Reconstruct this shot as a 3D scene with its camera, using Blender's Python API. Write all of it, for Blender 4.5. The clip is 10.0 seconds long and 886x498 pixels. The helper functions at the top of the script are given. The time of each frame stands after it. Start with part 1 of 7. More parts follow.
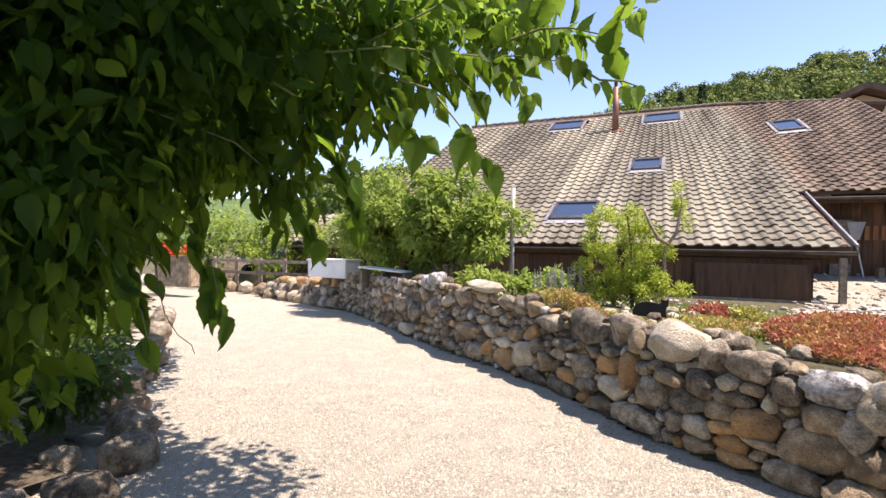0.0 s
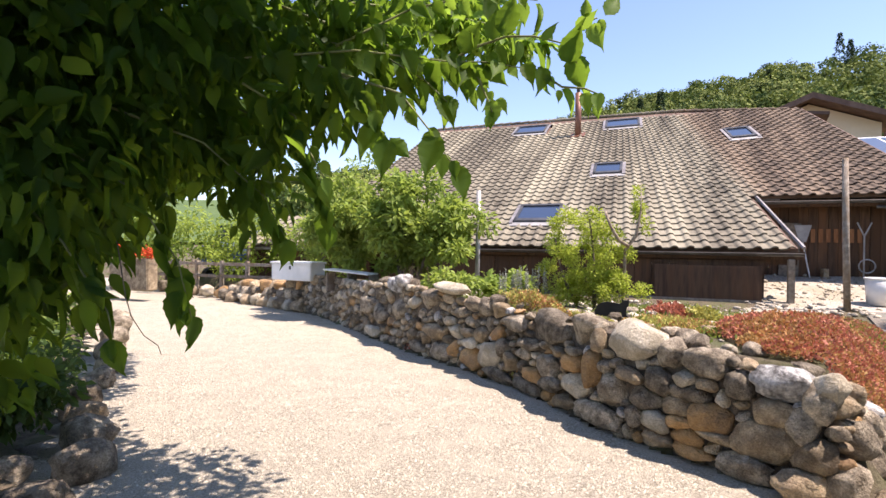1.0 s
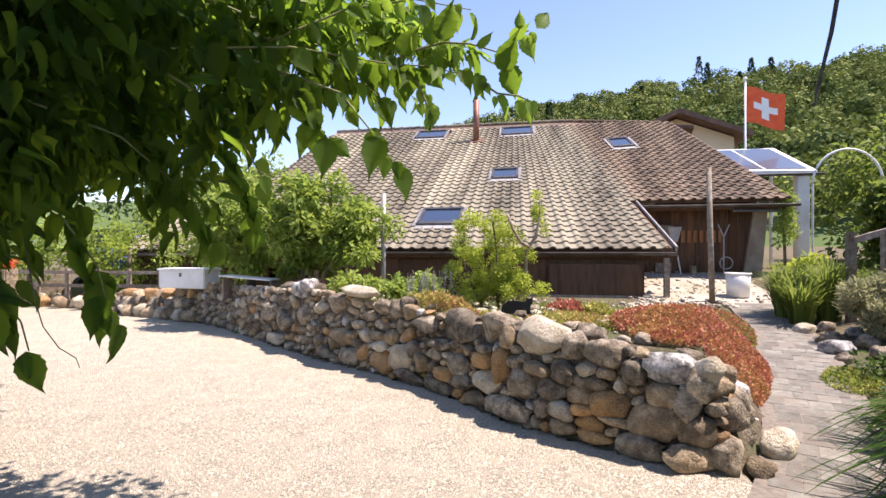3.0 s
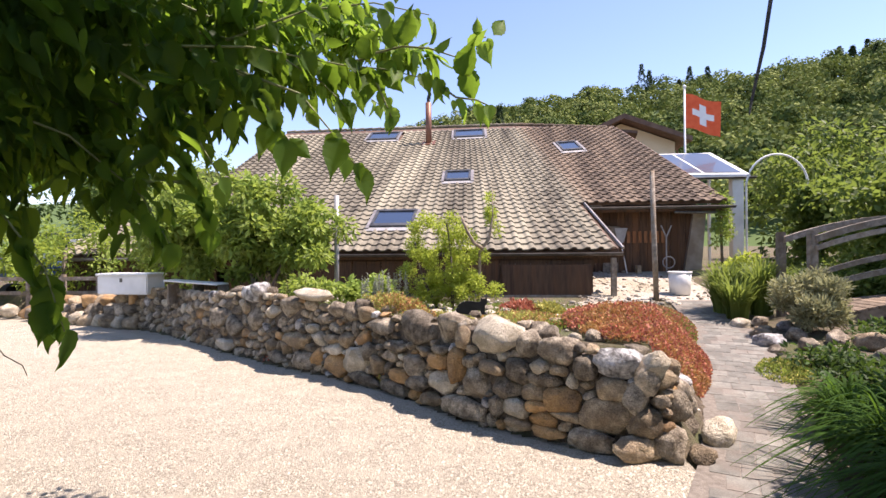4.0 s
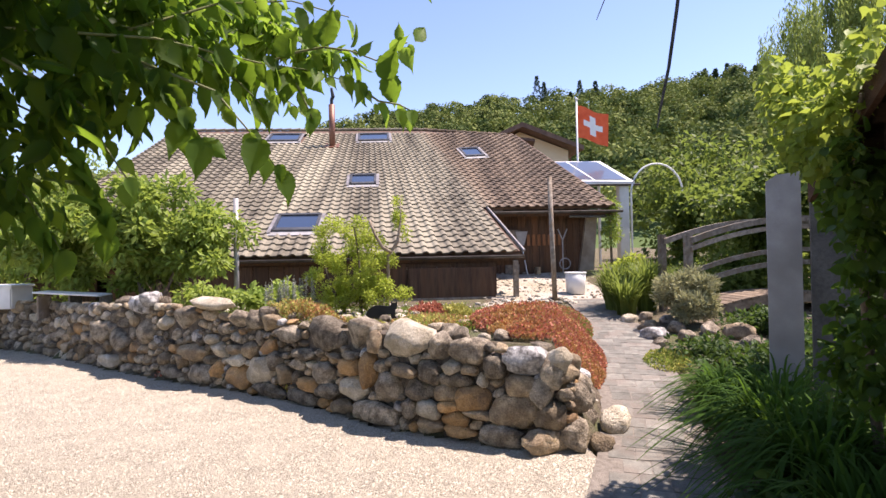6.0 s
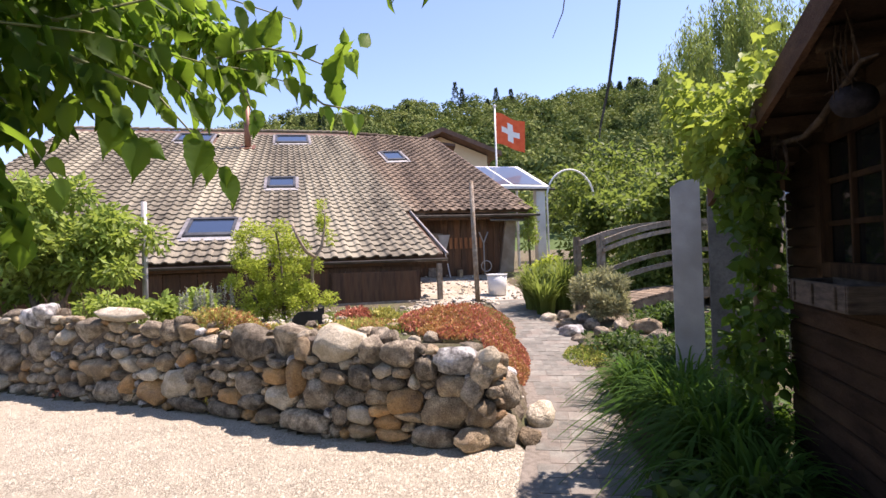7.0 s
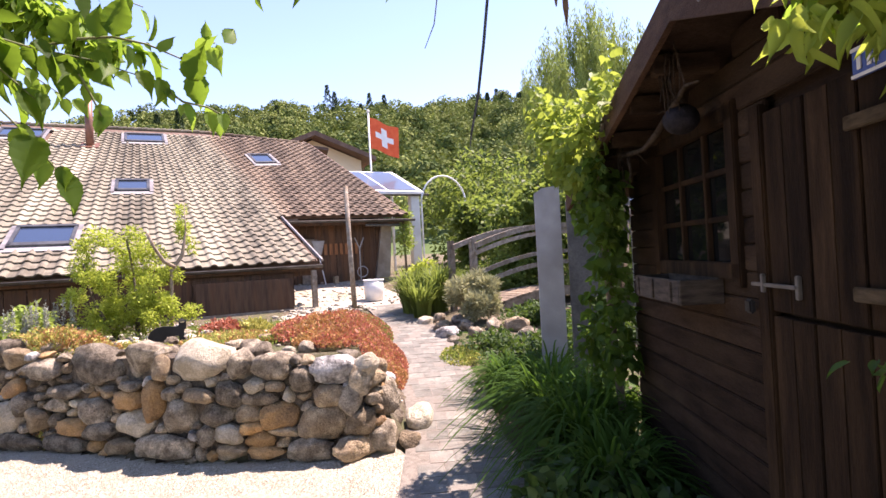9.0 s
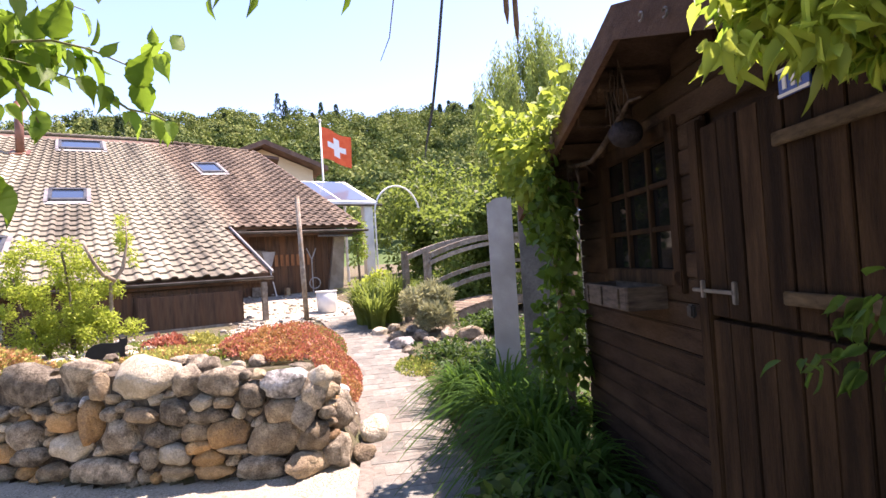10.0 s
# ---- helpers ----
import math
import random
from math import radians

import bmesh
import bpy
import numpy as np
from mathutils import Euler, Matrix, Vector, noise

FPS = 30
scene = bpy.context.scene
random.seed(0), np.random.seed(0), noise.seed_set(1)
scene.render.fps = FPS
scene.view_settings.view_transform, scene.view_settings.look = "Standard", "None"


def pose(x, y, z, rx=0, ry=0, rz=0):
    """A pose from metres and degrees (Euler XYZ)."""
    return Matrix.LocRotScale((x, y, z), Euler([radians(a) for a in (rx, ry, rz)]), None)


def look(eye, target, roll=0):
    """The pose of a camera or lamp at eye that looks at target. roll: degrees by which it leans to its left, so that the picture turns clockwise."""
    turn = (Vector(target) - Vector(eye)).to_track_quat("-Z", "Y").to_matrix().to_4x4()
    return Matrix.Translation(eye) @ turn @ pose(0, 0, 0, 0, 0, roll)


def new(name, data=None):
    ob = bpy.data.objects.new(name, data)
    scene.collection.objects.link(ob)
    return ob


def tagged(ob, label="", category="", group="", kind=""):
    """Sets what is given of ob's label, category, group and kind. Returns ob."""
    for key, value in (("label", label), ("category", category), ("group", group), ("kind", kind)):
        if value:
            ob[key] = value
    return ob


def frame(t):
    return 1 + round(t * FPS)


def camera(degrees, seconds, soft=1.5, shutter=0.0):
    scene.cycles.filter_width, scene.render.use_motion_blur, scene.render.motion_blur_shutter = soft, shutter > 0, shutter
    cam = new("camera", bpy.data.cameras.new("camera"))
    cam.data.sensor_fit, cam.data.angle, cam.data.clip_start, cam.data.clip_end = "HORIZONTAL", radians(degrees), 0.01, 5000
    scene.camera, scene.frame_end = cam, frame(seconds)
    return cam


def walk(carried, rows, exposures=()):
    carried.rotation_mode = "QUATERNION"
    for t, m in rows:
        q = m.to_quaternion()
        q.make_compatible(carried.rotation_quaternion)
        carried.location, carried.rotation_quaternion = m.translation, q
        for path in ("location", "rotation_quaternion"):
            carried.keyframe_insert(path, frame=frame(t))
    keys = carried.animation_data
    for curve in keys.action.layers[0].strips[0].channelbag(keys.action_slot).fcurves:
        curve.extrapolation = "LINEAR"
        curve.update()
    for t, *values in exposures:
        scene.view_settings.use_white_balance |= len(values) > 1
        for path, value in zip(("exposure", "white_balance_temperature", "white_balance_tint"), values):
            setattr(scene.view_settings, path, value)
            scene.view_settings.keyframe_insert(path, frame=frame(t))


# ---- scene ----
cam = camera(79.8, 10.0)
PATH = [
    (0, (0.154, 0.192, 1.613), (-0.718, 1.992, 1.582), 0.6),
    (0.5, (0.162, 0.178, 1.609), (-0.66, 2.001, 1.583), 0.7),
    (1, (0.162, 0.156, 1.606), (-0.592, 2.008, 1.586), 0.6),
    (1.5, (0.144, 0.14, 1.604), (-0.533, 2.021, 1.589), 0.4),
    (2, (0.112, 0.117, 1.599), (-0.474, 2.03, 1.587), 0.2),
    (2.5, (0.08, 0.106, 1.596), (-0.41, 2.045, 1.587), 0.1),
    (4, (0.038, 0.06, 1.588), (-0.179, 2.048, 1.59), -0.5),
    (4.5, (0.047, 0.05, 1.586), (-0.102, 2.045, 1.59), -0.7),
    (5, (0.045, 0.045, 1.586), (-0.029, 2.043, 1.593), -0.8),
    (6.5, (-0.068, 0.043, 1.584), (0.217, 2.023, 1.601), -1.5),
    (7, (-0.101, 0.016, 1.582), (0.336, 1.968, 1.601), -1.9),
    (7.5, (-0.103, 0.014, 1.582), (0.453, 1.935, 1.601), -2.2),
    (8, (-0.099, 0.017, 1.582), (0.574, 1.9, 1.602), -2.5),
    (8.5, (-0.101, 0.015, 1.582), (0.661, 1.864, 1.601), -2.7),
    (9, (-0.105, 0.012, 1.582), (0.771, 1.81, 1.6), -3.1),
    (9.5, (-0.105, 0.012, 1.582), (0.857, 1.765, 1.604), -3.4),
    (10, (-0.115, 0.003, 1.581), (0.916, 1.717, 1.627), -3.6),
]
walk(cam, [(t, look(eye, target, roll)) for t, eye, target, roll in PATH], exposures=[(0, 1.08, 6720, 24), (4.5, 1.05, 6720, 26), (6.5, 1.02, 6720, 27), (8, 1.20, 6760, 29), (9, 1.52, 6840, 33), (10, 1.72, 6860, 32)])

# ---- light: clear midday sky and a high sun from the right ----
SUN_AZ, SUN_EL = radians(80), radians(63)
sky_world = bpy.data.worlds.new("sky")
scene.world = sky_world
sky_world.use_nodes = True
wn = sky_world.node_tree.nodes
sky_tex = wn.new("ShaderNodeTexSky")
sky_tex.sky_type, sky_tex.sun_disc = "NISHITA", False
sky_tex.sun_elevation, sky_tex.sun_rotation = SUN_EL, SUN_AZ
sky_tex.air_density, sky_tex.dust_density, sky_tex.ozone_density = 0.95, 0.1, 2.0
wn["Background"].inputs["Strength"].default_value = 0.13
sky_world.node_tree.links.new(sky_tex.outputs[0], wn["Background"].inputs["Color"])
sun_dir = Vector((math.sin(SUN_AZ) * math.cos(SUN_EL), math.cos(SUN_AZ) * math.cos(SUN_EL), math.sin(SUN_EL)))
sun_data = bpy.data.lights.new("sun", "SUN")
sun_data.energy, sun_data.angle, sun_data.color = 5.0, radians(0.53), (1.0, 0.94, 0.84)
new("sun", sun_data).matrix_world = look(sun_dir * 60, (0, 0, 0))

# ---- materials ----
def mat(name, c1, c2, scale=6.0, rough=0.8, bump=0.3, fine=60.0, c3=None, big=0.8, rand=0.0, island=0.0, metal=0.0, stretch=(1, 1, 1), dist=0.02, spec=0.4, speck=0.0):
    """Two noises at two scales mix two or three colours; a fine noise gives the relief."""
    m = bpy.data.materials.new(name)
    m.use_nodes = True
    nt = m.node_tree
    n, l = nt.nodes, nt.links
    p = n["Principled BSDF"]
    p.inputs["Metallic"].default_value = metal
    p.inputs["Specular IOR Level"].default_value = spec
    geo = n.new("ShaderNodeNewGeometry")
    vec = n.new("ShaderNodeMapping")
    vec.inputs["Scale"].default_value = stretch
    l.new(geo.outputs["Position"], vec.inputs["Vector"])

    def noisy(s, detail, rgh=0.6):
        t = n.new("ShaderNodeTexNoise")
        t.inputs["Scale"].default_value, t.inputs["Detail"].default_value, t.inputs["Roughness"].default_value = s, detail, rgh
        l.new(vec.outputs[0], t.inputs["Vector"])
        return t.outputs["Fac"]

    def ramp(src, lo, hi):
        r = n.new("ShaderNodeMapRange")
        r.inputs["From Min"].default_value, r.inputs["From Max"].default_value = lo, hi
        l.new(src, r.inputs["Value"])
        return r.outputs[0]

    def mixed(fac, a, b, kind="MIX"):
        x = n.new("ShaderNodeMix")
        x.data_type, x.blend_type = "RGBA", kind
        for sock, v in ((x.inputs[0], fac), (x.inputs[6], a), (x.inputs[7], b)):
            if isinstance(v, bpy.types.NodeSocket):
                l.new(v, sock)
            else:
                sock.default_value = (*v, 1) if isinstance(v, tuple) else v
        return x.outputs[2]

    col = mixed(ramp(noisy(scale, 5), 0.35, 0.65), c1, c2)
    if c3:
        col = mixed(ramp(noisy(big, 3), 0.45, 0.65), col, c3)
    if speck:
        grit = n.new("ShaderNodeHueSaturation")
        r = n.new("ShaderNodeMapRange")
        r.inputs["From Min"].default_value, r.inputs["From Max"].default_value = 0.3, 0.7
        r.inputs["To Min"].default_value, r.inputs["To Max"].default_value = 1 - speck, 1 + speck
        l.new(noisy(fine * 1.6, 3, 0.75), r.inputs["Value"])
        l.new(r.outputs[0], grit.inputs["Value"])
        l.new(col, grit.inputs["Color"])
        col = grit.outputs[0]
    vary = []
    if rand:
        info = n.new("ShaderNodeObjectInfo")
        vary.append((info.outputs["Random"], rand))
    if island:
        vary.append((geo.outputs["Random Per Island"], island))
    for src, amount in vary:
        r = n.new("ShaderNodeMapRange")
        r.inputs["To Min"].default_value, r.inputs["To Max"].default_value = 1 - amount, 1 + amount
        l.new(src, r.inputs["Value"])
        h = n.new("ShaderNodeHueSaturation")
        l.new(r.outputs[0], h.inputs["Value"])
        l.new(col, h.inputs["Color"])
        col = h.outputs[0]
    l.new(col, p.inputs["Base Color"])
    fn = noisy(fine, 4, 0.7)
    r = n.new("ShaderNodeMapRange")
    r.inputs["To Min"].default_value, r.inputs["To Max"].default_value = max(rough - 0.12, 0.02), min(rough + 0.12, 1)
    l.new(fn, r.inputs["Value"])
    l.new(r.outputs[0], p.inputs["Roughness"])
    if bump:
        b = n.new("ShaderNodeBump")
        b.inputs["Strength"].default_value, b.inputs["Distance"].default_value = bump, dist
        l.new(fn, b.inputs["Height"])
        l.new(b.outputs[0], p.inputs["Normal"])
    return m


def leaf_mat(name, c1, c2, back, glow=0.45, rough=0.55, scale=1.2, spec=0.16, island=0.35):
    """A leaf: glossy skin over a sheet that lets light through."""
    m = mat(name, c1, c2, scale=scale, rough=rough, bump=0, island=island, spec=spec)
    n, l = m.node_tree.nodes, m.node_tree.links
    t = n.new("ShaderNodeBsdfTranslucent")
    t.inputs["Color"].default_value = (*back, 1)
    x = n.new("ShaderNodeMixShader")
    x.inputs[0].default_value = glow
    l.new(n["Principled BSDF"].outputs[0], x.inputs[1])
    l.new(t.outputs[0], x.inputs[2])
    l.new(x.outputs[0], n["Material Output"].inputs["Surface"])
    return m


M = {
    "gravel": mat("pale_gravel", (0.27, 0.231, 0.168), (0.625, 0.56, 0.436), 60, 0.95, 1.0, 110, (0.515, 0.456, 0.349), 3.0, dist=0.03),
    "pebble": mat("pebbles", (0.34, 0.297, 0.224), (0.60, 0.54, 0.43), 25, 0.95, 0.3, island=0.26),
    "yard": mat("yard_gravel", (0.27, 0.23, 0.18), (0.60, 0.535, 0.445), 22, 0.95, 1.0, 50, (0.36, 0.31, 0.22), 0.9, speck=0.35),
    "yard_stone": mat("yard_stone", (0.27, 0.23, 0.17), (0.54, 0.48, 0.385), 20, 0.95, 0.4, 60, island=0.4, speck=0.3),
    "soil": mat("garden_soil", (0.085, 0.062, 0.04), (0.20, 0.155, 0.10), 16, 0.95, 1.0, 45, (0.11, 0.115, 0.045), 1.6, dist=0.04),
    "meadow": mat("meadow", (0.05, 0.09, 0.02), (0.10, 0.15, 0.04), 0.6, 0.95, 0.5, 4, (0.06, 0.10, 0.02), 0.06),
    "core": mat("earthy_mortar", (0.06, 0.046, 0.033), (0.17, 0.135, 0.098), 18, 0.95, 1.0, 50, speck=0.4),
    "st_grey": mat("grey_fieldstone", (0.172, 0.138, 0.099), (0.38, 0.315, 0.229), 12, 0.9, 1.0, 45, (0.52, 0.44, 0.325), 6.0, rand=0.42, dist=0.06, spec=0.2, speck=0.42),
    "st_tan": mat("tan_fieldstone", (0.32, 0.235, 0.145), (0.58, 0.46, 0.30), 12, 0.9, 1.0, 45, (0.25, 0.19, 0.125), 5.0, rand=0.3, dist=0.05, spec=0.2, speck=0.35),
    "st_ochre": mat("ochre_fieldstone", (0.42, 0.245, 0.10), (0.58, 0.37, 0.18), 7, 0.85, 0.9, 45, (0.28, 0.18, 0.10), 5.0, rand=0.25, dist=0.04, spec=0.2, speck=0.3),
    "st_pale": mat("pale_limestone", (0.54, 0.46, 0.33), (0.76, 0.68, 0.53), 12, 0.9, 1.0, 45, (0.44, 0.37, 0.26), 5.0, rand=0.15, dist=0.045, spec=0.2, speck=0.25),
    "st_white": mat("lichen_white_stone", (0.11, 0.10, 0.09), (0.82, 0.79, 0.74), 9, 0.85, 1.0, 35, dist=0.06, speck=0.3),
    "paver": mat("brick_paver", (0.134, 0.128, 0.106), (0.216, 0.206, 0.172), 9, 0.95, 0.5, 70, (0.172, 0.148, 0.120), 3.4, rand=0.24, dist=0.008, speck=0.25),
    "joint": mat("path_sand", (0.15, 0.128, 0.102), (0.24, 0.208, 0.168), 20, 0.95, 0.6, 60),
    "wood_barn": mat("barn_boards", (0.055, 0.028, 0.015), (0.125, 0.070, 0.038), 3, 0.8, 0.5, 25, (0.13, 0.062, 0.028), 0.7, rand=0.3, stretch=(6, 6, 0.6)),
    "wood_shed": mat("stained_shed_boards", (0.020, 0.0125, 0.0082), (0.042, 0.0265, 0.0175), 3, 0.85, 0.45, 25, (0.056, 0.036, 0.022), 0.9, rand=0.3, spec=0.08, stretch=(1.2, 1.2, 5), speck=0.25),
    "wood_door": mat("shed_door_boards", (0.021, 0.0125, 0.0075), (0.058, 0.034, 0.018), 3, 0.8, 0.45, 25, (0.021, 0.013, 0.008), 1.6, rand=0.3, spec=0.08, stretch=(6, 6, 0.7), speck=0.25),
    "barge": mat("brown_barge_wood", (0.055, 0.032, 0.021), (0.105, 0.062, 0.040), 3, 0.8, 0.45, 25, (0.075, 0.042, 0.026), 1.2, spec=0.1, stretch=(2, 2, 5), speck=0.25),
    "cedar": mat("reddish_slat_wood", (0.24, 0.095, 0.035), (0.36, 0.16, 0.065), 4, 0.75, 0.4, 30, stretch=(6, 6, 0.8)),
    "wood_grey": mat("weathered_wood", (0.16, 0.13, 0.10), (0.33, 0.28, 0.22), 4, 0.85, 0.6, 30, (0.20, 0.15, 0.10), 1.5, rand=0.25, stretch=(3, 3, 3)),
    "wood_deck": mat("bridge_deck_boards", (0.13, 0.092, 0.06), (0.26, 0.195, 0.135), 4, 0.8, 0.5, 30, rand=0.3, stretch=(2, 6, 3)),
    "post_grey": mat("galvanised_post", (0.28, 0.27, 0.26), (0.42, 0.41, 0.40), 4, 0.55, 0.2, 40, metal=0.2),
    "gutter": mat("weathered_gutter", (0.19, 0.17, 0.16), (0.33, 0.31, 0.30), 3, 0.5, 0.2, 40, metal=0.35),
    "gutter_dark": mat("dark_gutter", (0.05, 0.043, 0.038), (0.11, 0.10, 0.09), 3, 0.5, 0.2, 40, metal=0.3),
    "dark_metal": mat("dark_frame_metal", (0.05, 0.05, 0.052), (0.10, 0.10, 0.10), 5, 0.45, 0.1, 50, metal=0.3),
    "iron": mat("zinc_latch", (0.11, 0.105, 0.095), (0.21, 0.20, 0.185), 12, 0.5, 0.2, 60, metal=0.6),
    "bright_pipe": mat("bright_steel_pipe", (0.55, 0.55, 0.55), (0.68, 0.68, 0.67), 6, 0.28, 0.1, 40, metal=0.9),
    "copper": mat("brown_flue_pipe", (0.15, 0.065, 0.04), (0.24, 0.11, 0.07), 3, 0.5, 0.2, 40, metal=0.2),
    "cream": mat("cream_render", (0.66, 0.55, 0.38), (0.76, 0.66, 0.48), 1.2, 0.92, 0.3, 15, (0.62, 0.51, 0.35), 0.3),
    "roof_far": mat("far_roof_boards", (0.10, 0.06, 0.045), (0.17, 0.11, 0.08), 2, 0.85, 0.4, 12),
    "white": mat("white_paint", (0.74, 0.74, 0.72), (0.82, 0.82, 0.80), 3, 0.55, 0.15, 40, (0.64, 0.64, 0.61), 1.1),
    "plastic": mat("white_plastic_tub", (0.66, 0.66, 0.64), (0.76, 0.76, 0.74), 5, 0.5, 0.1, 40),
    "slab": mat("pale_grey_panel", (0.31, 0.305, 0.30), (0.42, 0.415, 0.405), 2.5, 0.7, 0.25, 18, (0.27, 0.262, 0.25), 1.2, spec=0.2),
    "panel_dark": mat("dark_weathered_sheet", (0.085, 0.085, 0.082), (0.14, 0.14, 0.135), 3, 0.7, 0.3, 20, spec=0.2, speck=0.2),
    "black": mat("black_painted_metal", (0.008, 0.008, 0.008), (0.018, 0.018, 0.018), 8, 0.6, 0.2, 60),
    "render_grey": mat("old_plaster", (0.30, 0.25, 0.20), (0.46, 0.40, 0.33), 3, 0.92, 0.6, 20, (0.24, 0.19, 0.14), 1.2),
    "bark": mat("bark", (0.10, 0.075, 0.05), (0.22, 0.18, 0.13), 14, 0.9, 0.9, 40, stretch=(2, 2, 0.6)),
    "twig": mat("green_stem", (0.11, 0.13, 0.04), (0.19, 0.20, 0.07), 10, 0.6, 0.2, 60),
    "deadwood": mat("bleached_branch", (0.20, 0.15, 0.10), (0.40, 0.32, 0.23), 12, 0.85, 0.7, 50),
    "rope": mat("dark_cord", (0.04, 0.045, 0.05), (0.09, 0.09, 0.10), 40, 0.8, 0.5, 200),
    "red": mat("red_cloth", (0.76, 0.10, 0.03), (0.84, 0.145, 0.05), 4, 0.8, 0.1, 60),
    "flag_white": mat("white_cloth", (0.78, 0.76, 0.74), (0.84, 0.83, 0.81), 4, 0.8, 0.1, 60),
    "car_blue": mat("blue_van_paint", (0.06, 0.12, 0.28), (0.10, 0.18, 0.36), 1, 0.3, 0, 20),
    "tyre": mat("black_rubber", (0.015, 0.015, 0.015), (0.03, 0.03, 0.03), 10, 0.85, 0.2, 60),
    "blue_sign": mat("blue_enamel", (0.02, 0.05, 0.22), (0.03, 0.07, 0.28), 5, 0.35, 0.05, 30),
    "pod": mat("dry_seed_pod", (0.09, 0.05, 0.03), (0.20, 0.13, 0.08), 20, 0.8, 0.5, 90),
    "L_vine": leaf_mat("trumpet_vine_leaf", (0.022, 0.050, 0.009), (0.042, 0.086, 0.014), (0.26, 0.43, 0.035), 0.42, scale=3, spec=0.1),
    # Pale young growth; on the door vine this colour stands in for sun.
    "L_vine2": leaf_mat("young_and_sun_tinted_leaf", (0.07, 0.14, 0.02), (0.11, 0.19, 0.03), (0.36, 0.55, 0.06), 0.45, scale=3),
    # Vine leaf brightened so that its colour carries the full sun.
    "L_sun_tint": leaf_mat("sun_tinted_vine_leaf", (0.19, 0.26, 0.035), (0.30, 0.36, 0.06), (0.54, 0.64, 0.09), 0.45, scale=3),
    "L_elder": leaf_mat("elder_leaf", (0.15, 0.22, 0.042), (0.27, 0.335, 0.08), (0.42, 0.54, 0.09), 0.36),
    "L_box": leaf_mat("yellow_green_leaf", (0.26, 0.31, 0.04), (0.38, 0.42, 0.07), (0.52, 0.62, 0.09), 0.42),
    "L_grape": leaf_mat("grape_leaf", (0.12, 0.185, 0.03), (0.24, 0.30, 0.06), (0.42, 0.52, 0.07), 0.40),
    "L_hedge": leaf_mat("hedge_leaf", (0.035, 0.065, 0.014), (0.16, 0.21, 0.05), (0.30, 0.40, 0.07), 0.34, scale=1.6),
    # Darker copy of the vine leaf, with shade put into its colour.
    "L_shade_tint": leaf_mat("shade_tinted_vine_leaf", (0.035, 0.075, 0.014), (0.065, 0.12, 0.022), (0.16, 0.28, 0.03), 0.35, scale=3),
    "L_dark": leaf_mat("dark_shrub_leaf", (0.028, 0.055, 0.015), (0.055, 0.095, 0.026), (0.13, 0.22, 0.035), 0.28),
    "L_grass": leaf_mat("daylily_blade", (0.030, 0.074, 0.012), (0.066, 0.130, 0.020), (0.14, 0.27, 0.028), 0.32, 0.75, 1.2, 0.08),
    "L_fern": leaf_mat("fern_frond", (0.10, 0.145, 0.025), (0.17, 0.21, 0.05), (0.30, 0.38, 0.07), 0.35),
    "L_sage": leaf_mat("grey_shrub_leaf", (0.28, 0.29, 0.16), (0.44, 0.42, 0.25), (0.40, 0.40, 0.20), 0.3),
    "L_silver": leaf_mat("silver_leaf", (0.30, 0.31, 0.25), (0.42, 0.43, 0.36), (0.36, 0.38, 0.28), 0.25),
    "L_willow": leaf_mat("willow_leaf", (0.16, 0.22, 0.06), (0.24, 0.30, 0.10), (0.38, 0.48, 0.12), 0.4),
    "L_forest": leaf_mat("forest_leaf", (0.08, 0.112, 0.030), (0.19, 0.215, 0.068), (0.16, 0.21, 0.04), 0.15, 0.8, scale=0.13, island=0.25, spec=0.05),
    "L_forest_pale": leaf_mat("pale_forest_leaf", (0.165, 0.20, 0.058), (0.26, 0.285, 0.095), (0.19, 0.25, 0.05), 0.15, 0.8, scale=0.2, island=0.25, spec=0.05),
    "L_forest_dark": leaf_mat("dark_forest_leaf", (0.048, 0.076, 0.024), (0.095, 0.128, 0.042), (0.07, 0.11, 0.025), 0.15, 0.8, scale=0.2, island=0.25, spec=0.05),
    "L_conifer": leaf_mat("conifer_needles", (0.04, 0.068, 0.03), (0.065, 0.10, 0.045), (0.04, 0.07, 0.025), 0.2, 0.7, scale=0.03),
    "S_red": leaf_mat("red_sedum", (0.40, 0.115, 0.075), (0.54, 0.25, 0.165), (0.50, 0.20, 0.12), 0.25, 0.6, scale=5),
    "S_orange": leaf_mat("orange_sedum", (0.44, 0.20, 0.09), (0.46, 0.31, 0.12), (0.46, 0.28, 0.10), 0.25, 0.6, scale=5),
    "S_yellow": leaf_mat("yellow_green_sedum", (0.38, 0.34, 0.08), (0.50, 0.48, 0.14), (0.50, 0.5, 0.14), 0.25, 0.6, scale=5),
    "F_red": leaf_mat("red_petal", (0.60, 0.06, 0.02), (0.7, 0.12, 0.04), (0.6, 0.1, 0.03), 0.3, 0.6, scale=5),
}


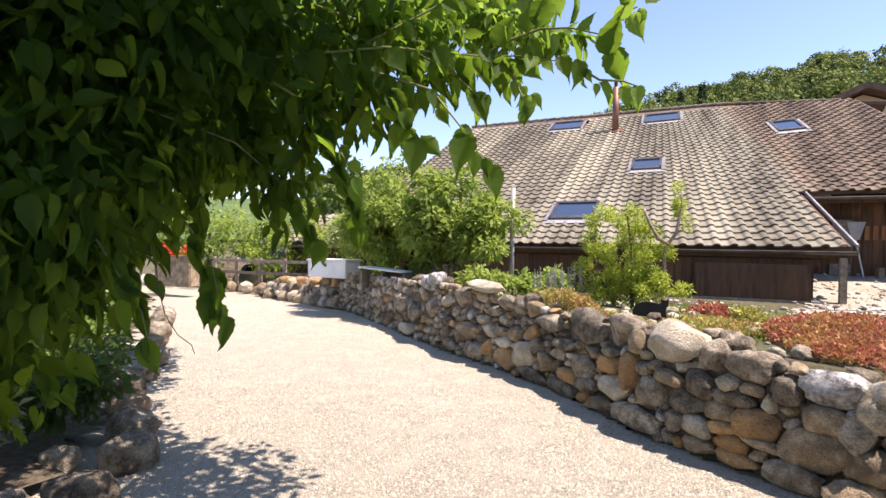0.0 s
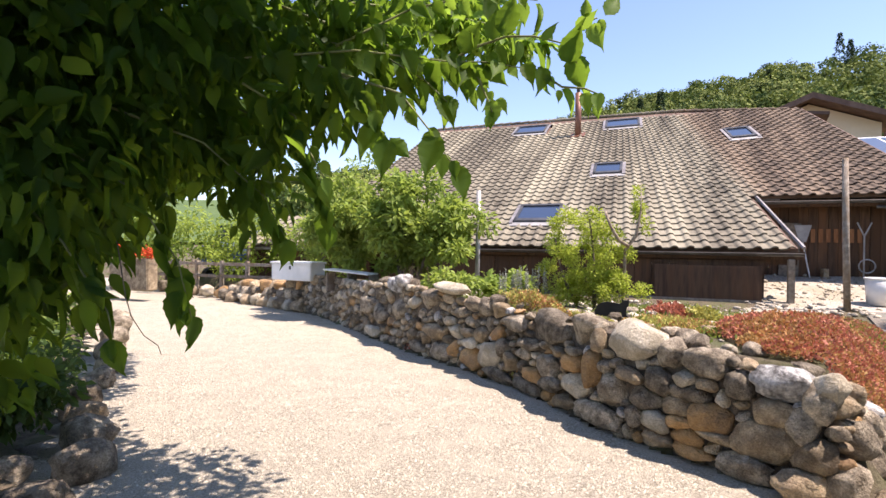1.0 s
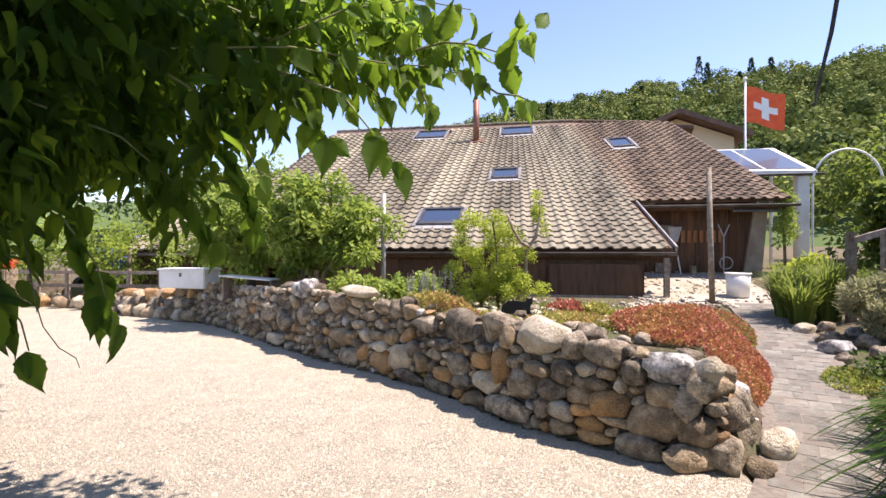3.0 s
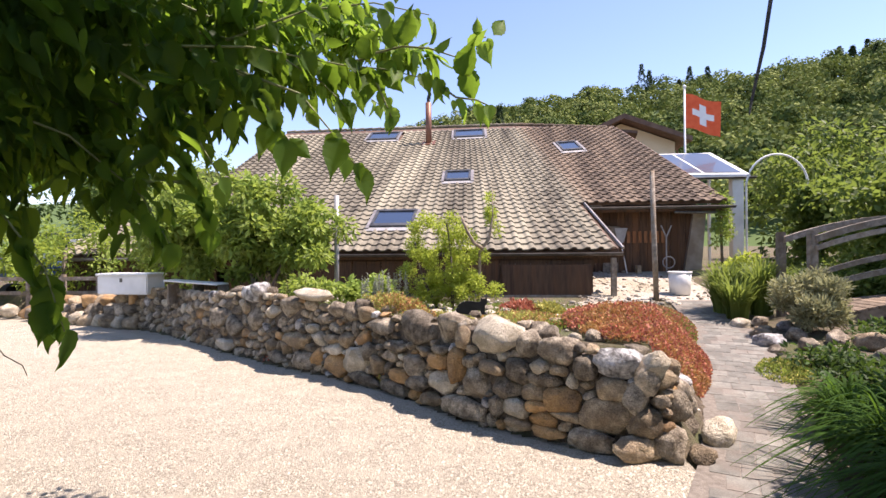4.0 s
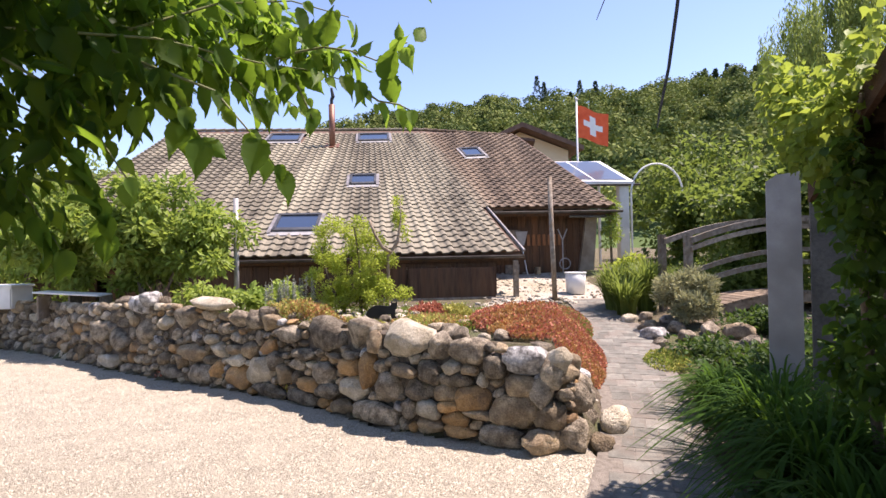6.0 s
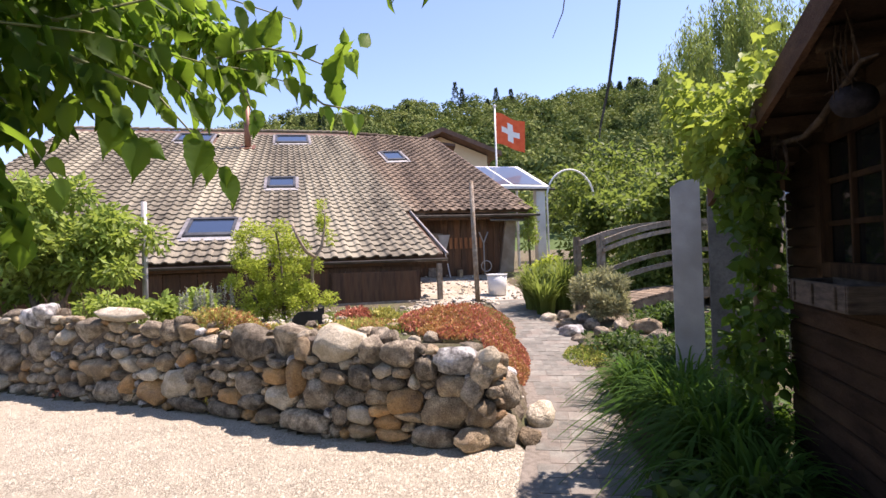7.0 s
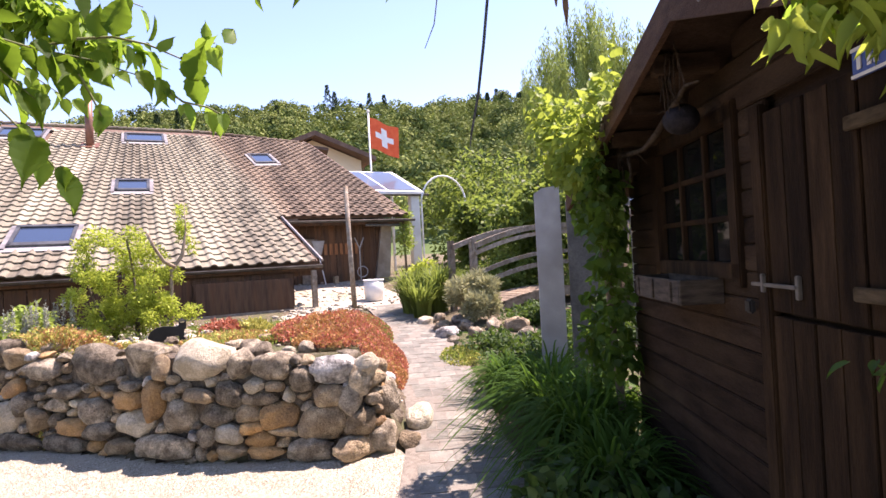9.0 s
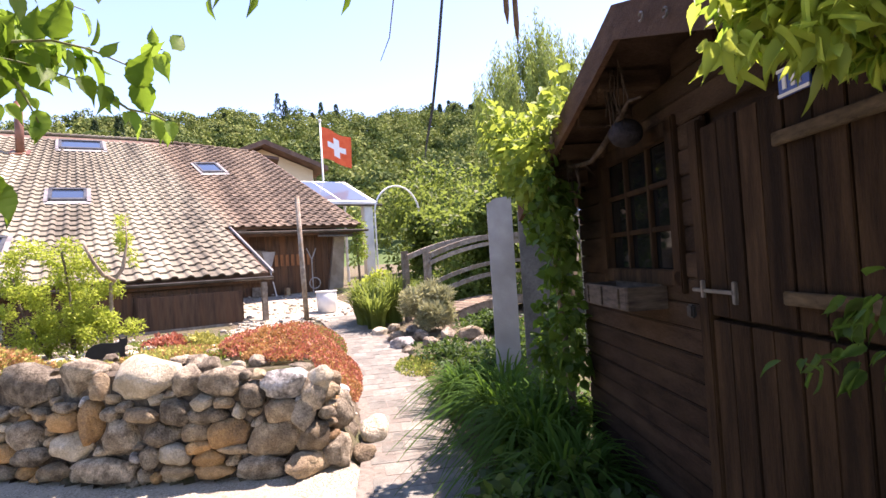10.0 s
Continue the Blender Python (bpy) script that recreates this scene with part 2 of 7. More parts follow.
def roof_mat():
    """Concrete tiles: light weathering in stripes down the slope, redder and darker towards the newer end."""
    m = mat("roof_tile", (0.098, 0.084, 0.060), (0.200, 0.174, 0.127), 5, 0.9, 0.6, 45, island=0.28, rand=0.22, dist=0.01)
    n, l = m.node_tree.nodes, m.node_tree.links
    p = n["Principled BSDF"]
    src = p.inputs["Base Color"].links[0].from_socket
    geo = n.new("ShaderNodeNewGeometry")
    sep = n.new("ShaderNodeSeparateXYZ")
    l.new(geo.outputs["Position"], sep.inputs[0])
    stripe = n.new("ShaderNodeMapping")
    stripe.inputs["Scale"].default_value = (0.55, 0.05, 0.05)
    l.new(geo.outputs["Position"], stripe.inputs["Vector"])
    tx = n.new("ShaderNodeTexNoise")
    tx.inputs["Scale"].default_value, tx.inputs["Detail"].default_value = 1.6, 4
    l.new(stripe.outputs[0], tx.inputs["Vector"])
    f = n.new("ShaderNodeMapRange")
    f.inputs["From Min"].default_value, f.inputs["From Max"].default_value, f.inputs["To Max"].default_value = 0.42, 0.66, 0.8
    l.new(tx.outputs["Fac"], f.inputs["Value"])
    a = n.new("ShaderNodeMix")
    a.data_type = "RGBA"
    l.new(f.outputs[0], a.inputs[0])
    l.new(src, a.inputs[6])
    a.inputs[7].default_value = (0.37, 0.332, 0.240, 1)
    skew = n.new("ShaderNodeMath")
    skew.operation = "MULTIPLY_ADD"
    l.new(sep.outputs["Y"], skew.inputs[0])
    skew.inputs[1].default_value = 0.2
    l.new(sep.outputs["X"], skew.inputs[2])
    g = n.new("ShaderNodeMapRange")
    g.inputs["From Min"].default_value, g.inputs["From Max"].default_value, g.inputs["To Max"].default_value = 5.35, 6.0, 0.8
    l.new(skew.outputs[0], g.inputs["Value"])
    b = n.new("ShaderNodeMix")
    b.data_type, b.blend_type = "RGBA", "MULTIPLY"
    l.new(g.outputs[0], b.inputs[0])
    l.new(a.outputs[2], b.inputs[6])
    b.inputs[7].default_value = (0.76, 0.58, 0.53, 1)
    l.new(b.outputs[2], p.inputs["Base Color"])
    return m


M["tile"] = roof_mat()
M["pot"] = mat("dark_old_pot", (0.012, 0.011, 0.013), (0.036, 0.033, 0.037), 14, 0.9, 0.6, 40, spec=0.1)
M["dark_twig"] = mat("dry_dark_twig", (0.03, 0.021, 0.014), (0.085, 0.062, 0.043), 20, 0.9, 0.8, 60, spec=0.1)
M["batten"] = mat("brown_batten", (0.055, 0.038, 0.021), (0.13, 0.094, 0.056), 5, 0.85, 0.5, 30, spec=0.15, stretch=(2, 2, 6))
M["wood_box"] = mat("grey_box_wood", (0.030, 0.021, 0.015), (0.10, 0.078, 0.058), 7, 0.85, 0.5, 30, stretch=(1, 1, 6))


def glass_mat(name, tint, rough=0.05):
    m = bpy.data.materials.new(name)
    m.use_nodes = True
    p = m.node_tree.nodes["Principled BSDF"]
    p.inputs["Base Color"].default_value = (*tint, 1)
    p.inputs["Roughness"].default_value = rough
    p.inputs["Specular IOR Level"].default_value = 0.7
    p.inputs["Coat Weight"].default_value = 0.6
    p.inputs["Coat Roughness"].default_value = 0.03
    return m


M["pane"] = glass_mat("dark_window_glass", (0.008, 0.0085, 0.008), 0.06)
M["pane"].node_tree.nodes["Principled BSDF"].inputs["Coat Weight"].default_value = 0.0
M["pane"].node_tree.nodes["Principled BSDF"].inputs["Specular IOR Level"].default_value = 0.3
M["solar"] = glass_mat("solar_cells", (0.035, 0.055, 0.095), 0.35)


# ---- helpers for things and parts ----
def mesh_of(name, verts, faces, material, smooth=False):
    me = bpy.data.meshes.new(name)
    me.from_pydata([tuple(v) for v in verts], [], faces)
    me.materials.append(material)
    if smooth:
        me.shade_smooth()
    return me


def mesh_np(name, v, f, material, smooth=False):
    """A mesh from arrays: v (n, 3), f (m, k)."""
    me = bpy.data.meshes.new(name)
    v, f = np.asarray(v, np.float32), np.asarray(f, np.int32)
    k = f.shape[1]
    me.vertices.add(len(v))
    me.vertices.foreach_set("co", v.ravel())
    me.loops.add(f.size)
    me.loops.foreach_set("vertex_index", f.ravel())
    me.polygons.add(len(f))
    me.polygons.foreach_set("loop_start", np.arange(0, f.size, k, dtype=np.int32))
    me.polygons.foreach_set("loop_total", np.full(len(f), k, np.int32))
    me.update(calc_edges=True)
    me.validate()
    me.materials.append(material)
    if smooth:
        me.shade_smooth()
    return me


def bake(bm, name, material, smooth=False):
    bmesh.ops.recalc_face_normals(bm, faces=bm.faces)
    me = bpy.data.meshes.new(name)
    bm.to_mesh(me)
    bm.free()
    me.materials.append(material)
    if smooth:
        me.shade_smooth()
    return me


def thing(name, at, label, category, group="", kind=""):
    ob = new(name)
    ob.matrix_basis = Matrix.Translation(at)
    return tagged(ob, label, category, group, kind)


def hang(ob, parent):
    """Parent ob, whose mesh is in world places, under a thing or part."""
    top = parent
    while top.parent:
        top = top.parent
    ob.parent = parent
    ob.matrix_parent_inverse = top.matrix_basis.inverted() if parent is top else Matrix()
    return ob


def part(name, bm, material, parent, label="", smooth=False):
    me = bm if isinstance(bm, bpy.types.Mesh) else bake(bm, name, material, smooth)
    ob = hang(new(name, me), parent)
    return tagged(ob, label)


def single(name, bm, material, label, category, group="", kind="", smooth=False):
    me = bm if isinstance(bm, bpy.types.Mesh) else bake(bm, name, material, smooth)
    return tagged(new(name, me), label, category, group, kind)


def box(bm, c, size, turn=0.0, bevel=0.0, tilt=None):
    """A box of that size round c, turned about z (radians) or by the matrix tilt."""
    r = tilt.to_4x4() if tilt else Matrix.Rotation(turn, 4, "Z")
    out = bmesh.ops.create_cube(bm, size=1, matrix=Matrix.Translation(c) @ r @ Matrix.Diagonal((*size, 1)))
    if bevel:
        edges = list({e for v in out["verts"] for e in v.link_edges})
        bmesh.ops.bevel(bm, geom=edges, offset=bevel, segments=2, affect="EDGES", clamp_overlap=True)
    return bm


def boxed(c, size, turn=0.0, bevel=0.006, tilt=None):
    return box(bmesh.new(), c, size, turn, bevel, tilt)


def tube(bm, pts, radii, seg=8, cap=True):
    """A round bar along pts with one radius or one for each point."""
    pts = [Vector(p) for p in pts]
    if not isinstance(radii, (list, tuple)):
        radii = [radii] * len(pts)
    rings = []
    for i, p in enumerate(pts):
        d = (pts[min(i + 1, len(pts) - 1)] - pts[max(i - 1, 0)]).normalized()
        a = d.cross(Vector((0, 0, 1)) if abs(d.z) < 0.9 else Vector((1, 0, 0))).normalized()
        b = d.cross(a)
        rings.append([bm.verts.new(p + (a * math.cos(w) + b * math.sin(w)) * radii[i]) for w in (2 * math.pi * k / seg for k in range(seg))])
    for r0, r1 in zip(rings, rings[1:]):
        for k in range(seg):
            bm.faces.new((r0[k], r0[(k + 1) % seg], r1[(k + 1) % seg], r1[k]))
    if cap:
        bm.faces.new(rings[0])
        bm.faces.new(rings[-1])
    return bm


def tubed(pts, radii, seg=8):
    return tube(bmesh.new(), pts, radii, seg)


def slab(corners, down):
    """A plate with the given corners on top, thick by the vector down."""
    bm = bmesh.new()
    top = [bm.verts.new(Vector(c)) for c in corners]
    low = [bm.verts.new(Vector(c) + Vector(down)) for c in corners]
    bm.faces.new(top)
    bm.faces.new(low[::-1])
    for i in range(len(top)):
        j = (i + 1) % len(top)
        bm.faces.new((top[i], top[j], low[j], low[i]))
    return bm


def arc(a, b, sag, n=10):
    """Points from a to b, bent by the vector sag in the middle."""
    a, b, sag = Vector(a), Vector(b), Vector(sag)
    return [a.lerp(b, k / n) + sag * (4 * (k / n) * (1 - k / n)) for k in range(n + 1)]


def unit(v):
    return v / np.maximum(np.linalg.norm(v, axis=-1, keepdims=True), 1e-6)


def clump_points(rng, clumps, n, shell=0.55):
    """n points in ellipsoids (x, y, z, rx, ry, rz), denser near their skins, and the ways out from their middles."""
    c = np.array(clumps, float)
    w = c[:, 3] * c[:, 4] * c[:, 5]
    pick = rng.choice(len(c), n, p=w / w.sum())
    d = unit(rng.normal(size=(n, 3)))
    r = rng.random(n) ** shell
    return c[pick, :3] + d * c[pick, 3:] * r[:, None], d


def leaf_mesh(name, rng, pts, out, size, material, droop=0.3, wide=0.5, fine=False, spread=0.8, face=(0, 0, 1.0), wild=0.6):
    """Leaves at pts that point outwards and hang by droop: two faces each, or eight where they are seen near."""
    n = len(pts)
    tip = unit(out + rng.normal(size=(n, 3)) * spread + np.array([0, 0, -droop * 2]))
    side = unit(np.cross(tip, rng.normal(size=(n, 3)) * wild + np.array(face)))
    nor = np.cross(side, tip)
    s = (size * (0.6 + 0.8 * rng.random(n)))[:, None]
    if not fine:
        v = np.stack([pts, pts + s * (0.5 * tip + wide * 0.5 * side + 0.12 * nor), pts + s * tip, pts + s * (0.5 * tip - wide * 0.5 * side + 0.12 * nor)], 1)
        f = [[0, 1, 2], [0, 2, 3]]
    else:
        bend = (-0.05 - 0.3 * rng.random(n))[:, None]
        curl = (0.04 + 0.16 * rng.random(n))[:, None]
        steps = ((0.06, 0.22), (0.17, 0.44), (0.20, 0.40), (0.33, 0.50), (0.37, 0.45), (0.50, 0.44), (0.54, 0.37), (0.66, 0.27), (0.70, 0.21), (0.85, 0.06)) if fine == 2 else ((0.3, 0.46), (0.65, 0.36))
        rows = [pts]
        for a, w in steps:
            for e in (1, 0, -1):
                rows.append(pts + s * (a * tip + e * w * wide * side + (abs(e) * curl + bend * a * a) * nor))
        rows.append(pts + s * (tip + bend * nor))
        v = np.stack(rows, 1)
        m = len(steps)
        f = [[0, 1, 2], [0, 2, 3]]
        for i in range(m - 1):
            q = 1 + 3 * i
            f += [[q + 1, q, q + 3], [q + 1, q + 3, q + 4], [q + 2, q + 1, q + 4], [q + 2, q + 4, q + 5]]
        q, t = 1 + 3 * (m - 1), 3 * m + 1
        f += [[q + 1, q, t], [q + 2, q + 1, t]]
    f = np.array(f)
    k = v.shape[1]
    faces = (f[None] + (np.arange(n) * k)[:, None, None]).reshape(-1, 3)
    return mesh_np(name, v.reshape(-1, 3), faces, material, smooth=fine)

# ---- ground ----
WALL = np.array([(1.27, 4.05), (0.67, 4.3), (-0.24, 4.85), (-0.98, 5.6), (-1.98, 6.35), (-3.04, 7.05), (-4.33, 7.95), (-6.6, 9.75), (-8.3, 10.6)])
PATH_L = np.array([(1.15, 3.2), (1.62, 4.2), (2.05, 5.3), (2.35, 6.4), (2.85, 7.8), (3.3, 9.2), (3.65, 11.0), (3.95, 12.6)])
PATH_R = np.array([(1.75, 2.6), (2.15, 3.9), (2.75, 5.2), (3.15, 6.4), (3.6, 7.7), (4.1, 9.6), (4.6, 11.2), (4.9, 12.6)])


def rise(y):
    """The garden climbs gently from the gravel court to the barn yard."""
    return np.interp(y, [4.5, 13, 16.8, 30], [0.0, 0.40, 0.84, 0.9])


def behind_wall(x, y):
    """How far behind the front of the dry-stone wall (minus: before it)."""
    best, sign = np.full(np.shape(x), 1e9), np.ones(np.shape(x))
    line = np.vstack([[(1.75, 3.8)], WALL, [(-30.0, 21.0)]])
    for a, b in zip(line, line[1:]):
        e = (b - a) / np.linalg.norm(b - a)
        s = np.clip((x - a[0]) * e[0] + (y - a[1]) * e[1], 0, np.linalg.norm(b - a))
        dx, dy = x - a[0] - s * e[0], y - a[1] - s * e[1]
        d = np.hypot(dx, dy)
        side = np.where(dx * e[1] - dy * e[0] > 0, 1.0, -1.0)
        near = d < best
        best, sign = np.where(near, d, best), np.where(near, side, sign)
    return best * sign


def ground_z(x, y):
    d = behind_wall(x, y)
    left, right = np.interp(y, PATH_L[:, 1], PATH_L[:, 0]), np.interp(y, PATH_R[:, 1], PATH_R[:, 0])
    g = rise(y)
    bed = np.interp(d, [0.15, 0.3, 1.6, 4.5, 6.5], [-0.03, 0.80, 0.76, 0.46, 0.40])
    mask = np.clip((left - 0.12 - x) / 0.45, 0, 1) * np.clip((12.6 - y) / 1.5, 0, 1)
    z = g - 0.03 + np.maximum(bed - g, 0) * mask
    z = np.where((d < 0.15) & (x < left), -0.03, z)
    z = z + 0.10 * np.clip((x - right - 0.1) / 0.8, 0, 1) * np.clip((y - 4.0) / 2, 0, 1)
    return z + 0.9 * np.clip((y - 26) / 30, 0, 1)


def sheet(name, xs, ys, zfun, material, label, category, keep=None):
    gx, gy = np.meshgrid(xs, ys)
    v = np.stack([gx, gy, zfun(gx, gy)], -1).reshape(-1, 3)
    nx = len(xs)
    i, j = np.meshgrid(np.arange(nx - 1), np.arange(len(ys) - 1))
    q = (j * nx + i).ravel()
    f = np.stack([q, q + 1, q + nx + 1, q + nx], 1)
    if keep is not None:
        c = v[f].mean(1)
        f = f[keep(c[:, 0], c[:, 1])]
    return single(name, mesh_np(name, v, f, material, True), material, label, category, kind="structure")


far_steps = np.array([60, 90, 140, 220, 400, 800, 1600, 3000.0])
gxs = np.concatenate([-far_steps[::-1], np.arange(-40, -14, 2.0), np.arange(-14, 9, 0.15), np.arange(9, 41, 2.0), far_steps])
gys = np.concatenate([-far_steps[::-1], np.arange(-40, -6, 2.0), np.arange(-6, 18, 0.15), np.arange(18, 41, 2.0), far_steps])
sheet("ground", gxs, gys, ground_z, M["soil"], "brown garden soil with sparse green growth", "ground")

rg = np.random.default_rng(5)


def court_z(x, y):
    return 0.012 * np.sin(x * 1.3 + 0.4 * y) * np.sin(y * 1.1) + 0.0 * x


sheet("gravel_court", np.arange(-22, 2.6, 0.2), np.arange(-5, 16, 0.2), court_z, M["gravel"], "pale beige gravel court in full sun", "gravel",
      keep=lambda x, y: (behind_wall(x, y) < 0.12) & (x < np.interp(y, PATH_L[:, 1], PATH_L[:, 0]) + 0.03))
sheet("barn_yard", np.arange(1.2, 8.2, 0.1), np.arange(11.4, 17.4, 0.1), lambda x, y: rise(y) + 0.02 * np.sin(x * 3) * np.sin(y * 2.3), M["yard"], "cream gravel yard before the barn door", "gravel",
      keep=lambda x, y: (y > 12.3 + 0.35 * np.sin(2.1 * x) + 0.2 * np.sin(5.3 * x + 1)) & (y < 17.3) & (x > 2.0 + 0.2 * np.sin(4 * y)) & (x < 6.4 + 0.3 * np.sin(3 * y)))

# loose pebbles on the court
n = 150000
px, py = 1.4 - 11.5 * rg.random(n) ** 1.5, 1.4 + 9.0 * rg.random(n) ** 1.6
ok = (behind_wall(px, py) < -0.02) & (px < np.interp(py, PATH_L[:, 1], PATH_L[:, 0]))
px, py = px[ok], py[ok]
n = len(px)
base_v = np.array([(1, 0, 0), (-0.5, 0.87, 0), (-0.5, -0.87, 0), (0.1, 0.05, 0.75)])
ang, s = rg.uniform(0, 6.28, n), rg.uniform(0.004, 0.010, n)
vx = base_v[None, :, 0] * np.cos(ang)[:, None] - base_v[None, :, 1] * np.sin(ang)[:, None]
vy = base_v[None, :, 0] * np.sin(ang)[:, None] + base_v[None, :, 1] * np.cos(ang)[:, None] * 0.8
vv = np.stack([px[:, None] + vx * s[:, None], py[:, None] + vy * s[:, None], court_z(px, py)[:, None] + base_v[None, :, 2] * s[:, None]], -1)
pf = np.array([[0, 1, 3], [1, 2, 3], [2, 0, 3]])
single("pebbles", mesh_np("pebbles", vv.reshape(-1, 3), (pf[None] + (np.arange(n) * 4)[:, None, None]).reshape(-1, 3), M["pebble"]), None, "loose pale pebbles on the gravel court", "pebbles", kind="stuff")

# ---- barn ----
SLOPE = 0.51
PHI = math.atan(SLOPE)


def roof_z(y):
    return 1.53 + SLOPE * (y - 13.4)


barn = thing("barn", (0, 18, 0.4), "low old barn under a wide tiled roof with skylights", "barn")


def skew(x):
    t = np.clip((x + 3) / 5.5, 0, 1)
    return -0.2 * t * t * (3 - 2 * t)


def on_roof(X, y, lift=0.0):
    """A place on the roof: X is the column at y = 16."""
    return Vector((X + float(skew(X)) * (y - 16), y - math.sin(PHI) * lift, roof_z(y) + math.cos(PHI) * lift))


def ridge_y(X):
    return float(np.interp(X, [-12, 2.55, 6.6], [24.75, 24.75, 23.7]))


# roof boards under the tiles
def deck(X0, X1, y0, n=8):
    bm = bmesh.new()
    rows = []
    for k in range(n + 1):
        X = X0 + (X1 - X0) * k / n
        yt = ridge_y(X)
        rows.append([bm.verts.new(on_roof(X, y, l)) for y, l in ((y0, -0.03), (yt, -0.03), (yt, -0.13), (y0, -0.13))])
    for a, b in zip(rows, rows[1:]):
        for i in range(4):
            bm.faces.new((a[i], a[(i + 1) % 4], b[(i + 1) % 4], b[i]))
    bm.faces.new(rows[0])
    bm.faces.new(rows[-1])
    return bm


roof = part("roof", deck(-10.2, 2.45, 13.56), M["roof_far"], barn, "brown concrete-tile roof, weathered in pale stripes")
part("roof_deck", deck(2.47, 6.5, 16.25), M["roof_far"], roof)

PROFILE = [(-0.160, 0.010), (-0.135, 0.0), (-0.02, 0.0), (0.005, 0.010), (0.030, 0.032), (0.060, 0.045), (0.095, 0.044), (0.125, 0.031), (0.150, 0.010)]


def tile_mesh():
    v, f = [], []
    k = len(PROFILE)
    for y, z in ((0.0, 0.046), (0.40, 0.0)):
        v += [(x, y, h + z) for x, h in PROFILE]
    v += [(x, 0.004, h + 0.046 - 0.036) for x, h in PROFILE]
    for i in range(k - 1):
        f += [(i, i + 1, k + i + 1, k + i), (2 * k + i, 2 * k + i + 1, i + 1, i)]
    return v, f


tv, tf = tile_mesh()
tile_data = mesh_of("tile", tv, tf, M["tile"], False)
SKYLIGHTS = [(-3.02, 15.18, 1.22, 1.16, 0.28), (-1.42, 18.40, 0.90, 0.98, 0.24), (-1.30, 23.38, 1.34, 1.16, 0.26), (2.72, 21.25, 0.80, 1.14, 0.24), (-5.12, 23.38, 1.34, 1.16, 0.26)]


def skylight_column(x, y):
    """The column X at y = 16 of the place x at y."""
    X = x
    for _ in range(6):
        X = x - float(skew(X)) * (y - 16)
    return X


holes = [(skylight_column(x, y), y, w, h) for x, y, w, h, _ in SKYLIGHTS]
rt = random.Random(3)
rest_v, rest_f, single_tiles = [], [], 0
ROW = 0.335 * math.cos(PHI)
for r in range(36):
    for c in range(56):
        X = -10.1 + 0.30 * c
        y = 13.42 + ROW * r
        if X > 6.45 or (X > 2.37 and y < 16.05) or y > ridge_y(X) - 0.12:
            continue
        if any(abs(X - hx) < hw / 2 + 0.06 and -0.32 < y - hy + hh / 2 * math.cos(PHI) < hh * math.cos(PHI) - 0.12 for hx, hy, hw, hh in holes):
            continue
        squeeze = 1 + (float(skew(X + 0.1)) - float(skew(X - 0.1))) / 0.2 * (y - 16)
        m = Matrix.Translation(on_roof(X, y, rt.uniform(-0.003, 0.004))) @ Matrix.Rotation(PHI, 4, "X") @ Matrix.Rotation(-math.atan(float(skew(X))) * 0.8 + rt.uniform(-0.012, 0.012), 4, "Z") @ Matrix.Diagonal((squeeze, 1, 1, 1))
        if r < 8 and -4.6 < X < 6.5 and single_tiles < 300:
            ob = new("tile", tile_data)
            ob.parent, ob.matrix_parent_inverse, ob.matrix_basis = roof, Matrix(), m
            single_tiles += 1
        else:
            o = len(rest_v)
            rest_v += [m @ Vector(p) for p in tv]
            rest_f += [tuple(i + o for i in q) for q in tf]
tagged(part("upper_tiles", mesh_of("upper_tiles", rest_v, rest_f, M["tile"]), None, roof), kind="stuff")

# ridge caps
for k in range(40):
    X0 = -10.2 + k * 0.42
    X1 = X0 + 0.46
    if X1 > 6.6:
        break
    a, b = on_roof(X0, ridge_y(X0), 0.02), on_roof(X1, ridge_y(X1), 0.045)
    part("ridge_tile", tubed([a, b], [0.05, 0.062], 10), M["tile"], roof)

# verge boards, gutters and eaves timber
part("verge_board", tubed([on_roof(2.53, 13.5, 0.01), on_roof(2.53, 16.2, 0.01)], 0.04, 6), M["gutter"], roof, "grey metal verge strip")
part("verge_board", tubed([on_roof(6.58, 16.2, 0.0), on_roof(6.58, ridge_y(6.58), 0.0)], 0.05, 6), M["roof_far"], roof)


def gutter(x0, x1, y, z):
    bm = bmesh.new()
    rows = []
    for x in (x0, x1):
        rows.append([bm.verts.new((x, y + 0.065 * math.cos(w), z + 0.065 * math.sin(w))) for w in (math.pi + math.pi * k / 8 for k in range(9))])
        rows[-1] += [bm.verts.new((x, y + 0.055 * math.cos(w), z + 0.004 + 0.055 * math.sin(w))) for w in (2 * math.pi - math.pi * k / 8 for k in range(9))]
    n = len(rows[0])
    for i in range(n):
        bm.faces.new((rows[0][i], rows[0][(i + 1) % n], rows[1][(i + 1) % n], rows[1][i]))
    bm.faces.new(rows[0])
    bm.faces.new(rows[1])
    tube(bm, [(x0, y - 0.065, z), (x1, y - 0.065, z)], 0.014, 6)
    return bm


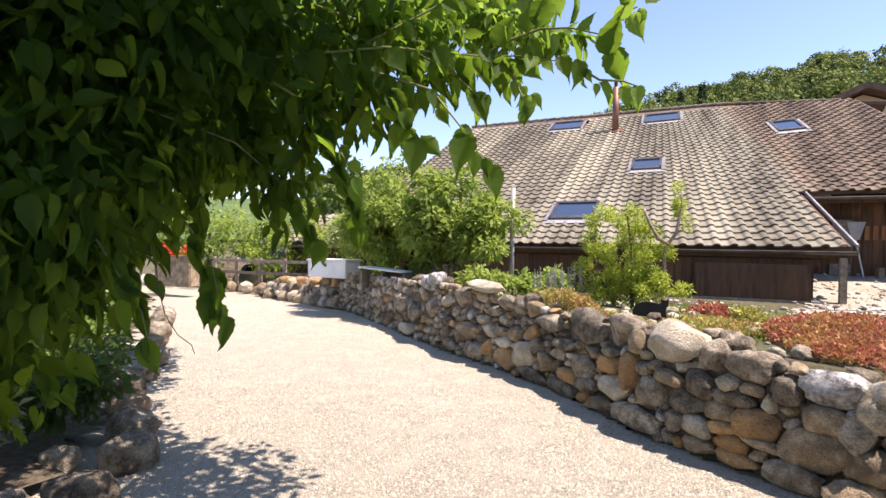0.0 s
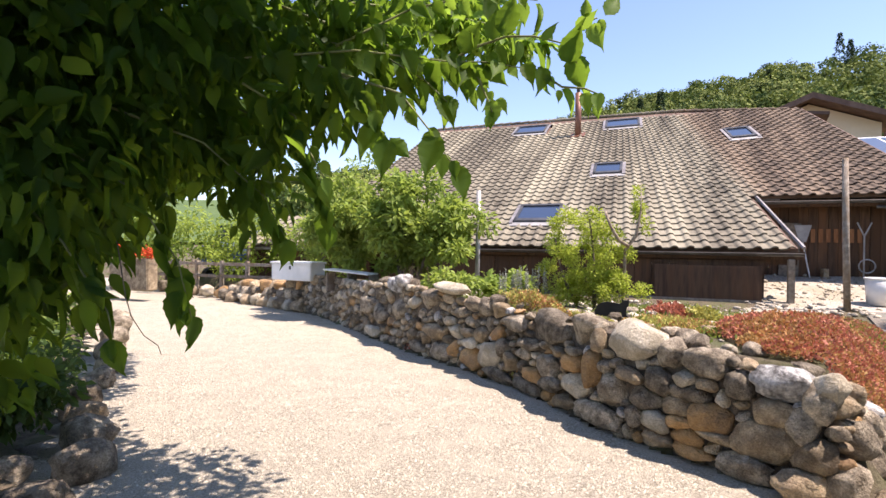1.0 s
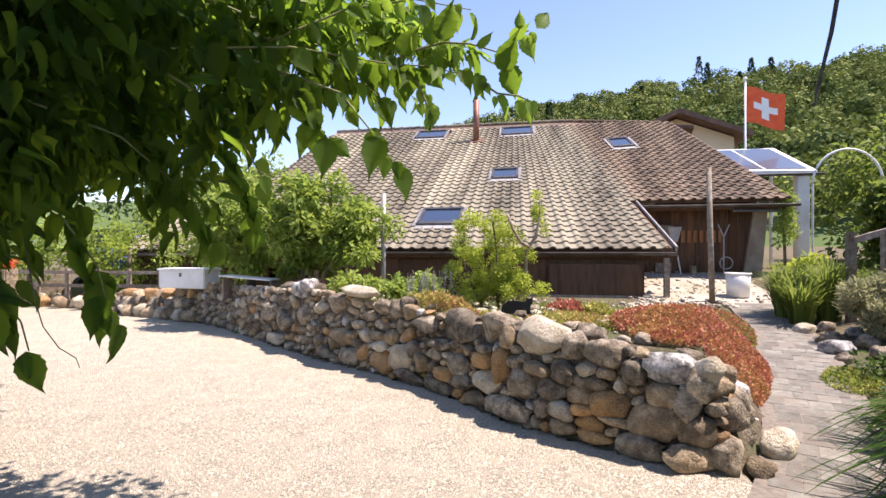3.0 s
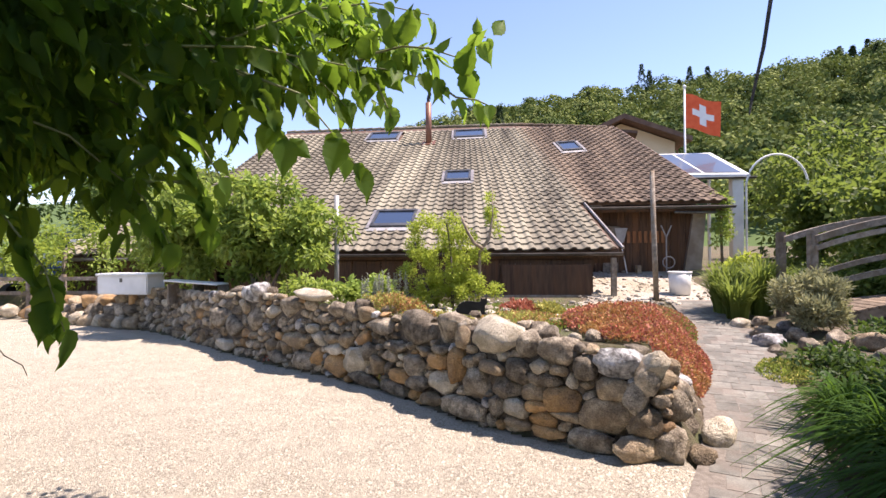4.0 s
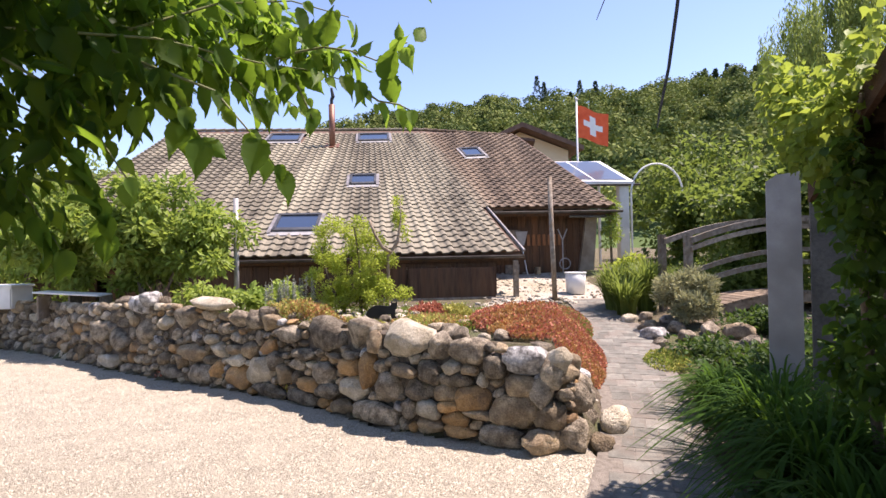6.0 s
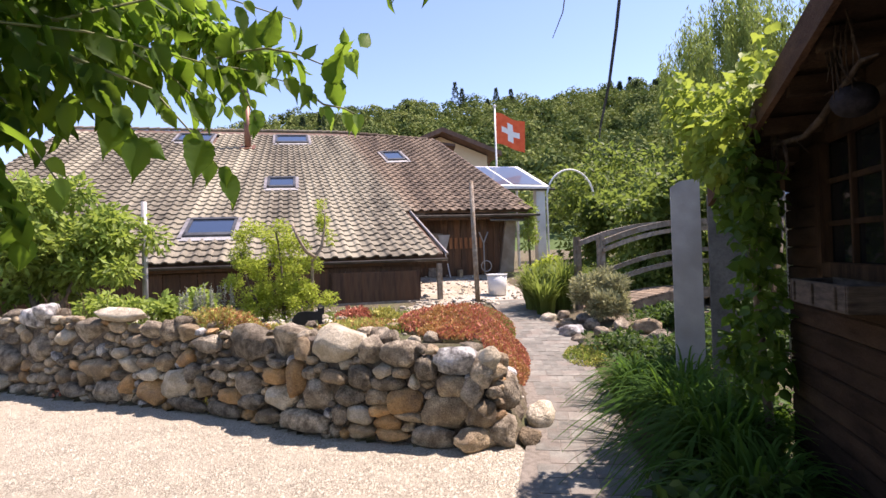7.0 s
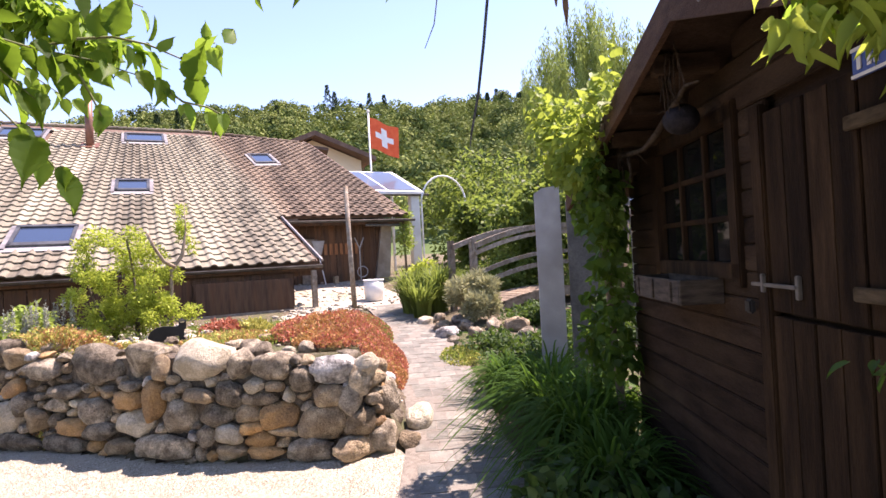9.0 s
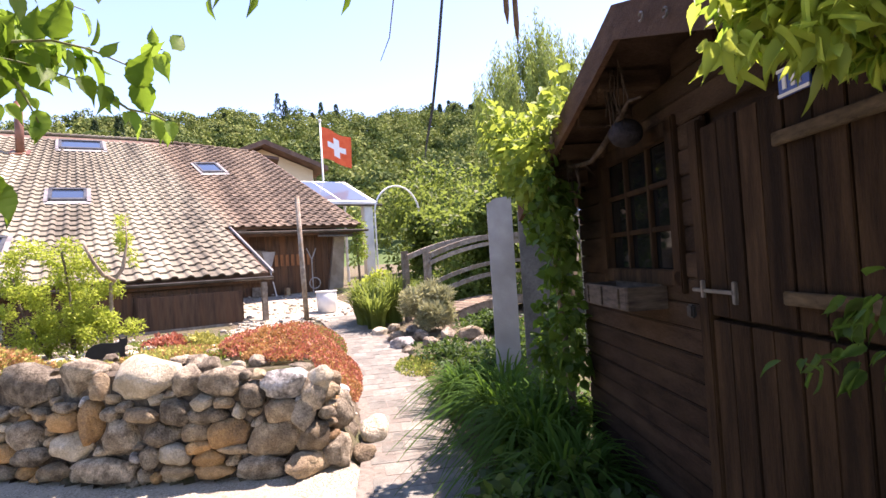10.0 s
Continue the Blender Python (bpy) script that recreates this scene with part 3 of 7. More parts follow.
part("gutter", gutter(-7.4, 3.0, 13.37, 1.47), M["gutter_dark"], barn, "dark weathered half-round gutter")
part("gutter", gutter(2.45, 6.75, 16.10, 2.78), M["gutter_dark"], barn, "dark weathered half-round gutter")
part("downpipe", tubed([(5.1, 16.2, 2.62), (6.15, 16.25, 2.60), (6.3, 16.3, 2.62)], 0.035, 8), M["iron"], barn, "pale rain pipe under the eave")
part("fascia", boxed((-2.2, 13.52, 1.42), (10.5, 0.04, 0.17)), M["wood_barn"], barn)
part("fascia", boxed((4.65, 16.30, 2.74), (3.9, 0.05, 0.18)), M["wood_barn"], barn)
part("eave_beam", boxed((-2.2, 13.75, 1.30), (10.3, 0.14, 0.16), bevel=0.01), M["wood_barn"], barn)
part("soffit", boxed((4.6, 16.65, 2.70), (3.7, 0.7, 0.02)), M["wood_barn"], barn)
part("post", boxed((2.77, 13.35, 0.84), (0.13, 0.13, 1.02), bevel=0.012), M["wood_grey"], barn, "square weathered eave post")
# front boards of the low bay: each plank of its own
for k in range(25):
    x = -7.3 + k * 0.385
    if x > 2.0:
        break
    part("plank", boxed((x + 0.19, 13.62 + 0.008 * (k % 2), 0.82), (0.375, 0.03, 0.98)), M["wood_barn"], barn)
part("panel", boxed((1.15, 13.28, 0.80), (2.15, 0.05, 0.78), bevel=0.01), M["wood_barn"], barn, "plain brown board panel")
part("sill_beam", boxed((0.0, 13.30, 0.40), (4.4, 0.16, 0.10), bevel=0.01), M["wood_grey"], barn)
# side, rear and inner walls
part("side_wall", slab([(2.02, 13.7, 0.3), (2.02, 17.0, 0.3), (2.02, 17.0, 2.9), (2.02, 13.7, 1.35)], (-0.1, 0, 0)), M["wood_barn"], barn)
part("side_wall", slab([(-9.9, 13.8, 0.3), (-9.9, 24.4, 0.3), (-9.9, 24.4, 6.9), (-9.9, 13.8, 1.4)], (0.2, 0, 0)), M["render_grey"], barn)
part("side_wall", slab([(6.0, 17.0, 0.3), (4.6, 23.6, 0.3), (4.6, 23.6, 6.3), (6.0, 17.0, 3.0)], (-0.2, 0, 0)), M["render_grey"], barn)
part("rear_wall", boxed((-2.6, 24.6, 3.6), (14.6, 0.2, 6.8)), M["render_grey"], barn)
part("rear_roof", slab([(-10.2, 24.72, 7.28), (2.0, 24.72, 7.28), (6.0, 23.9, 6.7), (6.0, 31.0, 3.5), (-10.2, 31.0, 3.5)], (0, 0, -0.12)), M["roof_far"], barn)
# wall of the tall bay beyond the yard
for k in range(18):
    x = 2.05 + k * 0.225
    part("plank", boxed((x + 0.11, 16.95 + 0.01 * (k % 2), 1.78), (0.218, 0.03, 1.98)), M["wood_barn"], barn)
part("corner_pier", slab([(5.55, 16.8, 0.8), (6.05, 16.8, 0.8), (6.2, 16.8, 2.65), (5.85, 16.8, 2.65)], (0, 0.5, 0)), M["render_grey"], barn, "crumbling pale plaster corner")
part("door_board", boxed((3.42, 16.86, 1.55), (0.46, 0.05, 1.42), tilt=Matrix.Rotation(0.04, 3, "Y")), M["wood_grey"], barn, "pale grey door leaf")
for k in range(7):
    part("slat", boxed((3.95 + k * 0.17, 16.9, 1.92), (0.10, 0.02, 0.36)), M["cedar"], barn, "reddish slat")


def skylight(x, y, w, h, bar):
    X = skylight_column(x, y)
    turn = Matrix.Rotation(PHI, 4, "X") @ Matrix.Rotation(-math.atan(float(skew(X))) * 0.8, 4, "Z")
    base = Matrix.Translation(on_roof(X, y, 0.0)) @ turn

    def at(bm):
        bmesh.ops.transform(bm, matrix=base, verts=bm.verts)
        return bm
    sky_l = part("skylight", at(box(bmesh.new(), (0, 0, 0.02), (w, h, 0.10), bevel=0.01)), M["dark_metal"], roof, "dark framed roof window")
    for sx in (-1, 1):
        part("frame_bar", at(boxed((sx * (w / 2 - 0.04), 0, 0.09), (0.08, h, 0.05))), M["dark_metal"], sky_l)
    part("frame_bar", at(boxed((0, h / 2 - 0.06, 0.095), (w, 0.12, 0.06))), M["dark_metal"], sky_l)
    part("frame_bar", at(boxed((0, -h / 2 + bar / 2 - 0.05, 0.09), (w, bar * 0.6, 0.05))), M["dark_metal"], sky_l)
    part("pane", at(boxed((0, 0, 0.078), (w - 0.16, h - 0.2, 0.012), bevel=0)), M["pane_sky"], sky_l)
    part("flashing", at(boxed((0, -h / 2 - 0.10, 0.055), (w + 0.20, 0.24, 0.012), bevel=0)), M["post_grey"], sky_l, "pale grey lead apron")
    for sx in (-1, 1):
        part("flashing", at(boxed((sx * (w / 2 + 0.05), -0.04, 0.085), (0.10, h + 0.12, 0.012), bevel=0)), M["gutter"], sky_l, "grey side flashing")


M["pane_sky"] = glass_mat("roof_window_glass", (0.03, 0.045, 0.08), 0.04)
for spec in SKYLIGHTS:
    skylight(*spec)

flue = thing("chimney", on_roof(-2.95, 22.25), "slim brown metal flue pipe with a dark cowl", "chimney")
fb = on_roof(-2.95, 22.25)
part("pipe", tubed([fb + Vector((0, 0, -0.2)), fb + Vector((0, 0, 1.75))], 0.125, 14), M["copper"], flue, smooth=True)
part("flashing", boxed(tuple(fb + Vector((0, 0, 0.06))), (0.55, 0.55, 0.03), tilt=Matrix.Rotation(PHI, 3, "X")), M["copper"], flue)
part("cowl", tubed([fb + Vector((0, 0, 1.75)), fb + Vector((0.0, 0, 1.95)), fb + Vector((0.06, 0, 2.1)), fb + Vector((0.0, 0, 2.45))], [0.07, 0.07, 0.08, 0.05], 10), M["black"], flue, "black bent cowl")

# low annex roof beyond the tree
annex = thing("annex", (-9.3, 15, 0.4), "low annex with a reddish tiled roof", "annex")
an_roof = part("roof", slab([(-12.2, 13.4, 1.48), (-7.6, 13.4, 1.48), (-7.6, 15.6, 2.5), (-12.2, 15.6, 2.5)], (0, 0, -0.1)), M["roof_far"], annex)
for r in range(7):
    for c in range(15):
        m = Matrix.Translation((-12.0 + 0.30 * c, 13.36 + ROW * r, 1.50 + ROW * r * 0.464)) @ Matrix.Rotation(math.atan(0.464), 4, "X")
        ob = new("tile", tile_data)
        ob.parent, ob.matrix_parent_inverse, ob.matrix_basis = an_roof, Matrix(), m
part("gutter", gutter(-12.3, -7.6, 13.3, 1.42), M["gutter"], annex)
part("front_wall", boxed((-9.9, 13.7, 0.85), (4.5, 0.1, 1.2)), M["wood_barn"], annex)
part("rear_wall", boxed((-9.9, 15.6, 1.3), (4.5, 0.1, 2.2)), M["wood_barn"], annex)

# ---- cream house behind the barn ----
house = thing("house", (8.5, 36, 0.9), "cream rendered house with a brown overhanging gable roof", "house")
part("wall", slab([(3.5, 32, 0.5), (10.1, 32, 0.5), (10.1, 32, 7.7), (7.1, 32, 8.85), (3.5, 32, 7.3)], (0, 9, 0)), M["cream"], house)
for (x0, z0), (x1, z1) in (((2.3, 7.15), (7.05, 9.22)), ((7.05, 9.22), (10.75, 7.82))):
    part("roof", slab([(x0, 31.0, z0), (x1, 31.0, z1), (x1, 41.5, z1), (x0, 41.5, z0)], (0, 0, -0.28)), M["roof_far"], house, "brown roof with deep eaves")
part("downpipe", tubed([(10.35, 31.8, 7.5), (10.2, 31.9, 7.2), (10.18, 31.95, 3)], 0.05, 8), M["copper"], house)

# ---- dry-stone wall: every stone a piece of its own ----
def stone_meshes(count, seed, mats, boxy=3.0):
    """Rounded fieldstones, about 1 m across, each with its own dents."""
    made = []
    for k in range(count):
        r = random.Random(seed + k)
        bm = bmesh.new()
        bmesh.ops.create_icosphere(bm, subdivisions=3, radius=1)
        off = Vector((r.uniform(0, 50), r.uniform(0, 50), r.uniform(0, 50)))
        e = boxy + r.uniform(-0.5, 0.9)
        for v in bm.verts:
            p = v.co.normalized()
            q = (abs(p.x) ** e + abs(p.y) ** e + abs(p.z) ** e) ** (-1 / e)
            v.co = p * q * 0.52 * (1 + 0.30 * noise.noise(p * 0.9 + off) + 0.13 * noise.noise(p * 2.6 + off) + 0.05 * noise.noise(p * 6 + off))
        for _ in range(13):
            nrm = Vector((r.gauss(0, 1), r.gauss(0, 1), r.gauss(0, 1))).normalized()
            cut = r.uniform(0.36, 0.50)
            for v in bm.verts:
                over_cut = v.co.dot(nrm) - cut
                if over_cut > 0:
                    v.co -= nrm * over_cut * 0.85
        for v in bm.verts:
            v.co *= 1 + 0.07 * noise.noise(v.co * 6 + off) + 0.055 * noise.noise(v.co * 14 + off)
        lo = [min(v.co[i] for v in bm.verts) for i in range(3)]
        hi = [max(v.co[i] for v in bm.verts) for i in range(3)]
        for v in bm.verts:
            v.co = [(v.co[i] - (lo[i] + hi[i]) / 2) / (hi[i] - lo[i]) for i in range(3)]
        made.append([])
        me = bake(bm, "stone", mats[0], True)
        for mt in mats:
            c = me.copy()
            c.materials[0] = mt
            made[-1].append(c)
    return made


STONE_MATS = [M["st_grey"], M["st_tan"], M["st_ochre"], M["st_pale"], M["st_white"]]
STONES = stone_meshes(20, 40, STONE_MATS)

# the wall goes on round its end along the path, lower and lower
LINE = np.vstack([[(2.16, 6.3), (1.86, 5.4), (1.55, 4.55)], WALL])
SEG = np.hypot(*np.diff(LINE, axis=0).T)
ALONG = np.concatenate([[0], np.cumsum(SEG)])
S0 = float(ALONG[3])


def wall_at(s):
    i = int(np.clip(np.searchsorted(ALONG, s) - 1, 0, len(SEG) - 1))
    a, b = LINE[i], LINE[i + 1]
    e = (b - a) / SEG[i]
    # soften the corners
    ahead, back = wall_dir(s + 0.25), wall_dir(s - 0.25)
    d = ahead + back
    d = d / np.linalg.norm(d)
    return a + e * (s - ALONG[i]), d


def wall_dir(s):
    i = int(np.clip(np.searchsorted(ALONG, s) - 1, 0, len(SEG) - 1))
    return (LINE[i + 1] - LINE[i]) / SEG[i]


def wall_top(s):
    return float(np.interp(s - S0, [-2.6, -1.4, -0.5, 0.2, 0.6, 1.2, 1.8, 3, 4.2, 5.2, 6.4, 8, 12], [0.14, 0.34, 0.55, 0.72, 0.80, 0.86, 0.92, 0.88, 0.86, 0.98, 0.96, 0.90, 0.86]))


wall = thing("stone_wall", (-1.5, 6.2, 0), "dry-stone garden wall of rounded mixed fieldstones", "wall", kind="structure")
# the fill behind the stones
bm = bmesh.new()
rows = []
for s in np.arange(0.0, ALONG[-1], 0.25):
    p, d = wall_at(s)
    inn = np.array([d[1], -d[0]])
    h = wall_top(s) - 0.10
    rows.append([bm.verts.new((*(p + inn * o), z)) for o, z in ((0.10, -0.05), (0.19, h), (0.45, h), (0.45, -0.05))])
for a, b in zip(rows, rows[1:]):
    for i in range(4):
        bm.faces.new((a[i], a[(i + 1) % 4], b[(i + 1) % 4], b[i]))
bm.faces.new(rows[0])
bm.faces.new(rows[-1])
part("wall_fill", bm, M["core"], wall)

# stones that stand out, course by course: along the wall, height, width, height, material
CAP_COURSE = [(2.73, 0.75, 0.64, 0.35, 0), (2.23, 0.80, 0.38, 0.31, 0), (1.97, 0.75, 0.12, 0.22, 1), (1.62, 0.79, 0.60, 0.34, 3), (1.22, 0.75, 0.25, 0.26, 0),
              (0.93, 0.72, 0.35, 0.25, 0), (0.68, 0.62, 0.19, 0.22, 0), (0.40, 0.68, 0.39, 0.23, 4), (0.02, 0.70, 0.20, 0.23, 3), (0.10, 0.59, 0.18, 0.26, 0),
              (3.30, 0.72, 0.40, 0.19, 0), (3.63, 0.82, 0.24, 0.19, 1), (3.90, 0.83, 0.30, 0.25, 0), (4.21, 0.84, 0.31, 0.21, 0), (5.20, 0.79, 0.50, 0.32, 0),
              (5.63, 0.72, 0.36, 0.20, 3), (6.24, 0.94, 0.48, 0.25, 4)]
UPPER_COURSE = [(1.08, 0.59, 0.18, 0.13, 3), (0.91, 0.58, 0.15, 0.09, 1), (1.31, 0.52, 0.26, 0.23, 0), (1.58, 0.52, 0.28, 0.13, 1), (2.05, 0.47, 0.19, 0.38, 2),
                (2.29, 0.58, 0.20, 0.10, 0), (2.33, 0.47, 0.28, 0.19, 2), (2.56, 0.52, 0.17, 0.11, 1), (1.85, 0.53, 0.15, 0.12, 0), (0.45, 0.49, 0.25, 0.18, 1),
                (0.19, 0.43, 0.20, 0.28, 0), (1.04, 0.49, 0.32, 0.13, 0), (3.93, 0.49, 0.23, 0.19, 1), (3.62, 0.55, 0.23, 0.19, 2), (4.20, 0.47, 0.26, 0.12, 1),
                (3.04, 0.52, 0.33, 0.13, 0), (6.08, 0.58, 0.48, 0.38, 0), (4.62, 0.57, 0.19, 0.12, 3)]
MIDDLE_COURSE = [(1.13, 0.37, 0.22, 0.15, 1), (0.87, 0.34, 0.31, 0.22, 2), (1.11, 0.25, 0.21, 0.12, 2), (1.42, 0.35, 0.32, 0.19, 0), (1.76, 0.35, 0.32, 0.30, 0),
                 (2.23, 0.27, 0.38, 0.23, 3), (2.73, 0.35, 0.36, 0.24, 0), (3.49, 0.40, 0.23, 0.24, 0), (3.71, 0.27, 0.44, 0.33, 3), (4.15, 0.36, 0.32, 0.14, 3),
                 (3.32, 0.27, 0.24, 0.23, 1), (2.94, 0.21, 0.33, 0.16, 2), (2.60, 0.19, 0.34, 0.15, 0), (0.49, 0.27, 0.43, 0.28, 1), (0.12, 0.27, 0.26, 0.22, 1),
                 (4.49, 0.44, 0.28, 0.20, 3), (4.98, 0.38, 0.55, 0.21, 1), (6.69, 0.43, 0.48, 0.32, 0), (7.25, 0.49, 0.50, 0.36, 0)]
FOOT_COURSE = [(4.07, 0.16, 0.42, 0.28, 2), (1.50, 0.20, 0.15, 0.18, 0), (1.30, 0.21, 0.25, 0.17, 3), (1.03, 0.16, 0.26, 0.14, 2), (0.83, 0.22, 0.25, 0.09, 1),
               (1.27, 0.07, 0.26, 0.14, 1), (0.98, 0.07, 0.31, 0.11, 2), (0.62, 0.08, 0.38, 0.18, 0), (0.19, 0.08, 0.48, 0.19, 1), (3.54, 0.08, 0.60, 0.16, 0),
               (3.03, 0.07, 0.48, 0.16, 0), (2.39, 0.08, 0.34, 0.15, 1), (1.89, 0.11, 0.60, 0.19, 0), (4.78, 0.13, 0.48, 0.26, 0), (5.37, 0.12, 0.50, 0.18, 0),
               (5.19, 0.25, 0.22, 0.20, 1), (5.55, 0.26, 0.32, 0.20, 1), (4.47, 0.23, 0.20, 0.22, 2), (6.87, 0.11, 0.52, 0.20, 3)]
SET_STONES = CAP_COURSE + UPPER_COURSE + MIDDLE_COURSE + FOOT_COURSE
rs = np.random.default_rng(11)
step = 0.02
smax = float(ALONG[-1])
S, Hh = np.meshgrid(np.arange(0, smax, step), np.arange(0, 1.0, step))
tops = np.array([wall_top(s) for s in S[0]])
inside = Hh < tops[None, :]
seeds = [(a + S0, b, c, d, m) for a, b, c, d, m in SET_STONES]
tries = 0
while len(seeds) < 400 and tries < 60000:
    tries += 1
    s = rs.uniform(0, smax)
    h = rs.uniform(0.02, wall_top(s) - 0.03)
    w = float(rs.choice([0.11, 0.16, 0.21, 0.28, 0.34], p=[0.42, 0.3, 0.16, 0.09, 0.03]))
    if s > S0 + 6:
        w = max(w, 0.2)
    t = w * rs.uniform(0.6, 1.0)
    if all(((s - q[0]) / ((w + q[2]) * 0.44)) ** 2 + ((h - q[1]) / ((t + q[3]) * 0.44)) ** 2 > 1 for q in seeds):
        k = int(rs.choice(5, p=[0.47, 0.29, 0.11, 0.10, 0.03]))
        seeds.append((s, h, w, t, k))
Q = np.array([q[:4] for q in seeds])
best, owner = np.full(S.shape, 1e9), np.zeros(S.shape, int)
for k, (s, h, w, t) in enumerate(Q):
    d = ((S - s) / w) ** 2 + ((Hh - h) / t) ** 2
    near = d < best
    best[near], owner[near] = d[near], k
for k, (s, h, w, t) in enumerate(Q):
    cell = (owner == k) & inside & (best < 1.1)
    if cell.sum() < 12:
        continue
    cs, ch = S[cell].mean(), Hh[cell].mean()
    cov = np.cov(np.stack([S[cell] - cs, Hh[cell] - ch]))
    val, vec = np.linalg.eigh(cov)
    ln, wd = 3.7 * math.sqrt(val[1]), 3.7 * math.sqrt(val[0])
    turn = math.atan2(vec[1, 1], vec[0, 1])
    grow = 1.0
    if k < len(SET_STONES):
        cs, ch, ln, wd, turn, grow = s, h, w, t, rs.uniform(-0.10, 0.10), 1.05
    p, d = wall_at(cs)
    inn = Vector((d[1], -d[0], 0))
    depth = float(np.clip(0.8 * min(ln, wd) + 0.06, 0.14, 0.30))
    ax = Matrix((Vector((d[0], d[1], 0)), inn, Vector((0, 0, 1)))).transposed().to_4x4()
    proud = rs.uniform(-0.03, 0.0) if k < len(SET_STONES) else rs.uniform(0.01, 0.05)
    at = Vector((*p, ch)) + inn * (0.12 * ch / 0.9 + depth * 0.40 + proud)
    m = Matrix.Translation(at) @ ax @ Matrix.Rotation(-turn, 4, "Y") @ Matrix.Rotation(rs.uniform(-0.15, 0.15), 4, "X") @ Matrix.Diagonal((ln * grow, depth, wd * grow, 1))
    ob = new("stone", STONES[int(rs.integers(len(STONES)))][seeds[k][4]])
    ob.parent, ob.matrix_parent_inverse, ob.matrix_basis = wall, Matrix.Translation((-1.5, 6.2, 0)).inverted(), m


def rock(name, at, size, kind, seed, label, turn=0.0, group=""):
    """A single loose stone, half sunk where it lies."""
    r = random.Random(seed)
    ob = new(name, STONES[seed % len(STONES)][kind])
    ob.matrix_basis = Matrix.Translation(at) @ Matrix.Rotation(turn or r.uniform(0, 3), 4, "Z") @ Matrix.Diagonal((*size, 1))
    return tagged(ob, label, "stone", group)

# ---- brick path ----
path_base = thing("garden_path", (3.0, 8.0, 0), "narrow curving path of worn reddish-grey pavers", "path", kind="structure")
bm = bmesh.new()
rows = []
ys = np.arange(2.6, 12.7, 0.2)
for y in ys:
    a, b = np.interp(y, PATH_L[:, 1], PATH_L[:, 0]), np.interp(y, PATH_R[:, 1], PATH_R[:, 0])
    rows.append([bm.verts.new((a - 0.12, y, rise(y) + 0.010)), bm.verts.new((b + 0.12, y, rise(y) + 0.010)), bm.verts.new((b + 0.12, y, rise(y) - 0.2)), bm.verts.new((a - 0.12, y, rise(y) - 0.2))])
for r0, r1 in zip(rows, rows[1:]):
    for i in range(4):
        bm.faces.new((r0[i], r0[(i + 1) % 4], r1[(i + 1) % 4], r1[i]))
bm.faces.new(rows[0])
bm.faces.new(rows[-1])
part("sand_bed", bm, M["joint"], path_base)
bm = boxed((0, 0, 0), (0.196, 0.246, 0.05), bevel=0.004)
paver = bake(bm, "paver", M["paver"])
mid = (PATH_L + PATH_R) / 2
rp = random.Random(9)
s_axis = np.concatenate([[0], np.cumsum(np.hypot(*np.diff(mid, axis=0).T))])
for k in range(int(s_axis[-1] / 0.25)):
    s = 0.12 + k * 0.25
    c = np.array([np.interp(s, s_axis, mid[:, 0]), np.interp(s, s_axis, mid[:, 1])])
    d = np.array([np.interp(s + 0.3, s_axis, mid[:, 0]), np.interp(s + 0.3, s_axis, mid[:, 1])]) - np.array([np.interp(s - 0.3, s_axis, mid[:, 0]), np.interp(s - 0.3, s_axis, mid[:, 1])])
    d = d / np.linalg.norm(d)
    e = np.array([d[1], -d[0]])
    half = (np.interp(c[1], PATH_R[:, 1], PATH_R[:, 0]) - np.interp(c[1], PATH_L[:, 1], PATH_L[:, 0])) * 0.5 * abs(d[1])
    cols = int(2 * half / 0.20 + 0.45)
    for j in range(cols):
        q = c + e * ((j - (cols - 1) / 2) * 0.20 + (0.05 if k % 2 else -0.05))
        ob = new("paver", paver)
        ob.parent, ob.matrix_parent_inverse = path_base, Matrix.Translation((3.0, 8.0, 0)).inverted()
        ob.matrix_basis = Matrix.Translation((q[0], q[1], float(rise(q[1])) - 0.012 + rp.uniform(-0.0015, 0.002))) @ Matrix.Rotation(math.atan2(e[1], e[0]) + rp.uniform(-0.02, 0.02), 4, "Z") @ Matrix.Rotation(math.atan(float(rise(q[1] + 0.1) - rise(q[1] - 0.1)) / 0.2) + rp.uniform(-0.006, 0.006), 4, "X")


# ---- shed beside the path ----
SD, SN, SO = Vector((0.4698, 0.8828, 0)), Vector((0.8828, -0.4698, 0)), Vector((-0.115, 0.003, 0))


def S3(a, b, z):
    """A place by the shed: a metres along its front, b metres out from the path side, height z."""
    return SO + SD * a + SN * b + Vector((0, 0, z))


S_TURN = math.atan2(SD.y, SD.x)


def sbox(a0, a1, b0, b1, z0, z1, bevel=0.004):
    return boxed(tuple(S3((a0 + a1) / 2, (b0 + b1) / 2, (z0 + z1) / 2)), (a1 - a0, b1 - b0, z1 - z0), S_TURN, bevel)


def gable(a):
    """The underside of the roof: steeper on the near side of its peak."""
    return 2.59 - (0.38 * (2.2 - a) if a < 2.2 else 0.26 * (a - 2.2))


shed = thing("garden_shed", S3(2.0, 2.4, 0), "dark brown timber shed with a gable roof and small-paned window", "shed")
FB = 1.25
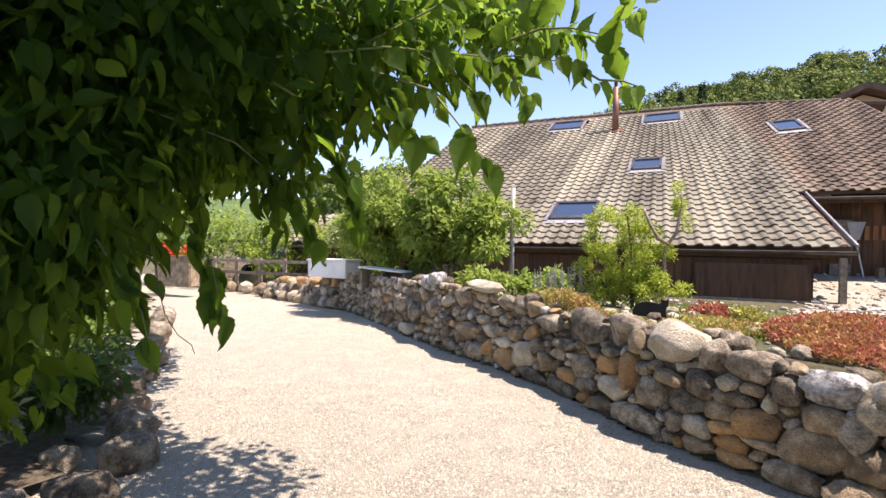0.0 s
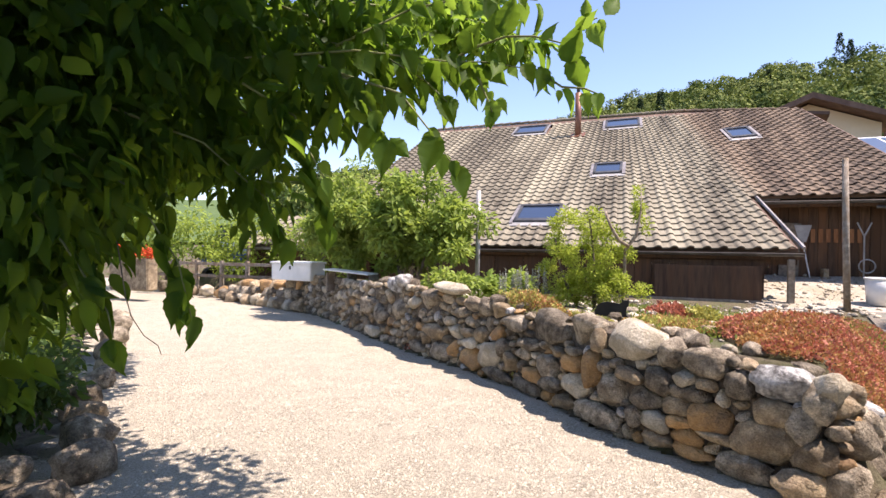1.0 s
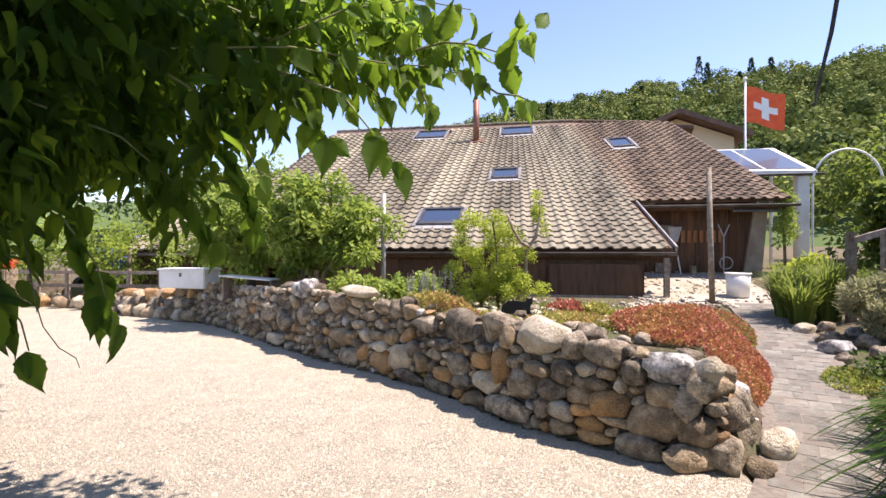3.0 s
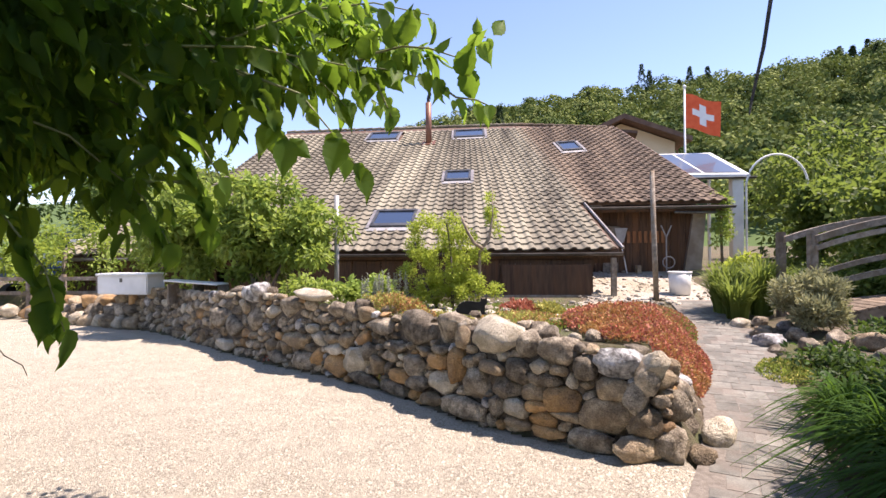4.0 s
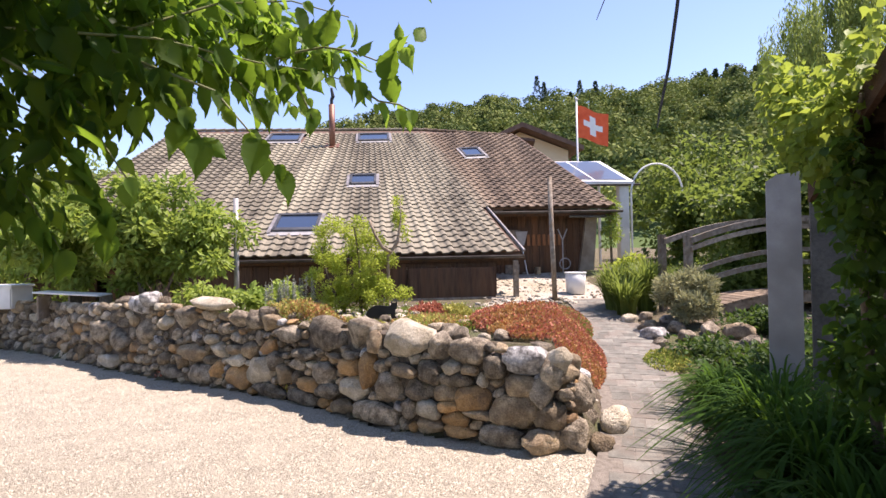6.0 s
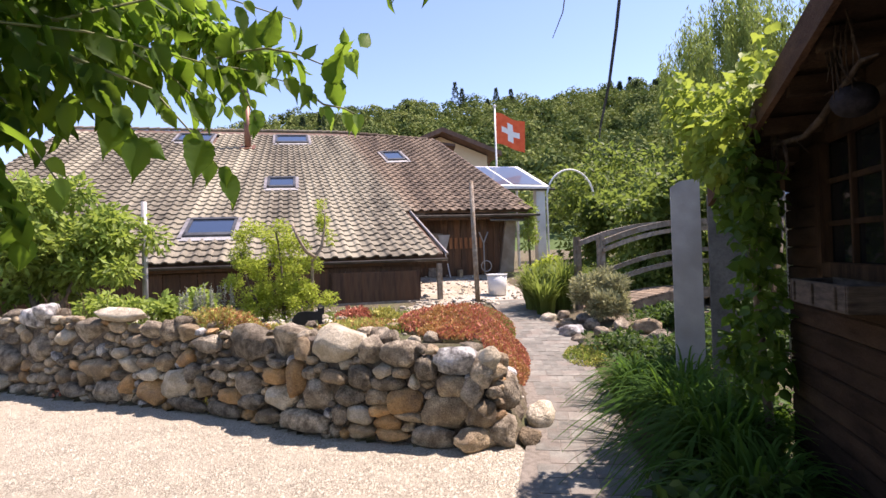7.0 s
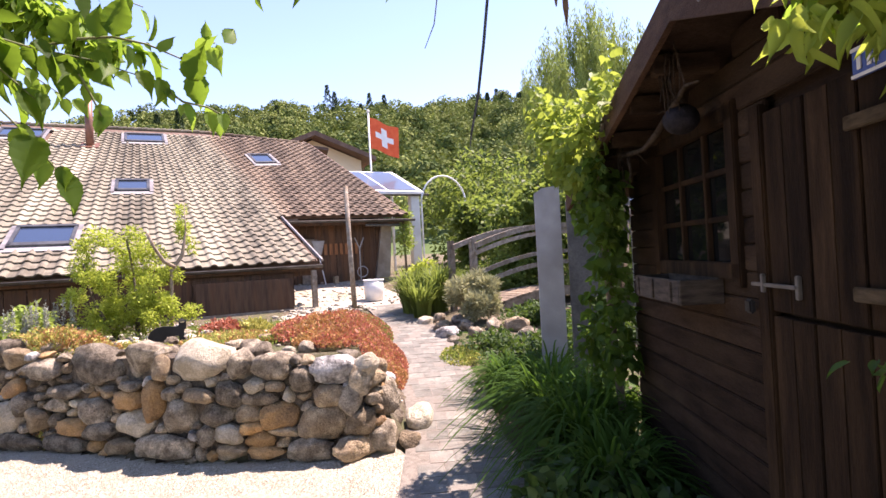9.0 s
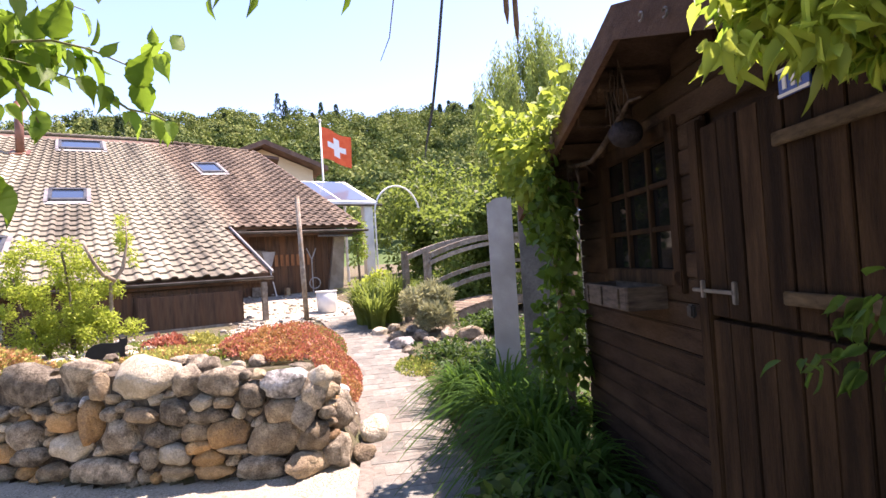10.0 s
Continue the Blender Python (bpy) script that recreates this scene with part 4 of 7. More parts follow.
# horizontal front boards, cut round the window and the door
WIN = (2.46, 3.36, 1.45, 2.13)
DOOR = (1.30, 2.20, 0.05, 2.08)
for k in range(21):
    z0 = 0.02 + 0.118 * k
    z1 = z0 + 0.114
    a_hi = 2.2 + max((2.55 - z1) / 0.26, 0.0)
    a_lo = max(2.2 - max((2.55 - z1) / 0.38, 0.0), 0.2)
    a_hi = min(a_hi, 3.95)
    spans = [(a_lo, a_hi)]
    for lo, hi, zb, zt in (WIN, DOOR):
        if z1 > zb and z0 < zt:
            spans = [p for a, b in spans for p in ((a, min(b, lo)), (max(a, hi), b)) if p[1] - p[0] > 0.03]
    for a, b in spans:
        if b > a:
            part("board", sbox(a, b, FB + 0.004 * (k % 2), FB + 0.03, z0, z1, 0.006), M["wood_shed"], shed)
part("inner_wall", slab([S3(0.2, FB + 0.05, 0), S3(3.93, FB + 0.05, 0), S3(3.93, FB + 0.05, 2.06), S3(2.2, FB + 0.05, 2.5), S3(0.2, FB + 0.05, 1.75)], tuple(SN * 0.03)), M["wood_shed"], shed)
part("side_wall", sbox(3.90, 3.95, FB + 0.03, 3.6, 0, 2.08), M["wood_shed"], shed)
part("side_wall", sbox(0.15, 0.2, FB + 0.03, 3.6, 0, 1.76), M["wood_shed"], shed)
part("rear_wall", sbox(0.2, 3.9, 3.55, 3.6, 0, 1.85), M["wood_shed"], shed)
for a0, a1 in ((2.2, 4.5), (2.2, -0.1)):
    part("roof", slab([S3(a0, 0.93, gable(a0) + 0.03), S3(a1, 0.93, gable(a1) + 0.03), S3(a1, 3.8, gable(a1) + 0.03), S3(a0, 3.8, gable(a0) + 0.03)], (0, 0, -0.05)), M["wood_shed"], shed, "board roof with a deep overhang")
    part("barge_board", slab([S3(a0, 0.90, gable(a0) + 0.04), S3(a1, 0.90, gable(a1) + 0.04), S3(a1, 0.90, gable(a1) - 0.11), S3(a0, 0.90, gable(a0) - 0.11)], tuple(SN * 0.03)), M["barge"], shed, "brown barge board")
for a in (2.55, 2.9, 3.3, 3.7):
    part("rafter", sbox(a - 0.03, a + 0.03, 0.95, FB, gable(a) - 0.13, gable(a) - 0.04), M["wood_shed"], shed)
# window
win = part("window", sbox(WIN[0], WIN[1], FB + 0.03, FB + 0.045, WIN[2], WIN[3], 0), M["pane"], shed, "nine small dark panes in a brown frame")
for a0, a1, z0, z1 in ((2.40, 2.48, 1.36, 2.20), (3.34, 3.42, 1.36, 2.16), (2.40, 3.42, 2.11, 2.19), (2.40, 3.42, 1.39, 1.47)):
    part("frame_bar", sbox(a0, a1, FB - 0.025, FB + 0.03, z0, z1, 0.006), M["wood_door"], win)
for k in (1, 2):
    a = WIN[0] + (WIN[1] - WIN[0]) * k / 3
    z = WIN[2] + (WIN[3] - WIN[2]) * k / 3
    part("glazing_bar", sbox(a - 0.014, a + 0.014, FB + 0.005, FB + 0.03, WIN[2], WIN[3]), M["wood_door"], win)
    part("glazing_bar", sbox(WIN[0], WIN[1], FB + 0.008, FB + 0.03, z - 0.014, z + 0.014), M["wood_door"], win)
# two-leaf door of upright boards
for name, z0, z1 in (("door", 1.28, 2.08), ("door", 0.05, 1.26)):
    leaf = part(name, sbox(DOOR[0], DOOR[1], FB + 0.025, FB + 0.04, z0, z1), M["wood_shed"], shed, "half-door of upright brown boards")
    for k in range(7):
        a = DOOR[0] + (DOOR[1] - DOOR[0]) * k / 7
        part("board", sbox(a + 0.004, a + 0.126, FB - 0.005 - 0.003 * (k % 2), FB + 0.025, z0, z1, 0.003), M["wood_door"], leaf)
    zs = (1.92, 1.385) if z0 > 1 else (0.3,)
    for z in zs:
        part("batten", sbox(1.22, 1.72, FB - 0.032, FB - 0.010, z - 0.023, z + 0.023, 0.004), M["batten"], leaf, "weathered brown cross batten")
part("door_post", sbox(2.20, 2.28, FB - 0.02, FB + 0.03, 0.0, 2.12, 0.006), M["wood_door"], shed)
latch = part("latch", sbox(2.01, 2.31, FB - 0.030, FB - 0.015, 1.378, 1.393, 0.003), M["iron"], shed, "zinc bolt latch")
part("latch_plate", sbox(2.000, 2.022, FB - 0.024, FB - 0.008, 1.34, 1.43, 0.003), M["iron"], latch)
part("latch_plate", sbox(2.213, 2.232, FB - 0.034, FB - 0.008, 1.355, 1.43, 0.003), M["iron"], latch)
lock = single("padlock", sbox(2.285, 2.335, FB - 0.05, FB - 0.024, 1.26, 1.32, 0.008), M["black"], "small black padlock hanging on the shed latch", "padlock")
plate = thing("number_plate", S3(1.6, FB - 0.02, 2.06), "small blue enamel plate with a white rim on the shed", "plate")
part("plate", sbox(1.54, 1.68, FB - 0.02, FB - 0.012, 2.045, 2.14, 0.002), M["blue_sign"], plate)
part("rim", sbox(1.54, 1.68, FB - 0.024, FB - 0.020, 2.128, 2.138, 0), M["white"], plate)
part("rim", sbox(1.54, 1.68, FB - 0.024, FB - 0.020, 2.047, 2.057, 0), M["white"], plate)
for a in (1.575, 1.60, 1.64):
    part("bar", sbox(a, a + 0.016, FB - 0.024, FB - 0.020, 2.07, 2.115, 0), M["white"], plate)
planter = thing("window_box", S3(2.95, 1.15, 1.27), "weathered wooden window box fixed under the shed window", "planter")
part("front_panel", sbox(2.62, 3.24, 1.04, 1.06, 1.27, 1.39), M["wood_box"], planter)
part("side_panel", sbox(2.60, 2.62, 1.04, FB, 1.27, 1.39), M["wood_box"], planter)
part("side_panel", sbox(3.24, 3.26, 1.04, FB, 1.27, 1.39), M["wood_box"], planter)
part("base", sbox(2.62, 3.24, 1.06, FB, 1.27, 1.29), M["wood_box"], planter)
part("rear_panel", sbox(2.62, 3.24, FB - 0.02, FB, 1.29, 1.42), M["wood_box"], planter)
for a in (2.70, 2.95, 3.18):
    part("cleat", sbox(a, a + 0.025, 1.03, 1.04, 1.28, 1.38, 0.002), M["wood_box"], planter)
for a, z in ((1.90, 2.44), (1.72, 2.37)):
    bm = tubed([S3(a, 0.885, z) + SD * (0.016 * math.cos(w)) + Vector((0, 0, 0.016 * math.sin(w))) for w in (0.6 + 5.0 * i / 12 for i in range(13))], 0.004, 6)
    single("hook", bm, M["iron"], "small bright metal ring hook on the barge board", "hook", "hooks on the shed")
drift = thing("hanging_branch", S3(3.0, 1.08, 2.2), "gnarled dark branch hung among dry stems under the shed eave", "branch")
pts = [S3(a, 1.05 + 0.03 * math.sin(5 * a), z) for a, z in ((3.72, 2.18), (3.5, 2.17), (3.25, 2.12), (3.05, 2.11), (2.88, 2.16), (2.72, 2.22), (2.55, 2.24), (2.4, 2.27), (2.24, 2.24))]
part("branch", tubed(pts, [0.008, 0.012, 0.017, 0.014, 0.019, 0.014, 0.015, 0.009, 0.004], 8), M["dark_twig"], drift, smooth=True)
part("side_twig", tubed([pts[2], pts[2] + Vector((0.0, -0.02, -0.12)), pts[2] + Vector((-0.05, -0.02, -0.2))], [0.012, 0.008, 0.003], 6), M["dark_twig"], drift)
part("cord", tubed([pts[6], S3(2.6, 1.0, 2.44)], 0.006, 6), M["dark_twig"], drift)
part("cord", tubed([pts[7], S3(2.42, 1.0, 2.48)], 0.004, 6), M["dark_twig"], drift)
rt = random.Random(41)
for a, z_lo, n_strands in ((2.58, 2.24, 7), (2.48, 2.30, 4), (3.35, 1.95, 3)):
    for k in range(n_strands):
        b0, q = 1.0 + rt.uniform(-0.03, 0.05), rt.uniform(-0.03, 0.03)
        strand = [S3(a + q + rt.uniform(-0.006, 0.006), b0 + rt.uniform(-0.005, 0.005), gable(a) - 0.06 + (z_lo + rt.uniform(-0.08, 0.06) - gable(a) + 0.06) * i / 6) for i in range(7)]
        part("dry_stem", tubed(strand, [0.005, 0.006, 0.005, 0.005, 0.004, 0.003, 0.002], 5), M["dark_twig"], drift, smooth=True)
for k in range(16):
    q = pts[1 + k % 7].lerp(pts[2 + k % 7], rt.random()) if k % 7 < 6 else pts[6]
    tip = q + Vector((rt.uniform(-0.08, 0.08), rt.uniform(-0.08, 0.05), rt.uniform(-0.09, 0.03)))
    part("side_twig", tubed([q, q.lerp(tip, 0.5) + Vector((0, 0, 0.015)), tip], [0.004, 0.003, 0.001], 5), M["dark_twig"], drift)
bm = bmesh.new()
bmesh.ops.create_uvsphere(bm, u_segments=16, v_segments=10, radius=0.085, matrix=Matrix.Translation(S3(2.62, 1.1, 2.17)) @ Matrix.Diagonal((1, 1, 0.85, 1)))
single("hanging_pot", bm, M["pot"], "round grey pot hung beneath the shed eave", "pot", smooth=True)

# ---- grey metal cabinet by the shed corner ----
cabinet = thing("metal_cabinet", (3.6, 4.9, 0), "tall pale grey sheet-metal screen overgrown by vine", "screen")
part("panel", slab([(3.45, 4.90, 0.0), (3.70, 4.77, 0.0), (3.70, 4.77, 2.28), (3.53, 4.86, 2.26), (3.45, 4.90, 2.20)], (0.03, 0.05, 0)), M["slab"], cabinet)
part("panel", slab([(3.78, 4.76, 0.0), (4.16, 4.54, 0.0), (4.16, 4.54, 2.05), (3.78, 4.76, 2.1)], (0.03, 0.05, 0)), M["panel_dark"], cabinet, "darker weathered side sheet")
pipe_el = single("stove_pipe", tubed([(3.74, 4.14, 2.07), (3.80, 3.98, 2.04), (3.86, 3.90, 2.0), (3.95, 3.92, 1.9), (3.97, 3.95, 0.3)], 0.05, 14), M["bright_pipe"], "shiny bent metal pipe at the shed corner", "pipe", smooth=True)

# ---- arched wooden bridge ----
bridge = thing("footbridge", (6.8, 9.7, 0.3), "small arched wooden footbridge with curved rails", "bridge")
B0, B1 = Vector((5.15, 9.46, 0.31)), Vector((9.65, 9.88, 0.31))
BX = (B1 - B0).normalized()
BN = Vector((-BX.y, BX.x, 0))


def over(f, z, off):
    """A place over the arched deck: f along it, z above it."""
    return B0.lerp(B1, f) + BN * off + Vector((0, 0, z + 0.38 * 4 * f * (1 - f)))


def beam(pts, w, h):
    """A bent bar of rectangular section along pts."""
    bm = bmesh.new()
    rows = [[bm.verts.new(p + BN * (w / 2 * i) + Vector((0, 0, h / 2 * j))) for i, j in ((-1, -1), (1, -1), (1, 1), (-1, 1))] for p in pts]
    for a, b in zip(rows, rows[1:]):
        for i in range(4):
            bm.faces.new((a[i], a[(i + 1) % 4], b[(i + 1) % 4], b[i]))
    bm.faces.new(rows[0])
    bm.faces.new(rows[-1])
    return bm


for k in range(26):
    f = (k + 0.5) / 26
    c = over(f, 0.0, 0.39)
    t = over(f + 0.01, 0, 0) - over(f - 0.01, 0, 0)
    up = Matrix.Rotation(math.atan2(t.y, t.x), 3, "Z") @ Matrix.Rotation(-math.atan2(t.z, math.hypot(t.x, t.y)), 3, "Y")
    part("deck_board", boxed(tuple(c), (0.162, 0.96, 0.04), tilt=up), M["wood_deck"], bridge)
for off in (-0.04, 0.80):
    bm = beam([over(k / 16, -0.10, off) for k in range(17)], 0.09, 0.15)
    part("side_beam", bm, M["wood_deck"], bridge)
    for f in (0.0, 1.0):
        base = over(f, 0, off)
        part("post", boxed((base.x, base.y, base.z + 0.55), (0.13, 0.13, 1.98), math.atan2(BX.y, BX.x), 0.015), M["wood_grey"], bridge, "weathered square post")
    for h, w in (((1.40, 0.11), (1.25, 0.08), (0.82, 0.08), (0.58, 0.09)) if off < 0 else ((1.40, 0.11),)):
        bm = beam([over(k / 16, h, off - 0.09) for k in range(17)], 0.06, w)
        part("rail", bm, M["wood_grey"], bridge)

# ---- yard things ----
pole = thing("wooden_pole", (3.6, 12.75, 0.38), "tall slim weathered grey pole standing in the yard", "pole")
part("shaft", tubed([(3.60, 12.75, 0.3), (3.56, 12.76, 1.8), (3.53, 12.77, 3.37)], [0.062, 0.058, 0.052], 10), M["wood_grey"], pole, smooth=True)
pole2 = thing("metal_pole", (-3.08, 9.9, 0.4), "grey metal pole behind the garden wall", "pole")
part("shaft", tubed([(-3.09, 9.9, 0.35), (-3.07, 9.9, 2.64)], 0.045, 10), M["post_grey"], pole2, smooth=True)
tub = thing("tub", (4.36, 13.5, 0.45), "white plastic tub standing on the gravel yard", "tub")
bm = bmesh.new()
bmesh.ops.create_cone(bm, cap_ends=False, segments=24, radius1=0.235, radius2=0.265, depth=0.54, matrix=Matrix.Translation((4.36, 13.5, 0.72)))
bmesh.ops.solidify(bm, geom=bm.faces, thickness=0.012)
part("body", bm, M["plastic"], tub, smooth=True)
part("rim", tubed([(4.36 + 0.27 * math.cos(w), 13.5 + 0.27 * math.sin(w), 0.99) for w in (6.2832 * k / 24 for k in range(25))], 0.016, 6), M["plastic"], tub)
bm = bmesh.new()
bmesh.ops.create_circle(bm, cap_ends=True, segments=24, radius=0.235, matrix=Matrix.Translation((4.36, 13.5, 0.47)))
part("base", bm, M["plastic"], tub)
single("forked_stand", tube(tube(bmesh.new(), [(4.95, 16.5, 0.85), (4.95, 16.5, 1.9), (4.80, 16.5, 2.25)], 0.02, 6), [(4.95, 16.5, 1.9), (5.1, 16.5, 2.25)], 0.02, 6), M["post_grey"], "forked grey metal stand leaning by the barn wall", "stand")
bm = tubed([(5.0 + 0.17 * math.cos(w), 16.45, 1.15 + 0.17 * math.sin(w)) for w in (6.2832 * k / 20 for k in range(21))], 0.018, 6)
single("garden_hose", bm, M["post_grey"], "coiled pale hose hanging by the barn wall", "hose")
tool = thing("garden_tool", (3.75, 16.6, 0.85), "white-handled garden tool leaning on the barn", "tool")
part("handle", tubed([(3.82, 16.55, 0.82), (3.70, 16.8, 1.75)], 0.018, 8), M["white"], tool)
part("head", slab([(3.50, 16.78, 2.2), (3.9, 16.78, 2.2), (3.78, 16.8, 1.75), (3.62, 16.8, 1.75)], (0, 0.02, 0)), M["post_grey"], tool)
single("brick_block", boxed((4.15, 16.6, 0.95), (0.12, 0.2, 0.22), 0.2, 0.01), M["st_tan"], "pale block set against the barn wall", "block")

# white canopy with solar panels
canopy = thing("solar_canopy", (7.4, 19.5, 0.9), "white garden canopy carrying two blue solar panels", "canopy")
C = [Vector((5.55, 19.0, 4.10)), Vector((8.45, 19.0, 4.05)), Vector((8.15, 21.6, 5.25)), Vector((5.2, 21.6, 5.25))]
part("roof_frame", slab(C, (0, 0, -0.16)), M["white"], canopy)
cn = (C[1] - C[0]).cross(C[3] - C[0]).normalized() * 0.012
for f0, f1 in ((0.03, 0.485), (0.52, 0.93)):
    q = [C[0].lerp(C[1], f0).lerp(C[3].lerp(C[2], f0), 0.06), C[0].lerp(C[1], f1).lerp(C[3].lerp(C[2], f1), 0.06), C[0].lerp(C[1], f1).lerp(C[3].lerp(C[2], f1), 0.94), C[0].lerp(C[1], f0).lerp(C[3].lerp(C[2], f0), 0.94)]
    pan = part("solar_panel", slab([p + cn * 2 for p in q], tuple(-cn)), M["solar"], canopy, "blue solar panel")
for x, y in ((8.05, 19.15), (5.8, 19.2), (8.0, 21.4), (5.5, 21.4)):
    part("pillar", boxed((x, y, 2.4 if y < 20 else 2.9), (0.36 if x > 8.02 else 0.1, 0.34 if x > 8.02 else 0.1, 3.1 if y < 20 else 4.1), bevel=0.02), M["white"], canopy, "square white pillar")
part("gutter", gutter(5.4, 8.6, 18.92, 3.95), M["dark_metal"], canopy)
arch = single("garden_arch", tubed([(9.0 + 0.95 * math.cos(w), 18.4, 3.55 + 1.05 * math.sin(w)) for w in (math.pi * k / 18 for k in range(19))], 0.035, 8), M["white"], "thin white metal arch over the garden", "arch", smooth=True)
for x in (8.05, 9.95):
    part("leg", tubed([(x, 18.4, 0.7), (x, 18.4, 3.56)], 0.035, 8), M["white"], arch)

# flag
flagpole = thing("flagpole", (7.05, 21.8, 0.9), "slim white metal flagpole behind the barn", "flagpole")
part("shaft", tubed([(7.27, 21.8, 0.9), (7.27, 21.8, 7.86)], [0.05, 0.035], 10), M["white"], flagpole, smooth=True)
bm = bmesh.new()
bmesh.ops.create_uvsphere(bm, u_segments=12, v_segments=8, radius=0.07, matrix=Matrix.Translation((7.27, 21.8, 7.9)))
part("finial", bm, M["white"], flagpole, smooth=True)


def cloth(u, v):
    """A place on the waving flag, u across and v down, 0 to 1."""
    return Vector((7.31 + 1.28 * u, 21.8 + 0.12 * math.sin(5 * u + 1.2 * v) * u, 7.62 - 1.34 * v - 0.42 * u * (0.75 + 0.25 * u) + 0.05 * math.sin(7 * u)))


def cloth_piece(u0, u1, v0, v1, lift, n=10):
    bm = bmesh.new()
    g = [[bm.verts.new(cloth(u0 + (u1 - u0) * i / n, v0 + (v1 - v0) * j / n) + Vector((0, lift, 0))) for i in range(n + 1)] for j in range(n + 1)]
    for j in range(n):
        for i in range(n):
            bm.faces.new((g[j][i], g[j][i + 1], g[j + 1][i + 1], g[j + 1][i]))
    return bm


flag = thing("flag", (7.3, 21.8, 6.5), "red square flag with a white cross, blowing from the flagpole", "flag")
part("field", cloth_piece(0, 1, 0, 1, 0, 16), M["red"], flag, smooth=True)
for lift in (-0.006, 0.006):
    part("cross_bar", cloth_piece(0.20, 0.80, 0.41, 0.59, lift), M["flag_white"], flag, "white cross arm", smooth=True)
    part("cross_bar", cloth_piece(0.41, 0.59, 0.20, 0.41, lift), M["flag_white"], flag, "white cross arm", smooth=True)
    part("cross_bar", cloth_piece(0.41, 0.59, 0.59, 0.80, lift), M["flag_white"], flag, "white cross arm", smooth=True)

# ---- on and behind the wall ----
def wall_spot(s, back, z):
    p, d = wall_at(S0 + s)
    return Vector((p[0] + d[1] * back, p[1] - d[0] * back, z))


cat = bmesh.new()
cx, cy = -0.30, 6.1
CZ = 0.845
outline = [(-0.17, 0.0), (-0.175, 0.06), (-0.15, 0.11), (-0.10, 0.145), (-0.04, 0.155), (0.03, 0.148), (0.08, 0.14), (0.105, 0.15), (0.105, 0.20), (0.125, 0.178), (0.155, 0.178), (0.175, 0.20), (0.178, 0.15), (0.172, 0.115), (0.155, 0.10), (0.15, 0.03), (0.17, 0.0), (0.11, 0.0), (0.10, 0.05), (0.0, 0.045), (-0.04, 0.0)]
front = [cat.verts.new((cx + x, cy - 0.012, CZ + z)) for x, z in outline]
rear = [cat.verts.new((cx + x, cy + 0.012, CZ + z)) for x, z in outline]
cat.faces.new(front)
cat.faces.new(rear[::-1])
for i in range(len(front)):
    cat.faces.new((front[i], front[(i + 1) % len(front)], rear[(i + 1) % len(front)], rear[i]))
single("cat_figure", cat, M["black"], "black cut-metal cat ornament on the planted wall", "figurine")

chest = thing("white_chest", (-7.6, 10.3, 0.7), "white garden storage chest on the far end of the wall", "chest")
part("body", boxed((-7.6, 10.3, 0.92), (1.2, 0.5, 0.38), -0.10, 0.02), M["white"], chest)
part("lid", boxed((-7.6, 10.3, 1.13), (1.27, 0.56, 0.05), -0.10, 0.02), M["white"], chest)
part("hasp", boxed((-7.64, 10.05, 1.02), (0.06, 0.02, 0.08), -0.10, 0.004), M["iron"], chest)
bench = thing("bench", (-5.55, 9.4, 0.6), "low pale slatted bench behind the wall", "bench")
for k in range(3):
    part("slat", boxed((-5.62, 9.25 + k * 0.14, 1.02), (1.15, 0.11, 0.028), tilt=Matrix.Rotation(-0.12, 3, "Z") @ Matrix.Rotation(0.06, 3, "Y")), M["white"], bench)
for x in (-6.1, -5.6, -5.1):
    part("leg", boxed((x, 9.42, 0.80), (0.04, 0.28, 0.38), -0.12, 0.006), M["wood_grey"], bench)

rock("capstone", (-2.45, 6.95, 1.00), (0.80, 0.42, 0.17), 3, 3, "long flat pale stone laid on the wall top", turn=-0.5)
rock("capstone", (-3.55, 7.65, 1.0), (0.40, 0.28, 0.26), 4, 5, "lumpy white stone on the wall top")
rock("end_stone", (1.78, 4.56, 0.08), (0.29, 0.25, 0.26), 3, 7, "round white stone at the end of the wall", turn=0.4)
rock("end_stone", (1.52, 4.18, 0.04), (0.24, 0.2, 0.14), 1, 9, "low tan stone at the end of the wall")
for k, (s, b, z, w, kind) in enumerate(((3.4, 0.34, 0.88, 0.18, 1), (3.1, 0.5, 0.86, 0.22, 0), (2.75, 0.42, 0.88, 0.16, 3), (1.3, 0.55, 0.83, 0.24, 0), (0.9, 0.5, 0.80, 0.13, 3), (1.55, 0.6, 0.84, 0.2, 0), (0.35, 0.45, 0.72, 0.24, 0), (0.75, 0.62, 0.80, 0.2, 0), (5.0, 0.4, 0.98, 0.2, 1), (4.7, 0.35, 0.95, 0.22, 0), (3.8, 0.3, 0.90, 0.3, 0), (6.0, 0.3, 0.97, 0.3, 0), (6.8, 0.3, 0.94, 0.34, 0), (1.15, 0.42, 0.82, 0.26, 0))):
    rock("top_stone", wall_spot(s, b, z), (w, w * 0.8, w * 0.62), kind, 20 + k, "small stone lying on the planted wall top", group="stones on the wall top")
